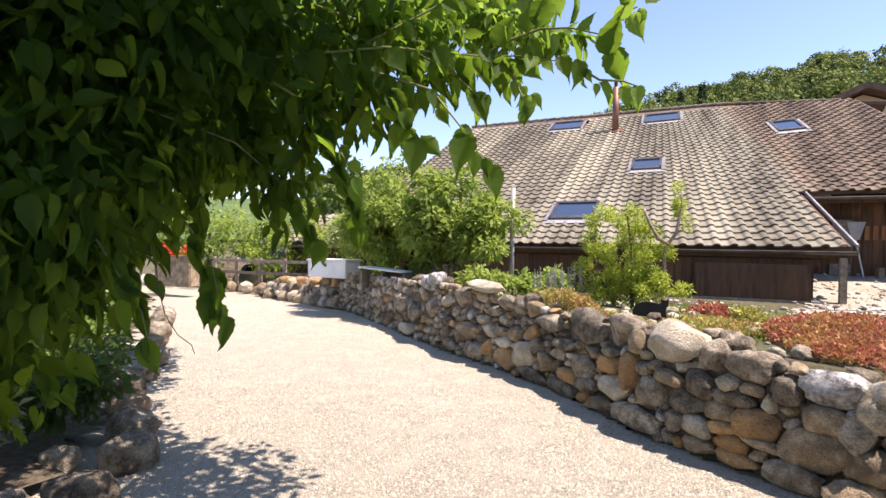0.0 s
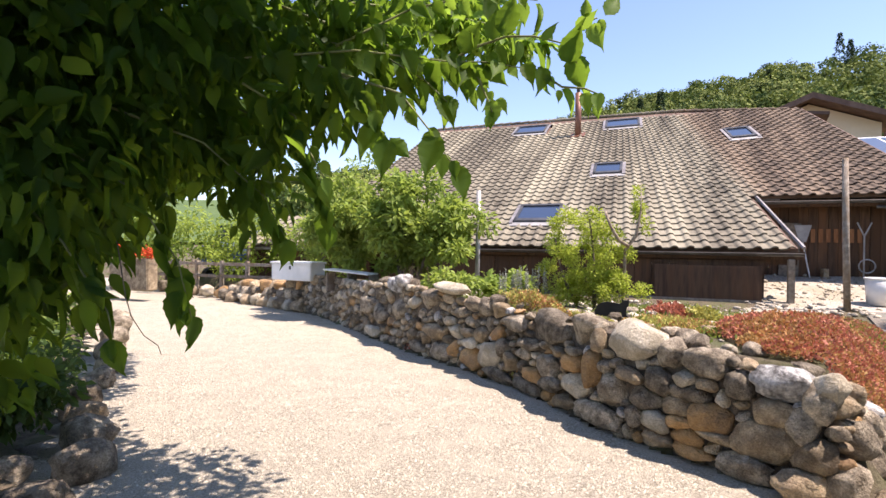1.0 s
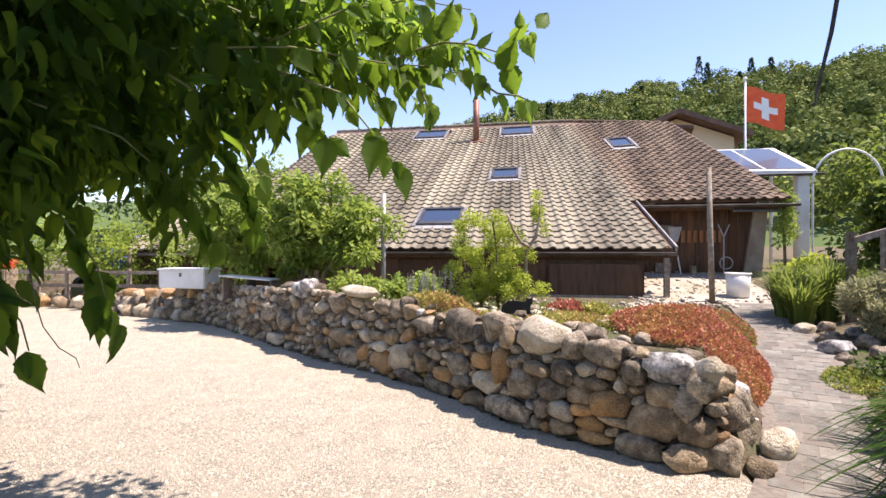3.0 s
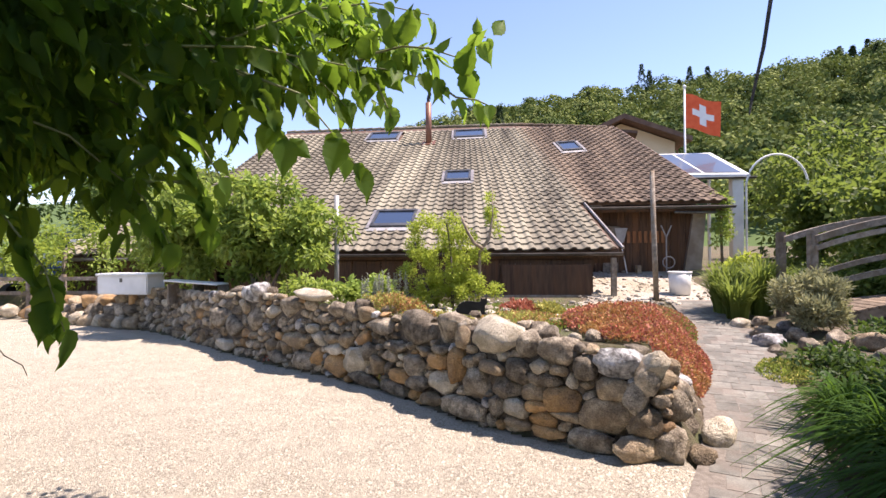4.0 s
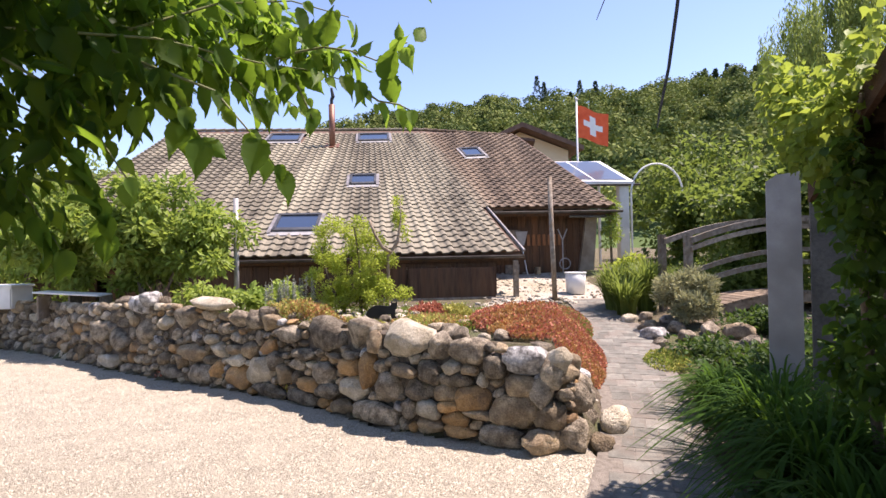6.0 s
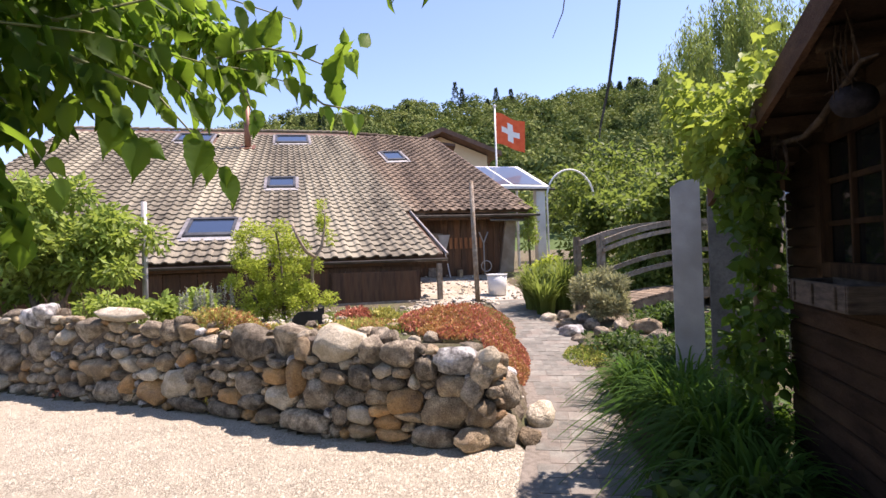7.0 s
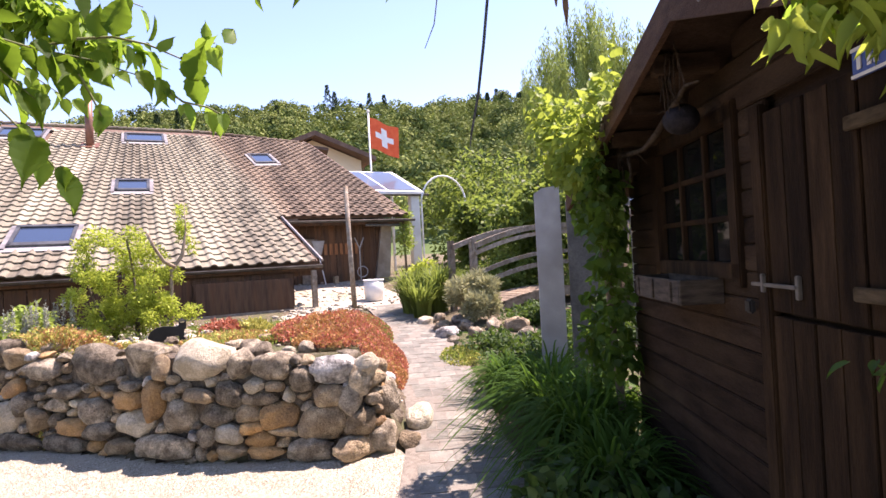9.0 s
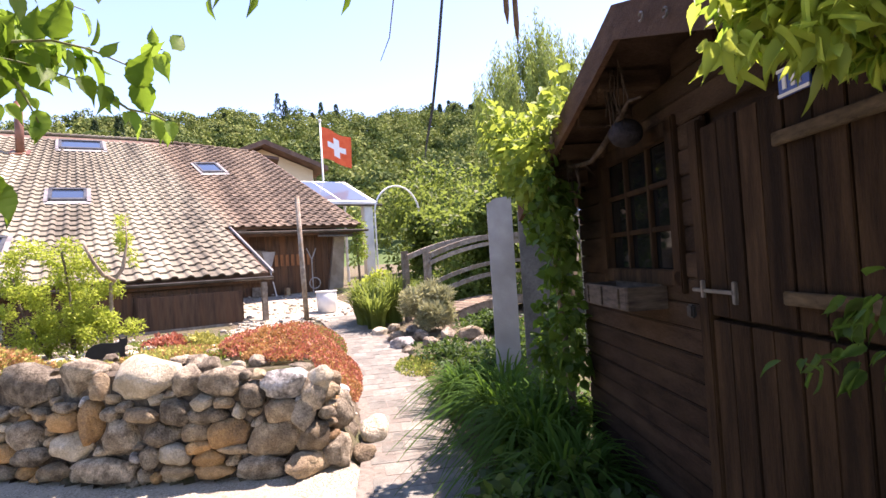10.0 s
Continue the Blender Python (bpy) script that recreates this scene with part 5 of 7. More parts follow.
# stones stacked round the end of the wall
for k, (x, y, z, w, kind) in enumerate(((1.36, 4.22, 0.12, 0.34, 0), (1.42, 4.34, 0.36, 0.30, 0), (1.46, 4.52, 0.58, 0.28, 1), (1.56, 4.58, 0.12, 0.30, 0), (1.60, 4.76, 0.34, 0.28, 0), (1.70, 5.02, 0.14, 0.32, 0), (1.74, 5.15, 0.32, 0.26, 4), (1.84, 5.42, 0.16, 0.28, 0), (1.96, 5.80, 0.12, 0.26, 1), (2.08, 6.15, 0.12, 0.24, 0))):
    rock("corner_stone", (x - 0.10, y + 0.02, z), (w * 1.1, w * 0.85, w * 0.9), kind, 120 + k, "rough fieldstone stacked round the wall end", group="stones at the wall end")
# stones lying about the dry bed behind the wall
strew = random.Random(71)
for k in range(30):
    x, y = strew.uniform(-0.7, 1.5), strew.uniform(5.5, 7.6)
    w = strew.uniform(0.08, 0.22)
    if float(behind_wall(np.array(x), np.array(y))) > 0.45 and x < np.interp(y, PATH_L[:, 1], PATH_L[:, 0]) - 0.9:
        rock("bed_stone", (x, y, float(ground_z(np.array(x), np.array(y))) + w * 0.28), (w, w * 0.8, w * 0.62), (3, 0, 1, 0, 3, 1)[k % 6], 180 + k, "loose stone lying in the dry planted bed", group="stones in the dry bed")
# rockery right of the path
for k, (x, y, w, kind) in enumerate(((4.05, 9.5, 0.36, 3), (4.55, 9.1, 0.3, 4), (4.0, 8.7, 0.3, 1), (3.85, 8.1, 0.40, 4), (4.35, 8.4, 0.35, 0), (4.15, 8.95, 0.3, 1), (4.9, 7.6, 0.45, 1), (4.7, 8.0, 0.35, 0), (4.3, 7.2, 0.3, 0), (4.6, 6.8, 0.4, 0), (4.2, 7.8, 0.3, 0), (4.45, 9.7, 0.3, 0), (3.75, 7.7, 0.25, 0))):
    rock("rockery_stone", (x, y, float(ground_z(x, y)) + w * 0.2), (w, w * 0.8, w * 0.65), kind, 40 + k, "rough rockery stone beside the path", group="rockery stones")
# boulders edging the court
for k, (x, y, w, kind) in enumerate(((-3.42, 2.55, 0.40, 0), (-3.10, 2.05, 0.36, 0), (-3.75, 2.3, 0.30, 0), (-3.35, 1.75, 0.30, 0), (-3.9, 2.9, 0.4, 0), (-4.4, 3.2, 0.35, 1), (-5.0, 3.6, 0.4, 0), (-5.5, 4.1, 0.35, 0), (-6.0, 4.6, 0.4, 0), (-6.7, 5.1, 0.4, 1), (-7.6, 5.8, 0.45, 0), (-8.6, 6.6, 0.45, 0), (-9.6, 7.4, 0.4, 0))):
    rock("boulder", (x, y, w * 0.28), (w, w * 0.85, w * 0.75), kind, 60 + k, "rounded grey boulder edging the gravel court", group="boulders along the court")
for k in range(16):
    x = -8.4 - k * 0.42
    rock("border_stone", (x, 10.75 + 0.14 * k * 0.8 + 0.2 * (k % 2), 0.14 + 0.03 * (k % 3)), (0.42, 0.34, 0.36), (1, 0, 2, 3, 0)[k % 5], 80 + k, "stone in the low border wall beyond the court", group="border stones")

# the wall runs out in a low heap of tan and grey stones
heap = random.Random(57)
for k in range(26):
    f = k / 26
    x, y, tier = -7.5 - 3.0 * f, 10.25 + 0.95 * f, k % 3
    rock("heap_stone", (x + heap.uniform(-0.08, 0.08), y + 0.12 * tier, 0.12 + 0.24 * tier * (1 - 0.4 * f)), (0.42 + heap.uniform(-0.08, 0.1), 0.34, 0.32 + heap.uniform(-0.04, 0.05)), (1, 0, 2, 3, 0, 1)[k % 6], 140 + k, "rounded stone heaped at the far end of the wall", group="stones heaped past the wall")

# ---- planting ----
rng = np.random.default_rng(21)


def shrub(name, at, clumps, n, size, material, label, category, stems=(), droop=0.2, wide=0.5, fine=False, group="", shell=0.5, spread=0.8):
    ob = thing(name, at, label, category, group)
    for pts, r in stems:
        part("trunk" if "tree" in name else "stem", tubed(pts, r, 7), M["bark"], ob, smooth=True)
    p, d = clump_points(rng, clumps, n, shell)
    part("crown", leaf_mesh("crown", rng, p, d, size, material, droop, wide, fine, spread), None, ob)
    return ob


def bunch(c, r, n, size, seed):
    """Clumps of that size strewn over an ellipsoid with centre c and radii r."""
    q = np.random.default_rng(seed)
    d = unit(q.normal(size=(n, 3))) * (q.random(n) ** 0.4)[:, None]
    s = size * (0.6 + 0.8 * q.random(n))
    return [(c[0] + x * r[0], c[1] + y * r[1], c[2] + z * r[2], t, t, t * 0.8) for (x, y, z), t in zip(d, s)]


shrub("elder_tree", (-4.6, 9.7, 0.5), bunch((-4.9, 9.8, 2.1), (2.0, 1.1, 1.0), 80, 0.26, 1) + bunch((-3.4, 9.6, 1.8), (0.6, 0.6, 0.6), 14, 0.26, 2) + bunch((-6.2, 10.0, 1.9), (0.9, 0.7, 0.6), 20, 0.24, 6), 17000, 0.14, M["L_elder"],
      "broad leafy green shrub tree behind the wall", "tree", [(arc((-4.5, 9.7, 0.4), (-5.2, 9.8, 2.2), (0.1, 0, 0)), [0.07] * 4 + [0.05] * 4 + [0.03] * 3), (arc((-4.4, 9.7, 0.4), (-3.6, 9.5, 2.0), (-0.1, 0, 0)), [0.06] * 4 + [0.04] * 4 + [0.02] * 3), (arc((-4.5, 9.8, 0.4), (-4.5, 9.9, 2.6), (0.1, 0, 0)), [0.06] * 4 + [0.04] * 4 + [0.02] * 3)], 0.25, 0.42)
shrub("shrub", (-0.8, 8.35, 0.5), bunch((-0.85, 8.35, 1.5), (0.68, 0.5, 0.72), 70, 0.115, 3) + bunch((-0.8, 8.3, 1.0), (0.8, 0.5, 0.3), 26, 0.12, 4) + bunch((-0.08, 8.4, 2.15), (0.12, 0.12, 0.45), 14, 0.08, 5), 17000, 0.046, M["L_box"],
      "airy yellow-green shrub behind the wall", "shrub", [(arc((-0.75, 8.4, 0.4), (-0.8, 8.3, 2.0), (0.05, 0, 0)), [0.03] * 6 + [0.015] * 5), (arc((-0.8, 8.4, 0.4), (-1.3, 8.3, 1.7), (-0.1, 0, 0)), [0.025] * 6 + [0.012] * 5)], 0.0, 0.45)
snag = thing("young_tree", (-0.3, 8.2, 0.5), "thin pruned tree with bare forked limbs beside the shrub", "tree")
part("trunk", tubed([(-0.31, 8.2, 0.35), (-0.30, 8.2, 1.0), (-0.28, 8.2, 1.55), (-0.14, 8.2, 1.75), (-0.08, 8.2, 2.1), (-0.08, 8.2, 2.5)], [0.026, 0.024, 0.024, 0.026, 0.010, 0.004], 8), M["deadwood"], snag, smooth=True)
part("limb", tubed([(-0.24, 8.1, 1.60), (-0.36, 8.0, 1.68), (-0.46, 7.95, 1.86), (-0.54, 7.92, 2.08)], [0.028, 0.026, 0.022, 0.018], 8), M["deadwood"], snag, "bare sawn limb", smooth=True)

# hedges and shrubs on the far side
for k, (c, r, n, s, sz, mt, lab) in enumerate((
        ((-8.6, 12.6, 1.5), (1.6, 0.8, 0.9), 3200, 0.32, 0.12, "L_elder", "loose green shrub before the annex"),
        ((-11.6, 13.0, 1.6), (1.8, 1.0, 1.1), 3000, 0.35, 0.13, "L_grape", "pale green rounded shrub beside the annex"),
        ((-15.0, 13.0, 1.8), (2.4, 1.2, 1.6), 3000, 0.45, 0.16, "L_elder", "leafy green hedge in the far garden"),
        ((-19.0, 11.0, 2.2), (2.6, 2.0, 2.2), 3000, 0.5, 0.18, "L_dark", "tall dark garden hedge"),
        ((-11.5, 20.0, 3.0), (2.6, 2.0, 2.2), 3000, 0.5, 0.18, "L_elder", "tree crown behind the annex"),
        ((-17.0, 22.0, 3.0), (4.0, 3.0, 3.0), 3500, 0.7, 0.25, "L_dark", "broad tree behind the gardens"))):
    shrub("garden_shrub", (c[0], c[1], 0.3), bunch(c, r, 40, s, 30 + k), n, sz, M[mt], lab, "shrub", [([(c[0], c[1], 0.0), (c[0] + 0.1, c[1], c[2])], 0.06)])
shrub("red_flowers", (-12.9, 10.2, 0.9), bunch((-12.9, 10.2, 1.25), (0.7, 0.3, 0.22), 14, 0.14, 44), 900, 0.06, M["F_red"], "bright red flowers in a border pot", "flowers", wide=0.9)
bmp = boxed((-12.9, 10.2, 0.70), (1.3, 0.36, 0.85), 0.1, 0.03)
single("flower_trough", bmp, M["st_tan"], "stone trough planted with red flowers", "trough")

# parked van beyond the far border
van = thing("van", (-13.6, 16.5, 0), "parked blue and white van beyond the far border", "van")
part("body", boxed((-13.6, 16.5, 1.25), (1.9, 4.0, 1.5), 0.1, 0.18), M["white"], van)
part("window", boxed((-13.5, 14.48, 1.9), (1.5, 0.06, 0.6), 0.1, 0.05), M["pane_sky"], van)
part("hood", boxed((-13.45, 14.1, 1.15), (1.8, 0.9, 0.6), 0.1, 0.12), M["car_blue"], van)
for x in (-14.4, -12.6):
    bm = bmesh.new()
    bmesh.ops.create_cone(bm, cap_ends=True, segments=18, radius1=0.34, radius2=0.34, depth=0.2, matrix=Matrix.Translation((x, 14.3, 0.36)) @ Matrix.Rotation(math.pi / 2, 4, "Y"))
    part("wheel", bm, M["tyre"], van)
fence = thing("rail_fence", (-12.2, 11.9, 0.3), "weathered low wooden rail fence at the far border", "fence")
for k in range(8):
    part("post", boxed((-15.2 + k * 0.9, 11.8 + 0.05 * k, 0.55), (0.1, 0.1, 1.0), 0, 0.01), M["wood_grey"], fence)
for z in (0.6, 0.95):
    part("rail", boxed((-12.05, 11.95, z), (6.6, 0.05, 0.09), 0.055, 0.008), M["wood_grey"], fence)


def mound(cx, cy, rx, ry, h):
    return lambda x, y: h * np.clip(1 - ((x - cx) / rx) ** 2 - ((y - cy) / ry) ** 2, 0, 1) ** 0.6


def sedum(name, cx, cy, rx, ry, h, z0, n, size, materials, label, turn=0.0):
    """A cushion of small fleshy rosettes over a low mound."""
    ob = thing(name, (cx, cy, float(z0(cx, cy))), label, "ground cover", kind="stuff")
    for k, (mt, share) in enumerate(materials):
        m = int(n * share)
        a, r = rng.uniform(0, 6.2832, m), np.sqrt(rng.random(m))
        u, v = rx * r * np.cos(a), ry * r * np.sin(a)
        patch = np.sin(7 * u + k * 2) + np.sin(9 * v + k * 3) + rng.normal(size=m) * 0.8
        keep = patch > -0.6
        u, v, r = u[keep], v[keep], r[keep]
        x, y = cx + u * math.cos(turn) - v * math.sin(turn), cy + u * math.sin(turn) + v * math.cos(turn)
        p = np.stack([x, y, z0(x, y) + h * np.clip(1 - r * r, 0, 1) ** 0.5 * (0.62 + 0.66 * rng.random(len(x)) + 0.30 * np.sin(17 * x + 2 * np.sin(5 * y)) * np.sin(21 * y + 1))], 1)
        out = np.stack([u * 0.6 / rx, v * 0.6 / ry, np.full(len(x), 0.8)], 1)
        part("rosettes", leaf_mesh("rosettes", rng, p, out, size, M[mt], -0.15, 0.7, False, 0.7), None, ob)
    return ob


def bed_z(x, y):
    return ground_z(x, y) + 0.02


def cushion(*a, **k):
    cx, cy = a[1], a[2]
    ob = sedum(a[0], cx, cy, a[3], a[4], a[5], bed_z, *a[6:], **k)
    return ob


cushion("red_sedum", 1.58, 6.5, 0.80, 1.4, 0.18, 46000, 0.030, (("S_red", 0.6), ("S_orange", 0.6)), "dense rust-red sedum cushion spilling to the path", turn=-0.36)
cushion("red_sedum", 2.27, 6.95, 0.32, 1.15, 0.16, 19000, 0.028, (("S_red", 0.6), ("S_orange", 0.5)), "rust-red sedum hanging over the path edge", turn=-0.30)
cushion("yellow_sedum", 2.72, 9.0, 0.42, 1.9, 0.10, 12000, 0.04, (("S_red", 0.3), ("S_orange", 0.5), ("L_fern", 0.3)), "mixed low sedum along the edge of the path", turn=-0.30)
cushion("red_sedum", 1.22, 5.3, 0.42, 0.6, 0.10, 8000, 0.032, (("S_red", 0.5), ("S_orange", 0.6)), "rust-red sedum over the wall end", turn=-0.2)
cushion("orange_sedum", -1.30, 6.28, 0.70, 0.30, 0.20, 8000, 0.03, (("S_orange", 0.5), ("S_yellow", 0.5)), "orange-yellow sedum along the wall top", turn=-0.65)
cushion("yellow_sedum", -0.62, 5.82, 0.50, 0.22, 0.08, 4800, 0.03, (("S_yellow", 0.7), ("S_orange", 0.3)), "yellow-green sedum behind the wall top", turn=-0.6)
cushion("red_houseleek", 0.28, 7.3, 0.28, 0.22, 0.14, 1800, 0.045, (("S_red", 1.0),), "red houseleek cushion in the bed")
cushion("yellow_sedum", 0.62, 7.3, 0.3, 0.22, 0.14, 1800, 0.045, (("S_yellow", 1.0),), "yellow-green sedum tuft in the bed")
cushion("red_sedum", -3.2, 7.45, 0.28, 0.2, 0.08, 1200, 0.04, (("S_red", 1.0),), "small red houseleek on the wall")
cushion("moss_mat", 3.35, 6.7, 0.3, 0.55, 0.08, 2400, 0.035, (("S_yellow", 0.5), ("L_fern", 0.5)), "yellow-green moss mat beside the path", turn=-0.4)
cushion("orange_sedum", 0.35, 6.3, 0.55, 0.6, 0.06, 5000, 0.03, (("S_orange", 0.6), ("S_yellow", 0.5)), "mixed sedum in the dry bed")


def blades(name, at, radius, n, length, width, material, label, category, lean=0.9, segs=5, up=0.75, hang_by=0.0):
    """Long arching leaves that spring from one crown."""
    a, r = rng.uniform(0, 6.2832, n), radius * 0.35 * np.sqrt(rng.random(n))
    bx, by = at[0] + r * np.cos(a), at[1] + r * np.sin(a)
    ln = length * (0.55 + 0.6 * rng.random(n))
    a2 = a + rng.normal(size=n) * 0.4
    ln_out = lean * (0.3 + 0.9 * rng.random(n))
    vs = []
    for k in range(segs + 1):
        t = k / segs
        out = ln * ln_out * (0.25 * t + 0.75 * t * t)
        z = ln * (up * 1.6 * t - (0.55 + (0.55 + hang_by) * ln_out) * t * t)
        w = width * (1 - t) ** 0.6 * (0.6 + 0.4 * min(1, 4 * t)) * 0.5
        cx, cy = bx + out * np.cos(a2), by + out * np.sin(a2)
        for sgn in (-1, 1):
            vs.append(np.stack([cx - sgn * w * np.sin(a2), cy + sgn * w * np.cos(a2), at[2] + z], 1))
    v = np.stack(vs, 1)
    f = np.array([[2 * k, 2 * k + 1, 2 * k + 3, 2 * k + 2] for k in range(segs)])
    ob = thing(name, at, label, category)
    tuft_of = (np.mod(a2, 6.2832) / 6.2832 * 8).astype(int)
    for q in range(8):
        w = v[tuft_of == q]
        if len(w):
            faces = (f[None] + (np.arange(len(w)) * v.shape[1])[:, None, None]).reshape(-1, 4)
            part("leaf_tuft", mesh_np("leaf_tuft", w.reshape(-1, 3), faces, M[material], True), None, ob)
    return ob


for x, y, n, l in ((2.75, 3.85, 420, 1.0), (2.45, 3.1, 420, 1.0), (3.15, 4.4, 300, 0.95), (2.15, 2.5, 300, 0.85), (2.9, 3.3, 300, 0.95), (2.98, 4.85, 300, 0.8), (3.2, 5.35, 220, 0.6)):
    blades("daylily_clump", (x, y, 0.0), 0.5, n, l, 0.030, "L_grass", "arching green daylily leaves before the shed", "grass clump", 0.85, 8, 0.85, 0.35)
for x, y, n, l in ((4.35, 10.9, 340, 1.2), (4.9, 10.6, 340, 1.3), (4.3, 10.2, 220, 1.05), (4.7, 11.3, 280, 1.15)):
    blades("fern", (x, y, float(ground_z(x, y))), 0.5, n, l, 0.05, "L_fern", "tall yellow-green fern beside the path", "fern", 0.5, up=0.9)
shrub("grey_shrub", (4.72, 8.8, 0.3), bunch((4.72, 8.75, 0.78), (0.50, 0.42, 0.44), 44, 0.16, 50), 11000, 0.095, M["L_sage"], "grey-green twiggy shrub beside the path", "shrub", wide=0.22, droop=-0.45)
shrub("pond_plant", (4.0, 6.0, 0.1), bunch((4.1, 6.0, 0.22), (0.8, 1.2, 0.14), 30, 0.2, 51), 3600, 0.08, M["L_dark"], "low dark green planting by the rockery", "plant", wide=0.5)
shrub("pond_plant", (5.5, 8.2, 0.2), bunch((5.5, 8.1, 0.38), (0.9, 0.7, 0.14), 24, 0.2, 53), 2600, 0.08, M["L_dark"], "low dark green planting before the footbridge", "plant", wide=0.5)
shrub("pond_plant", (5.6, 6.6, 0.1), bunch((5.6, 6.4, 0.3), (1.4, 1.0, 0.2), 30, 0.25, 52), 3600, 0.09, M["L_dark"], "low dark green planting under the footbridge", "plant", wide=0.5)
for k, (x, y, z, n) in enumerate(((-1.75, 8.0, 0.85, 14), (-1.5, 8.1, 0.85, 10), (-1.95, 7.9, 0.82, 9))):
    ob = thing("silver_plant", (x, y, z - 0.15), "silver-grey upright woolly spikes behind the wall", "plant")
    cl = [(x + 0.1 * math.cos(i * 2.4), y + 0.1 * math.sin(i * 2.4), z + 0.14 + 0.05 * (i % 3), 0.010, 0.010, 0.20) for i in range(n // 2 + 1)]
    p, d = clump_points(rng, cl, 60 * n)
    part("foliage", leaf_mesh("foliage", rng, p, d, 0.03, M["L_silver"], -0.5, 0.4), None, ob)
for k, (x, y, r) in enumerate(((-2.6, 8.4, 0.5), (-3.2, 8.6, 0.4), (-2.1, 8.9, 0.4))):
    shrub("leafy_plant", (x, y, 0.6), bunch((x, y, 0.92), (r, 0.3, 0.2), 12, 0.16, 60 + k), 700, 0.10, M["L_elder"], "broad-leaved green plant behind the wall", "plant", wide=0.55)
twigs = bmesh.new()
for k in range(14):
    x, y = -3.5 + 0.6 * rng.random(), 7.5 + 0.3 * rng.random()
    tube(twigs, [(x, y, 0.9), (x + rng.normal() * 0.05, y, 1.08), (x + rng.normal() * 0.12, y, 1.25)], 0.0025, 5)
single("dry_flower_stalk", twigs, M["pod"], "thin reddish dry flower stalks on the wall", "stalks")

# vines on the pergola, beyond the bridge, and a willow
shrub("vine_hedge", (8.0, 10.5, 0.4), bunch((8.6, 11.5, 2.2), (1.6, 1.9, 1.5), 46, 0.40, 70) + bunch((9.6, 9.0, 2.3), (1.4, 1.9, 1.7), 40, 0.40, 71), 13000, 0.14, M["L_hedge"], "sunlit vine hedge beyond the footbridge", "hedge",
      [([(8.6, 11.5, 0.2), (8.6, 11.4, 2.4)], 0.05), ([(9.4, 9.4, 0.2), (9.4, 9.4, 2.4)], 0.05)], 0.35, 0.8)
shrub("vine_hedge", (11.5, 14.0, 0.4), bunch((11.0, 15.5, 2.8), (2.2, 2.2, 1.9), 60, 0.5, 72) + bunch((12.5, 12.0, 3.0), (2.0, 2.5, 2.2), 50, 0.5, 73), 12000, 0.17, M["L_hedge"], "leafy green shrubs behind the bridge", "hedge", [([(11, 15, 0.2), (11, 15, 2.8)], 0.07)], 0.3, 0.7)
shrub("vine_hedge", (9.6, 17.2, 0.5), bunch((9.7, 17.2, 2.3), (0.9, 0.5, 1.5), 34, 0.34, 79), 4200, 0.15, M["L_hedge"], "vine climbing one leg of the garden arch", "hedge", [([(9.7, 17.2, 0.4), (9.7, 17.2, 2.6)], 0.04)], 0.3, 0.8)
shrub("low_shrub", (6.8, 10.3, 0.4), bunch((7.2, 11.5, 0.95), (1.3, 0.7, 0.45), 30, 0.28, 74), 4500, 0.10, M["L_hedge"], "low leafy plants under the vine hedge", "shrub", wide=0.7)
shrub("small_tree", (6.5, 16.4, 0.8), bunch((6.5, 16.4, 2.5), (0.35, 0.35, 0.9), 18, 0.18, 75), 1300, 0.10, M["L_elder"], "slim young tree at the barn corner", "tree", [([(6.5, 16.4, 0.7), (6.45, 16.4, 2.9)], 0.04)], 0.3)
shrub("garden_shrub", (6.2, 14.8, 0.7), bunch((6.3, 14.8, 1.05), (0.5, 0.4, 0.35), 12, 0.2, 76), 900, 0.12, M["L_box"], "yellow-green plant by the barn corner", "shrub")
shrub("tall_tree", (18, 26, 0.9), bunch((16, 27, 4.0), (4, 3, 3.0), 50, 1.0, 77) + bunch((21, 20, 4.5), (3.5, 3, 3.5), 50, 1.0, 78), 9000, 0.32, M["L_hedge"], "leafy trees beyond the garden", "tree", [([(17, 27, 0.5), (17, 27, 5)], 0.2)])
willow = thing("willow_tree", (11.6, 13.0, 0.5), "tall pale willow with drooping twigs above the shed", "tree")
part("trunk", tubed([(11.6, 13.0, 0.3), (11.5, 12.9, 3.5), (11.4, 12.8, 7.5)], [0.2, 0.15, 0.08], 8), M["bark"], willow, smooth=True)
wc = []
for k in range(110):
    a, r = rng.uniform(0, 6.2832), 2.0 * math.sqrt(rng.random())
    top = 9.0 - 0.42 * r * r + rng.normal() * 0.25
    wc.append((11.5 + r * math.cos(a), 12.9 + r * math.sin(a), top - 1.2, 0.14, 0.14, 1.3))
p, d = clump_points(rng, wc, 20000, 0.6)
part("crown", leaf_mesh("crown", rng, p, d * 0.2, 0.15, M["L_willow"], 0.7, 0.2, spread=0.4), None, willow)

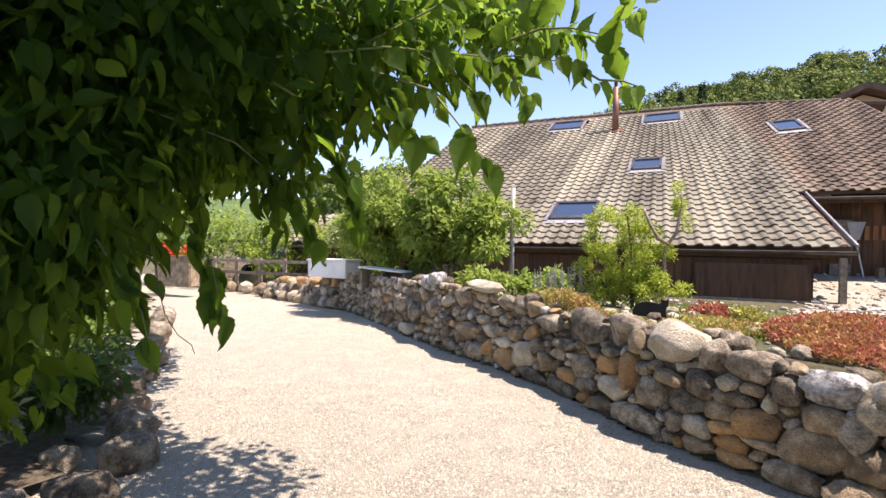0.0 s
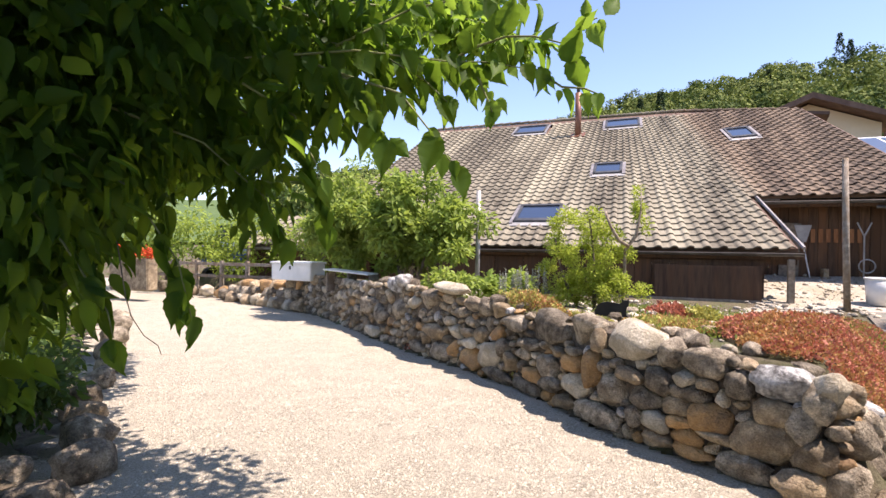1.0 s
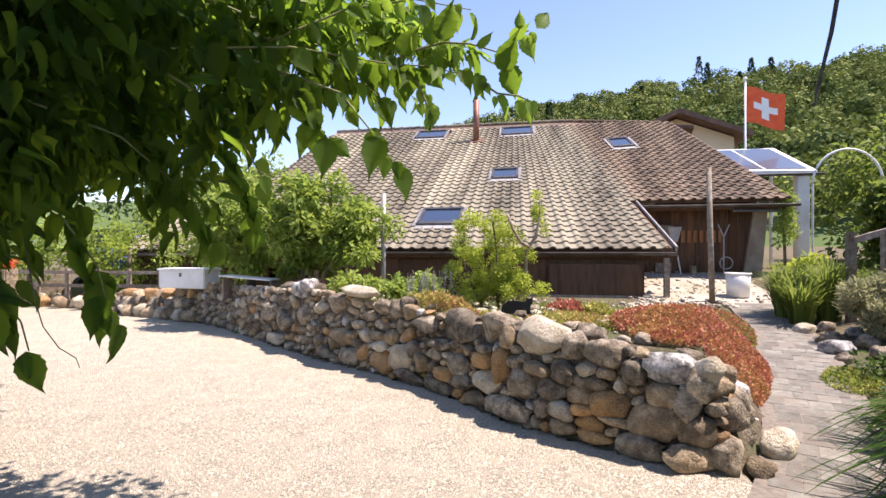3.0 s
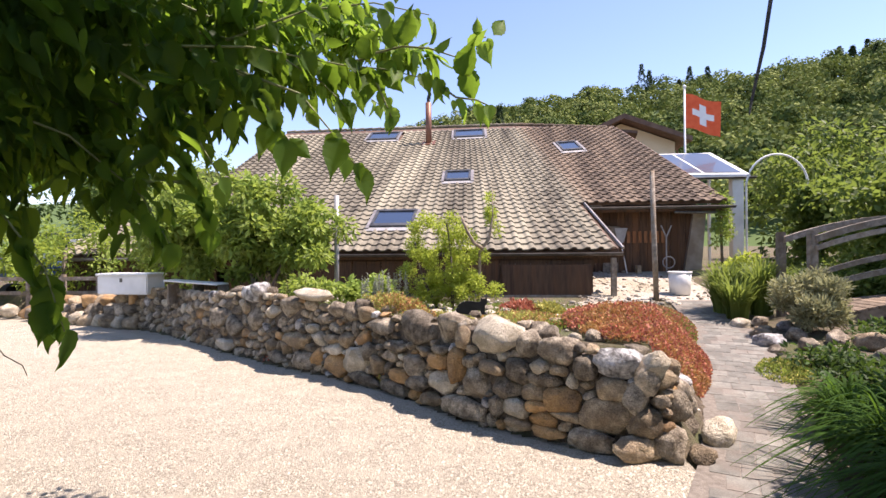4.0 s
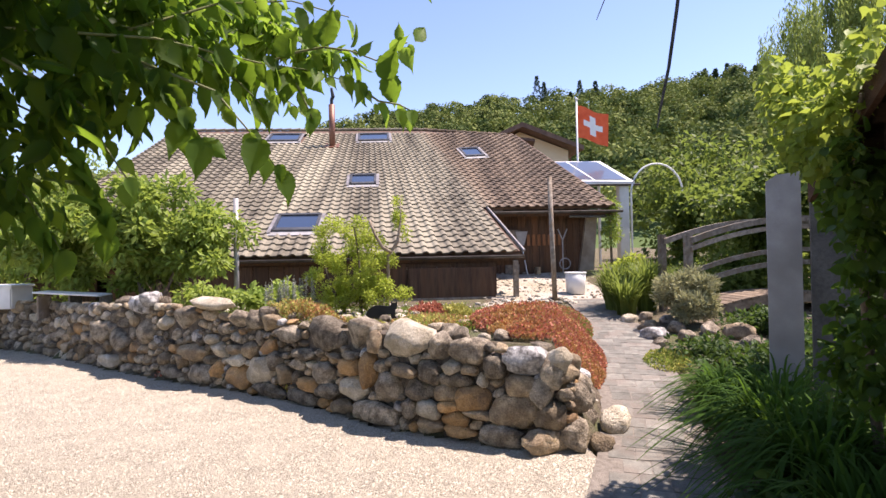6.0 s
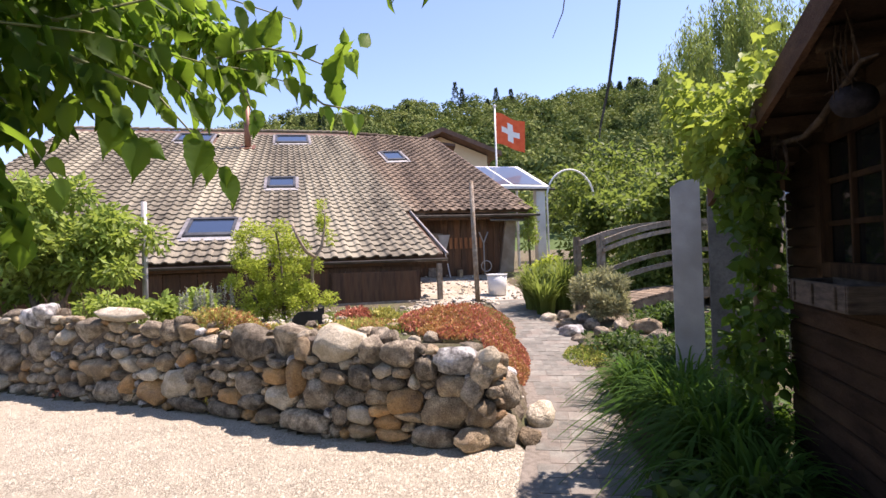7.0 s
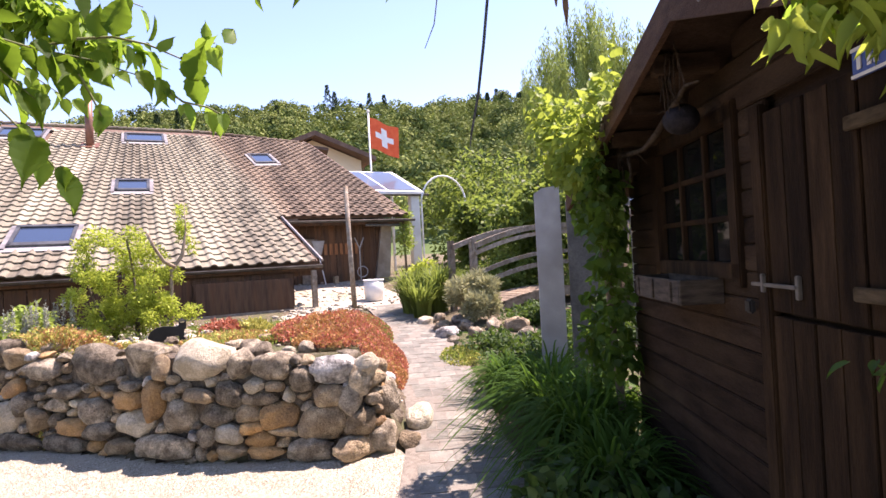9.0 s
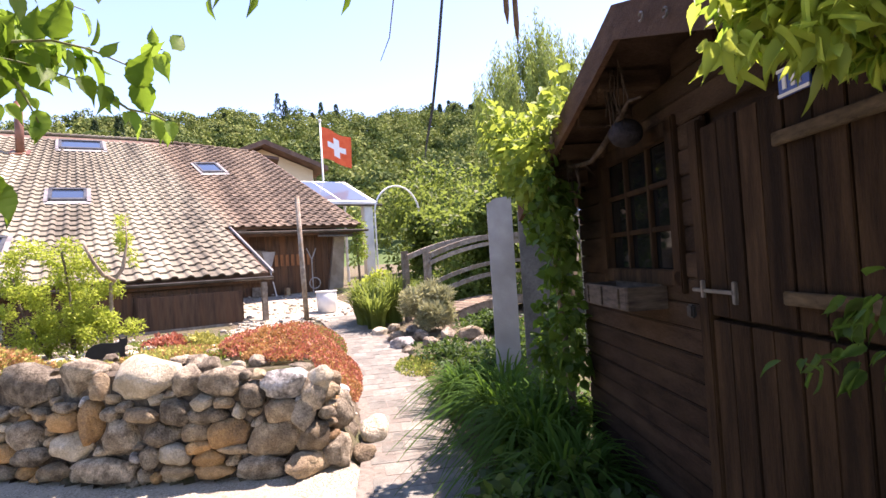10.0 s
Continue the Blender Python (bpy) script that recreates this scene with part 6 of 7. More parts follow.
# vine climbing the shed corner
climb = thing("climbing_vine", (3.55, 4.4, 0), "grape vine climbing the shed corner, sunlit at the top", "vine")
part("stem", tubed([S3(3.98, 1.15, 0.0), S3(4.0, 1.1, 0.8), S3(3.92, 1.05, 1.5), S3(3.7, 0.95, 2.0), S3(3.2, 0.88, 2.3)], [0.03, 0.028, 0.025, 0.02, 0.01], 8), M["bark"], climb, smooth=True)
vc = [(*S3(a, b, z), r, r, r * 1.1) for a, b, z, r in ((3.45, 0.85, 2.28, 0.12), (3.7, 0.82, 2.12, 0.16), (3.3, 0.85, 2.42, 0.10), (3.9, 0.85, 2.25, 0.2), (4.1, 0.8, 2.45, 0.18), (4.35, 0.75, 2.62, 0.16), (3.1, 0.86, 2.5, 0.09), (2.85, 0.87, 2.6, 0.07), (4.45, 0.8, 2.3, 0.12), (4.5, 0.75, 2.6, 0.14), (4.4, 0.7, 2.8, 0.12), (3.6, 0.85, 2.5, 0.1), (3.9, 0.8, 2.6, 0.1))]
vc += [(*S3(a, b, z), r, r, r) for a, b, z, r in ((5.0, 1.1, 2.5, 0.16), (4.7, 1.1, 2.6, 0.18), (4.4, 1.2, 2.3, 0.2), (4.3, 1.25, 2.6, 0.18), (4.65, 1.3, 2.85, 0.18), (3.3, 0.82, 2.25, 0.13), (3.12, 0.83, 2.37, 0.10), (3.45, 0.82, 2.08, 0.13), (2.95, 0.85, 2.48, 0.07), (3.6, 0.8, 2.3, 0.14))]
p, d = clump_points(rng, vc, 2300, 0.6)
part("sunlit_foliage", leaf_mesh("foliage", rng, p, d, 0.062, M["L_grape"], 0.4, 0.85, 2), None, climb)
# the lower leaves take the darker copy, whose colour imitates shade
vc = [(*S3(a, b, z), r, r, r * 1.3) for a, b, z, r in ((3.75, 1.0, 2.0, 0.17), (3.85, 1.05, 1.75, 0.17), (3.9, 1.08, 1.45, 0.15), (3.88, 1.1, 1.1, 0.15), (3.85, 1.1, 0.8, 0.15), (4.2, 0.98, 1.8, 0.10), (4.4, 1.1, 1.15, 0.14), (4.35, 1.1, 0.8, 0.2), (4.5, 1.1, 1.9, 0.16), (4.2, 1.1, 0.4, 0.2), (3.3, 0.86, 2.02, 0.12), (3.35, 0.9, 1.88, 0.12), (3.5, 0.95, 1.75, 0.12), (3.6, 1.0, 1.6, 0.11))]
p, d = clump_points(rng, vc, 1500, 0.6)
part("shaded_foliage", leaf_mesh("foliage", rng, p, d, 0.075, M["L_shade_tint"], 0.45, 0.85, 2), None, climb)

vc = [(4.2, 4.2, 2.7, 0.3, 0.35, 0.22), (4.55, 4.7, 2.85, 0.35, 0.35, 0.22), (4.75, 5.3, 2.85, 0.4, 0.4, 0.2), (4.35, 4.55, 2.8, 0.35, 0.35, 0.2), (3.95, 3.95, 2.75, 0.3, 0.35, 0.15), (3.45, 3.6, 2.62, 0.3, 0.3, 0.12), (3.3, 3.9, 2.58, 0.25, 0.25, 0.1), (5.3, 5.6, 2.85, 0.4, 0.4, 0.2)]
p, d = clump_points(rng, vc, 4600, 0.6)
part("overhead_foliage", leaf_mesh("foliage", rng, p, d, 0.072, M["L_grape"], 0.4, 0.85, True), None, climb)
part("stem", tubed([S3(4.4, 1.1, 0.0), S3(4.6, 1.4, 1.5), (4.2, 4.2, 2.6), (4.8, 5.4, 2.8), (5.2, 6.0, 2.85)], [0.03, 0.028, 0.022, 0.015, 0.008], 8), M["bark"], climb, smooth=True)

# ---- trumpet vine hanging over the court, close to the eye ----
vine = thing("trumpet_vine", (-1.6, 0.9, 0), "dark overhanging trumpet vine with long leafy shoots", "vine")
SHOOTS = [
    [(-1.05, 1.30, 2.12), (-0.67, 1.50, 2.17), (-0.42, 1.60, 2.14), (-0.30, 1.62, 2.13), (-0.15, 1.63, 2.09)],
    [(-0.41, 1.60, 2.14), (-0.33, 1.62, 2.18), (-0.25, 1.63, 2.20), (-0.17, 1.63, 2.19), (-0.09, 1.63, 2.16), (-0.05, 1.63, 2.10)],
    [(-0.09, 1.63, 2.16), (-0.03, 1.64, 2.21), (0.00, 1.64, 2.22)],
    [(-0.17, 1.63, 2.10), (-0.09, 1.63, 2.04), (-0.03, 1.63, 2.03), (0.01, 1.63, 2.01)],
    [(-0.75, 1.52, 2.2), (-0.55, 1.62, 2.32), (-0.35, 1.68, 2.36), (-0.18, 1.72, 2.33)],
    [(-0.69, 1.45, 2.09), (-0.52, 1.50, 2.03), (-0.43, 1.50, 1.92), (-0.38, 1.50, 1.85), (-0.36, 1.50, 1.82)],
    [(-0.33, 1.60, 2.10), (-0.30, 1.60, 2.03), (-0.28, 1.60, 1.98)],
    [(-0.95, 1.35, 2.06), (-0.79, 1.38, 1.96), (-0.74, 1.38, 1.86), (-0.69, 1.38, 1.78)],
    [(-1.1, 1.7, 2.45), (-0.85, 1.95, 2.38), (-0.6, 2.05, 2.28), (-0.42, 2.1, 2.15)],
    [(-0.9, 1.6, 2.4), (-0.6, 1.85, 2.42), (-0.4, 1.95, 2.38), (-0.22, 2.0, 2.28)],
    [(-0.80, 1.42, 2.14), (-0.66, 1.46, 2.07), (-0.60, 1.48, 1.98), (-0.56, 1.49, 1.90)],
    [(-0.9, 1.5, 2.24), (-0.66, 1.58, 2.20), (-0.50, 1.62, 2.10), (-0.42, 1.64, 2.02)],
    [(-1.3, 1.1, 2.0), (-1.1, 1.35, 1.9), (-1.0, 1.5, 1.75), (-0.93, 1.55, 1.58)],
    [(-1.3, 0.95, 1.9), (-1.15, 1.15, 1.75), (-1.05, 1.22, 1.55), (-1.0, 1.22, 1.40)],
    [(-1.25, 0.85, 1.8), (-1.1, 0.95, 1.6), (-1.02, 1.0, 1.44), (-1.0, 1.0, 1.38)],
    [(-1.2, 1.3, 2.1), (-1.05, 1.6, 2.0), (-0.98, 1.75, 1.85), (-0.95, 1.8, 1.68)],
]
lp, ld = {False: [], True: []}, {False: [], True: []}
for k, pts in enumerate(SHOOTS):
    # even steps along the shoot, a pair of leaves at each
    fine_pts, line = [], [Vector(q) for q in pts]
    for a, b in zip(line, line[1:]):
        n = max(1, round((b - a).length / 0.045))
        fine_pts += [a.lerp(b, t / n) for t in range(n)]
    fine_pts.append(line[-1])
    part("shoot", tubed(fine_pts, [0.0045 * (1 - 0.7 * i / len(fine_pts)) for i in range(len(fine_pts))], 6), M["twig"], vine, smooth=True)
    for i, q in enumerate(fine_pts[1:], 1):
        along = (fine_pts[min(i + 1, len(fine_pts) - 1)] - fine_pts[i - 1]).normalized()
        for sgn in (-1, 1):
            side = along.cross(Vector((0, 0, 1))) * sgn
            if k not in (2, 3) and rng.random() < 0.20:
                continue
            o = q + side * 0.012 + Vector(rng.normal(size=3) * 0.008)
            lift = 1.9 if k in (1, 2) and sgn > 0 else 0.0
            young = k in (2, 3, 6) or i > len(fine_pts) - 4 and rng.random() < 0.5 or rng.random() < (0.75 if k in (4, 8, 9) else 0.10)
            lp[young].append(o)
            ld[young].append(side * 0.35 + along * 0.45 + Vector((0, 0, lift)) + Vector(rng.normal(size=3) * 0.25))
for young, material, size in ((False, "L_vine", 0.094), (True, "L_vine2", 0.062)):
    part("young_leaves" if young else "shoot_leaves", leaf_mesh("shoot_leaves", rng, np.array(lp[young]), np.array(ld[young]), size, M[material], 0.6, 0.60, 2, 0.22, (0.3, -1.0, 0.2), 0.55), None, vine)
mass = [(-1.30, 0.95, 2.10, 0.30, 0.30, 0.30), (-1.20, 1.20, 2.20, 0.28, 0.28, 0.22), (-1.05, 1.45, 2.28, 0.28, 0.24, 0.16), (-0.75, 1.62, 2.32, 0.22, 0.18, 0.11), (-1.25, 0.92, 1.72, 0.24, 0.24, 0.26),
        (-1.28, 1.22, 1.86, 0.24, 0.24, 0.24), (-1.22, 1.52, 1.95, 0.20, 0.2, 0.22), (-1.25, 0.86, 1.54, 0.16, 0.17, 0.16), (-1.28, 1.06, 1.55, 0.16, 0.16, 0.2),
        (-0.92, 1.60, 2.08, 0.18, 0.16, 0.13), (-0.62, 1.74, 2.20, 0.16, 0.14, 0.10), (-1.05, 1.52, 1.80, 0.14, 0.14, 0.18), (-1.6, 0.9, 1.9, 0.4, 0.5, 0.5), (-1.6, 0.8, 1.4, 0.35, 0.4, 0.4)]
mass += [(-2.16, 1.35, 2.39, 0.4, 0.35, 0.3), (-2.02, 1.56, 2.45, 0.35, 0.35, 0.25), (-1.82, 1.81, 2.5, 0.35, 0.3, 0.25), (-1.57, 2.05, 2.58, 0.35, 0.3, 0.22), (-1.26, 2.27, 2.66, 0.32, 0.28, 0.18),
         (-2.22, 1.38, 2.05, 0.35, 0.35, 0.3), (-2.09, 1.6, 2.1, 0.3, 0.3, 0.28), (-1.89, 1.86, 2.15, 0.28, 0.26, 0.26), (-1.63, 2.12, 2.25, 0.24, 0.22, 0.2), (-2.26, 1.4, 1.7, 0.32, 0.32, 0.3), (-2.13, 1.63, 1.72, 0.26, 0.26, 0.25), (-2.25, 1.39, 1.42, 0.26, 0.26, 0.22)]
mass += [(-0.80, 1.40, 2.0, 0.12, 0.10, 0.09), (-0.86, 1.38, 1.90, 0.12, 0.10, 0.10), (-0.72, 1.45, 2.02, 0.10, 0.09, 0.07)]
mass += [(-0.80, 1.75, 2.26, 0.13, 0.12, 0.10), (-0.74, 1.75, 2.10, 0.14, 0.12, 0.08), (-0.60, 1.72, 2.22, 0.12, 0.10, 0.07), (-0.85, 1.6, 2.05, 0.12, 0.12, 0.10)]
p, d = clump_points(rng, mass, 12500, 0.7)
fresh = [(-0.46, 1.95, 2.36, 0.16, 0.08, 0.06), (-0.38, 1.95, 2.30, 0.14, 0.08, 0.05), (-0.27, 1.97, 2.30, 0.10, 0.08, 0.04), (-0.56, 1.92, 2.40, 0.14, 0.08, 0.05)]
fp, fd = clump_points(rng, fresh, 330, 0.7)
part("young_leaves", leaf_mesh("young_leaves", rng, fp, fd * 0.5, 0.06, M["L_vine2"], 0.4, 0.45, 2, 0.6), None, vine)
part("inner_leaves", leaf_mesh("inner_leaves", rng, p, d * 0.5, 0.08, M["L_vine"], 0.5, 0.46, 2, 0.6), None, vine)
# the crown overhead and behind, mostly unseen, put there to shade the rest
top = [(-1.3, 0.8, 2.75, 0.8, 0.8, 0.3), (-0.9, 1.2, 2.72, 0.6, 0.5, 0.18), (-1.9, 1.0, 2.3, 0.5, 0.8, 0.6), (-1.0, 0.2, 2.85, 0.7, 0.6, 0.25), (-0.3, 0.9, 2.9, 0.5, 0.6, 0.14), (-1.6, 1.8, 3.05, 0.7, 0.6, 0.25), (-0.6, 1.3, 2.95, 0.6, 0.45, 0.12), (-2.4, 1.6, 2.7, 0.5, 0.6, 0.4), (-1.1, 2.85, 2.88, 0.5, 0.4, 0.12), (-1.6, 2.65, 2.8, 0.5, 0.4, 0.16), (-2.1, 2.9, 2.8, 0.5, 0.4, 0.2), (-0.85, 3.1, 3.02, 0.3, 0.3, 0.08)]
top += [(-0.75, 1.0, 2.8, 0.6, 0.75, 0.1), (-0.35, 0.8, 2.85, 0.6, 0.6, 0.1), (-0.3, 0.7, 2.95, 0.6, 0.6, 0.1)]
top += [(-1.9, 3.1, 2.98, 0.5, 0.4, 0.1), (-2.5, 3.3, 3.0, 0.5, 0.35, 0.1), (-1.5, 3.0, 3.05, 0.4, 0.4, 0.1), (-2.3, 2.7, 2.9, 0.5, 0.35, 0.12), (-1.25, 3.35, 3.1, 0.35, 0.3, 0.08)]
# unseen leaf clumps added left of and behind the eye to block skylight
top += [(-1.7, 0.0, 1.5, 0.45, 0.5, 0.7), (-1.3, -0.3, 2.25, 0.5, 0.4, 0.4), (-1.5, 0.3, 0.8, 0.4, 0.5, 0.4)]
top += [(-1.6, -0.3, 2.6, 0.8, 0.8, 0.3), (-2.3, 0.2, 2.2, 0.5, 0.8, 0.6), (-0.9, -0.8, 2.75, 0.8, 0.6, 0.2), (-2.2, -0.8, 1.8, 0.5, 0.6, 0.8)]
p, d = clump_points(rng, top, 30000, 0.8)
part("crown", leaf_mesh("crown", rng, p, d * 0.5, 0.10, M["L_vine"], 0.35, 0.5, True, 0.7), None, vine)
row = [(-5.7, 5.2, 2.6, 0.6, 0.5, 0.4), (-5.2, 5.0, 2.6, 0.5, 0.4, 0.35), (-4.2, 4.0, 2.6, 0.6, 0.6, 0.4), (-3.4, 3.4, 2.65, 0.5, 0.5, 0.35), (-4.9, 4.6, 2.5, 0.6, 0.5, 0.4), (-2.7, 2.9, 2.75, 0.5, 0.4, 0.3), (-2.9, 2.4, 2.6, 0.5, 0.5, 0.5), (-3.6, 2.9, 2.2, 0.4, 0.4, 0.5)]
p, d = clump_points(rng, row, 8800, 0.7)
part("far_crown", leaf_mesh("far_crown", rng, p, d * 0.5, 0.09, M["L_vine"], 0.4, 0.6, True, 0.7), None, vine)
part("trellis_beam", tubed([(-1.5, 1.2, 2.62), (-4.9, 4.7, 2.62)], 0.03, 8), M["wood_grey"], vine)
part("trunk", tubed([(-1.75, 0.55, 0.0), (-1.7, 0.6, 1.0), (-1.6, 0.75, 1.9), (-1.4, 0.9, 2.5)], [0.05, 0.045, 0.04, 0.025], 8), M["bark"], vine, smooth=True)
# thin dangling runner
part("runner", tubed([(-1.13, 1.10, 1.62), (-1.121, 1.109, 1.527), (-1.113, 1.113, 1.468), (-1.100, 1.120, 1.410), (-1.076, 1.139, 1.358), (-1.052, 1.161, 1.331), (-1.044, 1.164, 1.307)], [0.0016, 0.0016, 0.0015, 0.0014, 0.0013, 0.0012, 0.0008], 5), M["bark"], vine, "thin bare dangling runner", smooth=True)

# sunlit vine over the shed door
vine2 = thing("door_vine", (1.25, 0.1, 0), "bright green vine leaves hanging before the shed door", "vine")
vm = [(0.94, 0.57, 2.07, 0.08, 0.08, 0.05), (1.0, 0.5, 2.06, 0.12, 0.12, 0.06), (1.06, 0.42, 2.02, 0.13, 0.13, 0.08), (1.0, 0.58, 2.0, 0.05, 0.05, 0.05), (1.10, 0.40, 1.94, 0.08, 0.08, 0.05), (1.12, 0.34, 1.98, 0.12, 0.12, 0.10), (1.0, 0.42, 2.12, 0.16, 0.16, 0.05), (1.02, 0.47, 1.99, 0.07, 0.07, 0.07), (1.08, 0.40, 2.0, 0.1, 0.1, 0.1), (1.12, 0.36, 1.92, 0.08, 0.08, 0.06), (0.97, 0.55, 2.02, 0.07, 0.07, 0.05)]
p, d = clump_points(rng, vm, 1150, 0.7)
# sunlight is put into these brighter leaf colours
for sort, pick in (("L_sun_tint", slice(0, 640)), ("L_vine2", slice(640, 1150))):
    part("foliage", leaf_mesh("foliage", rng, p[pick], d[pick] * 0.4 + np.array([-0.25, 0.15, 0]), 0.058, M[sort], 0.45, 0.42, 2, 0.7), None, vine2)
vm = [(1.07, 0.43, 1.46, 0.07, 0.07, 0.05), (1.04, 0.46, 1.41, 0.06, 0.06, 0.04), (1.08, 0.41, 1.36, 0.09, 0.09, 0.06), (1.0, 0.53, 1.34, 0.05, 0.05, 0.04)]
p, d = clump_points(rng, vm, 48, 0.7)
# the low leaves are darkened in colour to look shaded
part("foliage", leaf_mesh("foliage", rng, p, d * 0.4 + np.array([-0.25, 0.15, 0]), 0.052, M["L_shade_tint"], 0.35, 0.45, 2, 0.5), None, vine2)
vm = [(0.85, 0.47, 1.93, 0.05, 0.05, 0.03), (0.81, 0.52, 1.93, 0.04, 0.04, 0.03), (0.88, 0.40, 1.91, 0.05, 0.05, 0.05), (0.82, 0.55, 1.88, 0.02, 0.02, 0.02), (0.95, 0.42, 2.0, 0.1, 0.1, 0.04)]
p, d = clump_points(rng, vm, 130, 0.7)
part("foliage", leaf_mesh("foliage", rng, p, d * 0.4 + np.array([-0.25, 0.15, 0]), 0.07, M["L_sun_tint"], 0.45, 0.40, 2, 0.6), None, vine2)
part("stem", tubed([(1.25, 0.1, 0.0), (1.22, 0.15, 1.2), (1.15, 0.3, 1.9), (0.95, 0.56, 2.02)], [0.02, 0.018, 0.015, 0.006], 7), M["bark"], vine2, smooth=True)

# cord and pods that hang from above
single("rope", tubed([(0.486, 0.902, 2.844), (0.478, 0.926, 2.138), (0.472, 0.951, 2.014), (0.467, 0.976, 1.914), (0.459, 1.001, 1.834), (0.455, 1.001, 1.809)], [0.003, 0.003, 0.0032, 0.003, 0.0022, 0.001], 6), M["rope"], "dark twisted rope hanging down from the vine", "rope")

# ---- wooded hill ----
def skin_mesh(name, rng, pts, out, size, material):
    """Small leafy plates that lie on the skin of a crown and face outwards."""
    n = len(pts)
    nor = unit(out + rng.normal(size=(n, 3)) * 0.38)
    a = unit(np.cross(nor, rng.normal(size=(n, 3))))
    b = np.cross(nor, a)
    s = (size * (0.5 + 0.9 * rng.random(n)))[:, None]
    v = np.stack([pts - s * a * 0.6, pts - s * (0.1 * a + 0.45 * b), pts + s * (0.6 * a - 0.1 * b), pts + s * (0.1 * a + 0.45 * b)], 1)
    f = np.array([[0, 1, 2], [0, 2, 3]])
    return mesh_np(name, v.reshape(-1, 3), (f[None] + (np.arange(n) * 4)[:, None, None]).reshape(-1, 3), material)


AZ = np.radians([-75, -40, -25, -15, -7.5, 0, 9, 19, 27, 33, 45, 60, 85])
EL = np.radians([5, 6.5, 8.5, 11.2, 13.9, 15.5, 16.3, 16.3, 16.3, 16.6, 16, 14, 10])


def hill_z(a, r):
    """The height of the wooded hill at a bearing and a distance."""
    top = np.interp(a, AZ, np.tan(EL)) * 190
    t = np.clip((r - 55) / 135, 0, 1.25)
    return 1.5 + (top - 7) * np.where(t < 1, t ** 1.15, 1 - (t - 1) * 0.5)


aa, rr = np.meshgrid(np.radians(np.arange(-78, 86, 2.0)), np.linspace(55, 225, 26))
v = np.stack([rr * np.sin(aa), rr * np.cos(aa), hill_z(aa, rr)], -1).reshape(-1, 3)
na = aa.shape[1]
q = (np.arange(25)[:, None] * na + np.arange(na - 1)[None]).ravel()
single("hillside", mesh_np("hillside", v, np.stack([q, q + 1, q + na + 1, q + na], 1), M["meadow"], True), None, "green hillside under the wood", "hill", kind="structure")
rh = np.random.default_rng(77)
tp, td, cp_, cd = {}, {}, [], []
for k in range(1900):
    a = math.radians(rh.uniform(-40, 62))
    r = 62 + 132 * rh.random() ** 0.8
    z = float(hill_z(a, r))
    h = rh.uniform(5.0, 9.5) * (0.75 + 0.25 * r / 190)
    w = h * rh.uniform(0.38, 0.55)
    x, y = r * math.sin(a), r * math.cos(a)
    conifer = rh.random() < ((0.17 if 0.20 < a < 0.62 else 0.03) if r > 176 else 0.006)
    if conifer:
        h *= rh.uniform(1.0, 1.5)
        m = 700
        t = rh.random(m) ** 0.8
        b = rh.uniform(0, 6.2832, m)
        rad = 0.25 * h * (1 - t) * (0.75 + 0.25 * np.sin(t * 40)) * (0.5 + 0.5 * rh.random(m))
        cp_.append(np.stack([x + rad * np.cos(b), y + rad * np.sin(b), z + h * (0.1 + 0.95 * t)], 1))
        cd.append(np.stack([np.cos(b), np.sin(b), np.full(m, -0.2)], 1))
    else:
        # a domed crown of billows, leafy on their upper skins
        lumps = [(x, y, z + h * 0.55, w * 0.72, w * 0.72, h * 0.36)]
        for i in range(8):
            b, q = 2.4 * i + rh.random(), 0.25 + 0.75 * (i / 8) ** 0.6
            lumps.append((x + w * 0.72 * q * math.cos(b), y + w * 0.72 * q * math.sin(b), z + h * (0.88 - 0.42 * q * q) + rh.normal() * 0.25, w * 0.36, w * 0.36, w * 0.30))
        p, d = clump_points(rh, lumps, 290, 0.12)
        sort = ("L_forest", "L_forest_pale", "L_forest_dark")[int(rh.choice(3, p=[0.45, 0.3, 0.25]))]
        tp.setdefault(sort, []).append(p)
        td.setdefault(sort, []).append(d)
for sort, tint in (("L_forest", "mid-green"), ("L_forest_pale", "pale green"), ("L_forest_dark", "dark green")):
    p, d = np.concatenate(tp[sort]), np.concatenate(td[sort])
    up_skin = d[:, 2] > -0.35
    single("forest", skin_mesh("forest", rh, p[up_skin], d[up_skin], 0.62, M[sort]), None, "dense %s broadleaf trees on the hillside" % tint, "forest", kind="stuff")
single("conifers", leaf_mesh("conifers", rh, np.concatenate(cp_), np.concatenate(cd), 0.7, M["L_conifer"], 0.25, 0.4, spread=0.3), None, "dark conifers along the crest of the hill", "forest", kind="stuff")

# planted border beyond the boulders, in the vine's shade
def border_z(x, y):
    return 0.05 + 0.10 * np.clip((-0.72 * (x + 3.6) - 0.69 * (y - 2.6)) / 1.5 + 0.2, 0, 1) + 0.0 * y


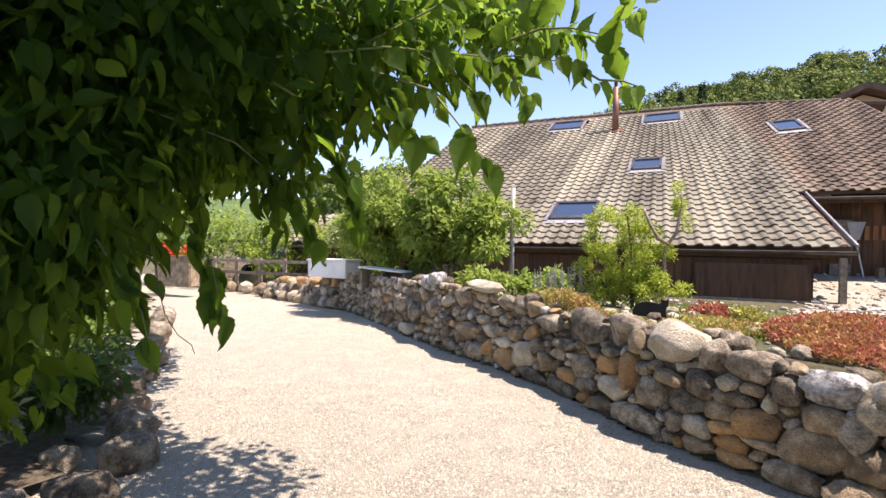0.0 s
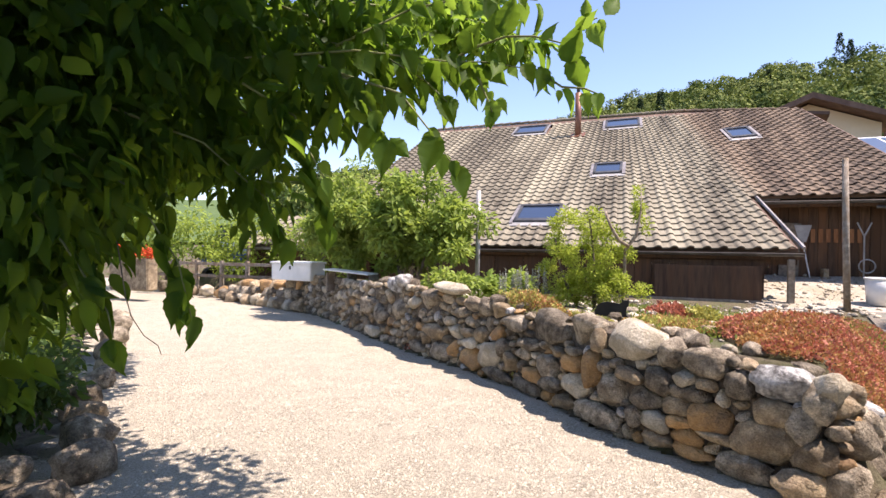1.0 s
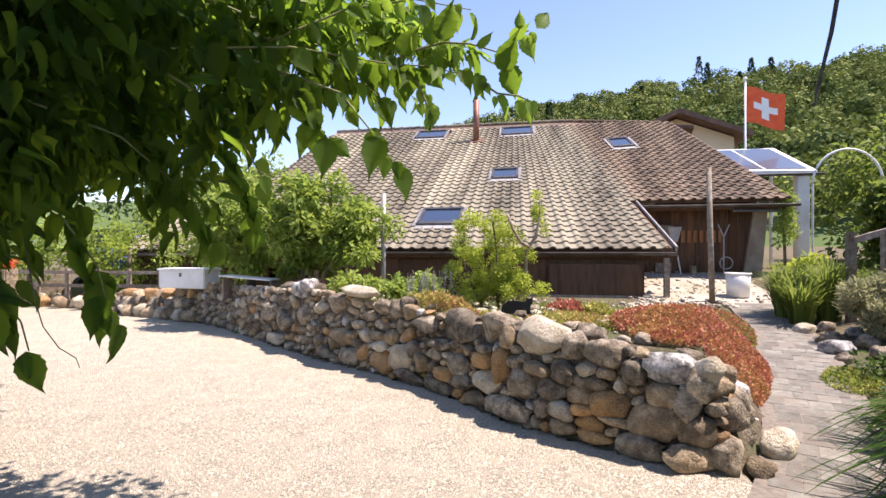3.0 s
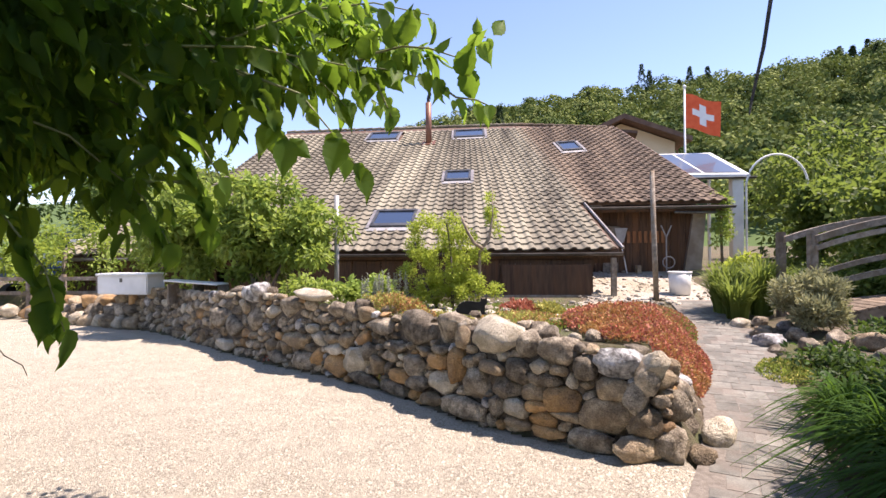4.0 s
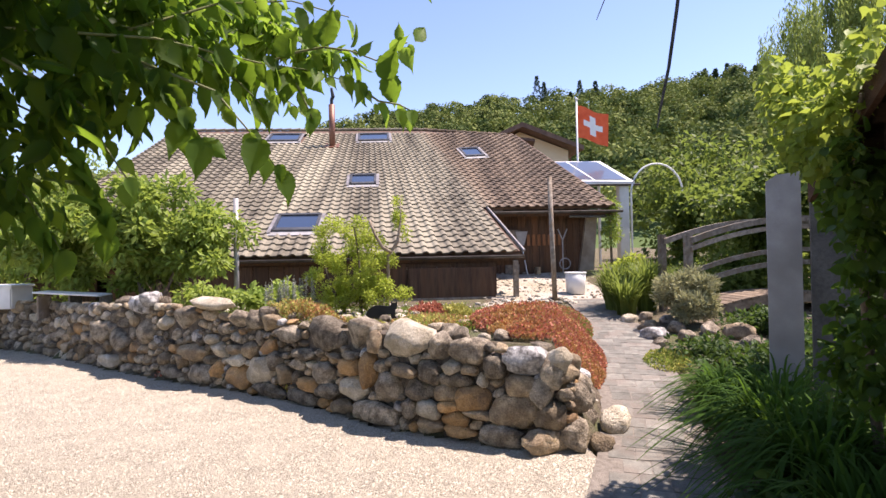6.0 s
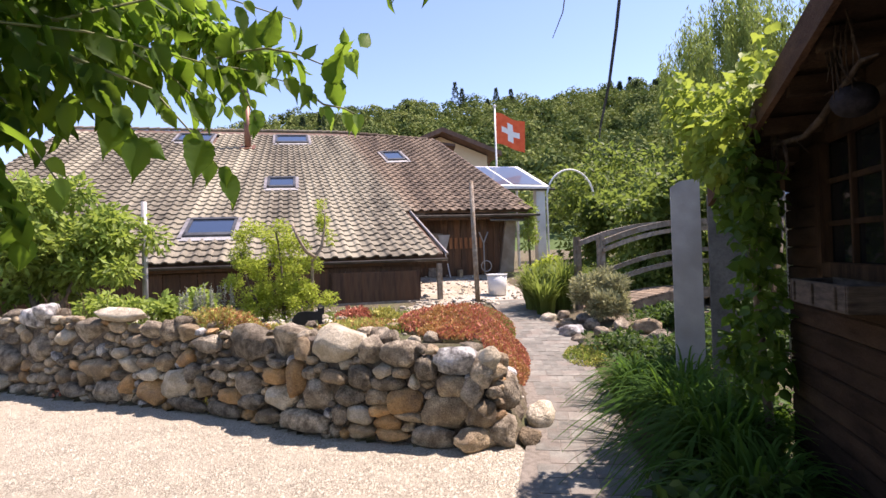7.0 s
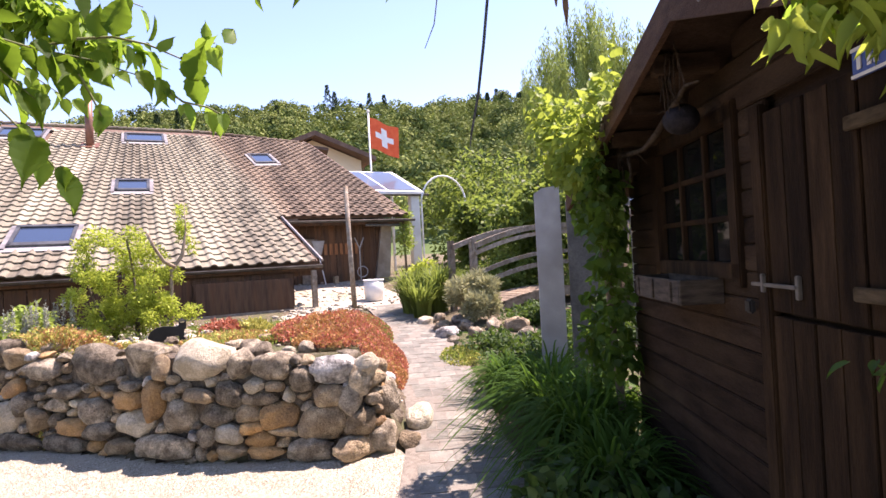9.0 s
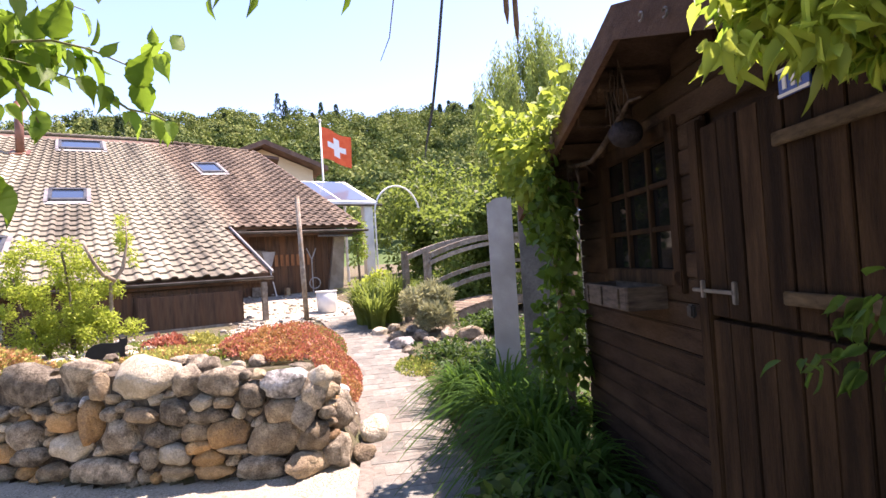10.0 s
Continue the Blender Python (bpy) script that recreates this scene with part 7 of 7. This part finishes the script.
sheet("planted_border", np.arange(-14, -2.4, 0.3), np.arange(-2, 9.5, 0.3), border_z, M["soil"], "dark planted border beside the court", "soil",
      keep=lambda x, y: (y - 2.3) < -0.78 * (x + 3.45) - 0.2)
for k, (x, y, r, mt) in enumerate(((-4.2, 2.5, 0.5, "L_dark"), (-3.9, 1.7, 0.45, "L_sage"), (-5.0, 3.0, 0.6, "L_dark"), (-6.0, 3.7, 0.7, "L_elder"), (-7.5, 4.6, 0.8, "L_dark"), (-9.0, 5.6, 0.9, "L_elder"), (-5.6, 2.2, 0.8, "L_dark"), (-7.6, 3.0, 1.0, "L_dark"))):
    shrub("border_plant", (x, y, 0.1), bunch((x, y, 0.25 + r * 0.4), (r, r * 0.8, r * 0.5), 16, r * 0.4, 300 + k), 1100, 0.09, M[mt], "low leafy plant in the shaded border", "plant", group="border plants", wide=0.5)
# dry pods and leaf tips that hang into view from the vine overhead
for dx, l in ((0.0, 0.10), (-0.02, 0.07)):
    part("pod", tubed([(0.47 + dx, 0.69, 2.78), (0.475 + dx, 0.695, 2.05), (0.48 + dx, 0.70, 2.05 - l * 0.7), (0.485 + dx, 0.705, 2.05 - l)], [0.0012, 0.0045, 0.005, 0.001], 7), M["pod"], vine, "dry brown seed pod", smooth=True)
part("tendril", tubed([(0.30, 0.80, 2.3), (0.30, 0.80, 2.05), (0.29, 0.81, 1.97), (0.275, 0.82, 1.93)], [0.0015, 0.0013, 0.001, 0.0006], 5), M["bark"], vine)
tips = np.array([(0.03, 0.89, 2.06), (0.08, 0.88, 2.06), (0.17, 0.85, 2.07), (0.23, 0.83, 2.06), (-0.13, 0.94, 2.05), (0.03, 0.96, 2.06)])
part("tip_leaves", leaf_mesh("tip_leaves", rng, tips, np.tile([0, 0, -1.0], (6, 1)), 0.05, M["L_vine"], 0.5, 0.4, True, 0.1), None, vine)
# low ivy at the foot of the daylilies
shrub("ivy", (1.9, 2.3, 0), bunch((1.95, 2.35, 0.16), (0.4, 0.6, 0.12), 20, 0.14, 310), 1300, 0.075, M["L_dark"], "dark ivy at the foot of the shed", "ivy", wide=0.9, fine=True)

# loose stones and low tufts in the dry bed between wall and barn
rb = np.random.default_rng(91)
bx, by = rb.uniform(-5.5, 2.6, 1500), rb.uniform(5.0, 12.6, 1500)
ok = (behind_wall(bx, by) > 0.4) & (bx < np.interp(by, PATH_L[:, 1], PATH_L[:, 0]) - 0.1)
bx, by = bx[ok][:620], by[ok][:620]
ico = bmesh.new()
bmesh.ops.create_icosphere(ico, subdivisions=1, radius=1)
iv = np.array([v.co[:] for v in ico.verts])
ifc = np.array([[v.index for v in f.verts] for f in ico.faces])
ico.free()
n = len(bx)
sz = 0.02 + 0.06 * rb.random(n) ** 2
vv = iv[None] * (1 + 0.5 * (rb.random((n, len(iv), 1)) - 0.5)) * sz[:, None, None] * np.array([1, 0.85, 0.6]) + np.stack([bx, by, ground_z(bx, by) + sz * 0.3], 1)[:, None]
single("bed_pebbles", mesh_np("bed_pebbles", vv.reshape(-1, 3), (ifc[None] + (np.arange(n) * len(iv))[:, None, None]).reshape(-1, 3), M["pebble"], True), None, "small pale stones strewn over the dry bed", "pebbles", kind="stuff")
gx, gy = rb.uniform(-5.5, 2.4, 2600), rb.uniform(5.2, 12.4, 2600)
ok = (behind_wall(gx, gy) > 0.4) & (gx < np.interp(gy, PATH_L[:, 1], PATH_L[:, 0]) - 0.15) & (np.sin(2.3 * gx) + np.sin(1.9 * gy + 1) + rb.normal(size=2600) * 0.5 > 0.1)
cl = [(x, y, float(ground_z(x, y)) + 0.03, 0.10, 0.10, 0.06) for x, y in zip(gx[ok], gy[ok])]
p, d = clump_points(rb, cl, 9000, 0.6)
d[:, 2] = np.abs(d[:, 2]) + 0.4
single("bed_tufts", leaf_mesh("bed_tufts", rb, p, d, 0.05, M["L_fern"], -0.2, 0.4), None, "low yellow-green tufts in the dry bed", "plants", kind="stuff")

# rank growth on the garden ground beyond the path
gx, gy = rb.uniform(4.8, 14, 1800), rb.uniform(6.5, 18, 1800)
ok = (gx > np.interp(gy, PATH_R[:, 1], PATH_R[:, 0]) + 0.5) & ~((gy > 11.5) & (gx < 6.6)) & ~((gy < 10.9) & (gx < 8.6))
cl = [(x, y, float(ground_z(x, y)) + 0.10, 0.28, 0.28, 0.16) for x, y in zip(gx[ok], gy[ok])]
p, d = clump_points(rb, cl, 16000, 0.6)
d[:, 2] = np.abs(d[:, 2]) + 0.3
single("rank_growth", leaf_mesh("rank_growth", rb, p, d, 0.12, M["L_hedge"], -0.1, 0.5), None, "rank green growth on the garden ground", "plants", kind="stuff")

# loose stones over the barn yard and its ragged edge
n = 900
yx, yy = rb.uniform(1.9, 6.5, n), 11.9 + 5.2 * rb.random(n) ** 1.4
ok = (yx > np.interp(yy, PATH_R[:, 1], PATH_R[:, 0]) - 0.1) | (yx < np.interp(yy, PATH_L[:, 1], PATH_L[:, 0])) | (yy > 12.7)
ok &= np.hypot(yx - 4.36, yy - 13.5) > 0.42
yx, yy = yx[ok], yy[ok]
n = len(yx)
sz = 0.015 + 0.06 * rb.random(n) ** 3
vv = iv[None] * (1 + 0.5 * (rb.random((n, len(iv), 1)) - 0.5)) * sz[:, None, None] * np.array([1, 0.85, 0.65]) + np.stack([yx, yy, rise(yy) + sz * 0.25], 1)[:, None]
single("yard_stones", mesh_np("yard_stones", vv.reshape(-1, 3), (ifc[None] + (np.arange(n) * len(iv))[:, None, None]).reshape(-1, 3), M["yard_stone"], True), None, "small pale stones strewn over the barn yard", "stones", kind="stuff")
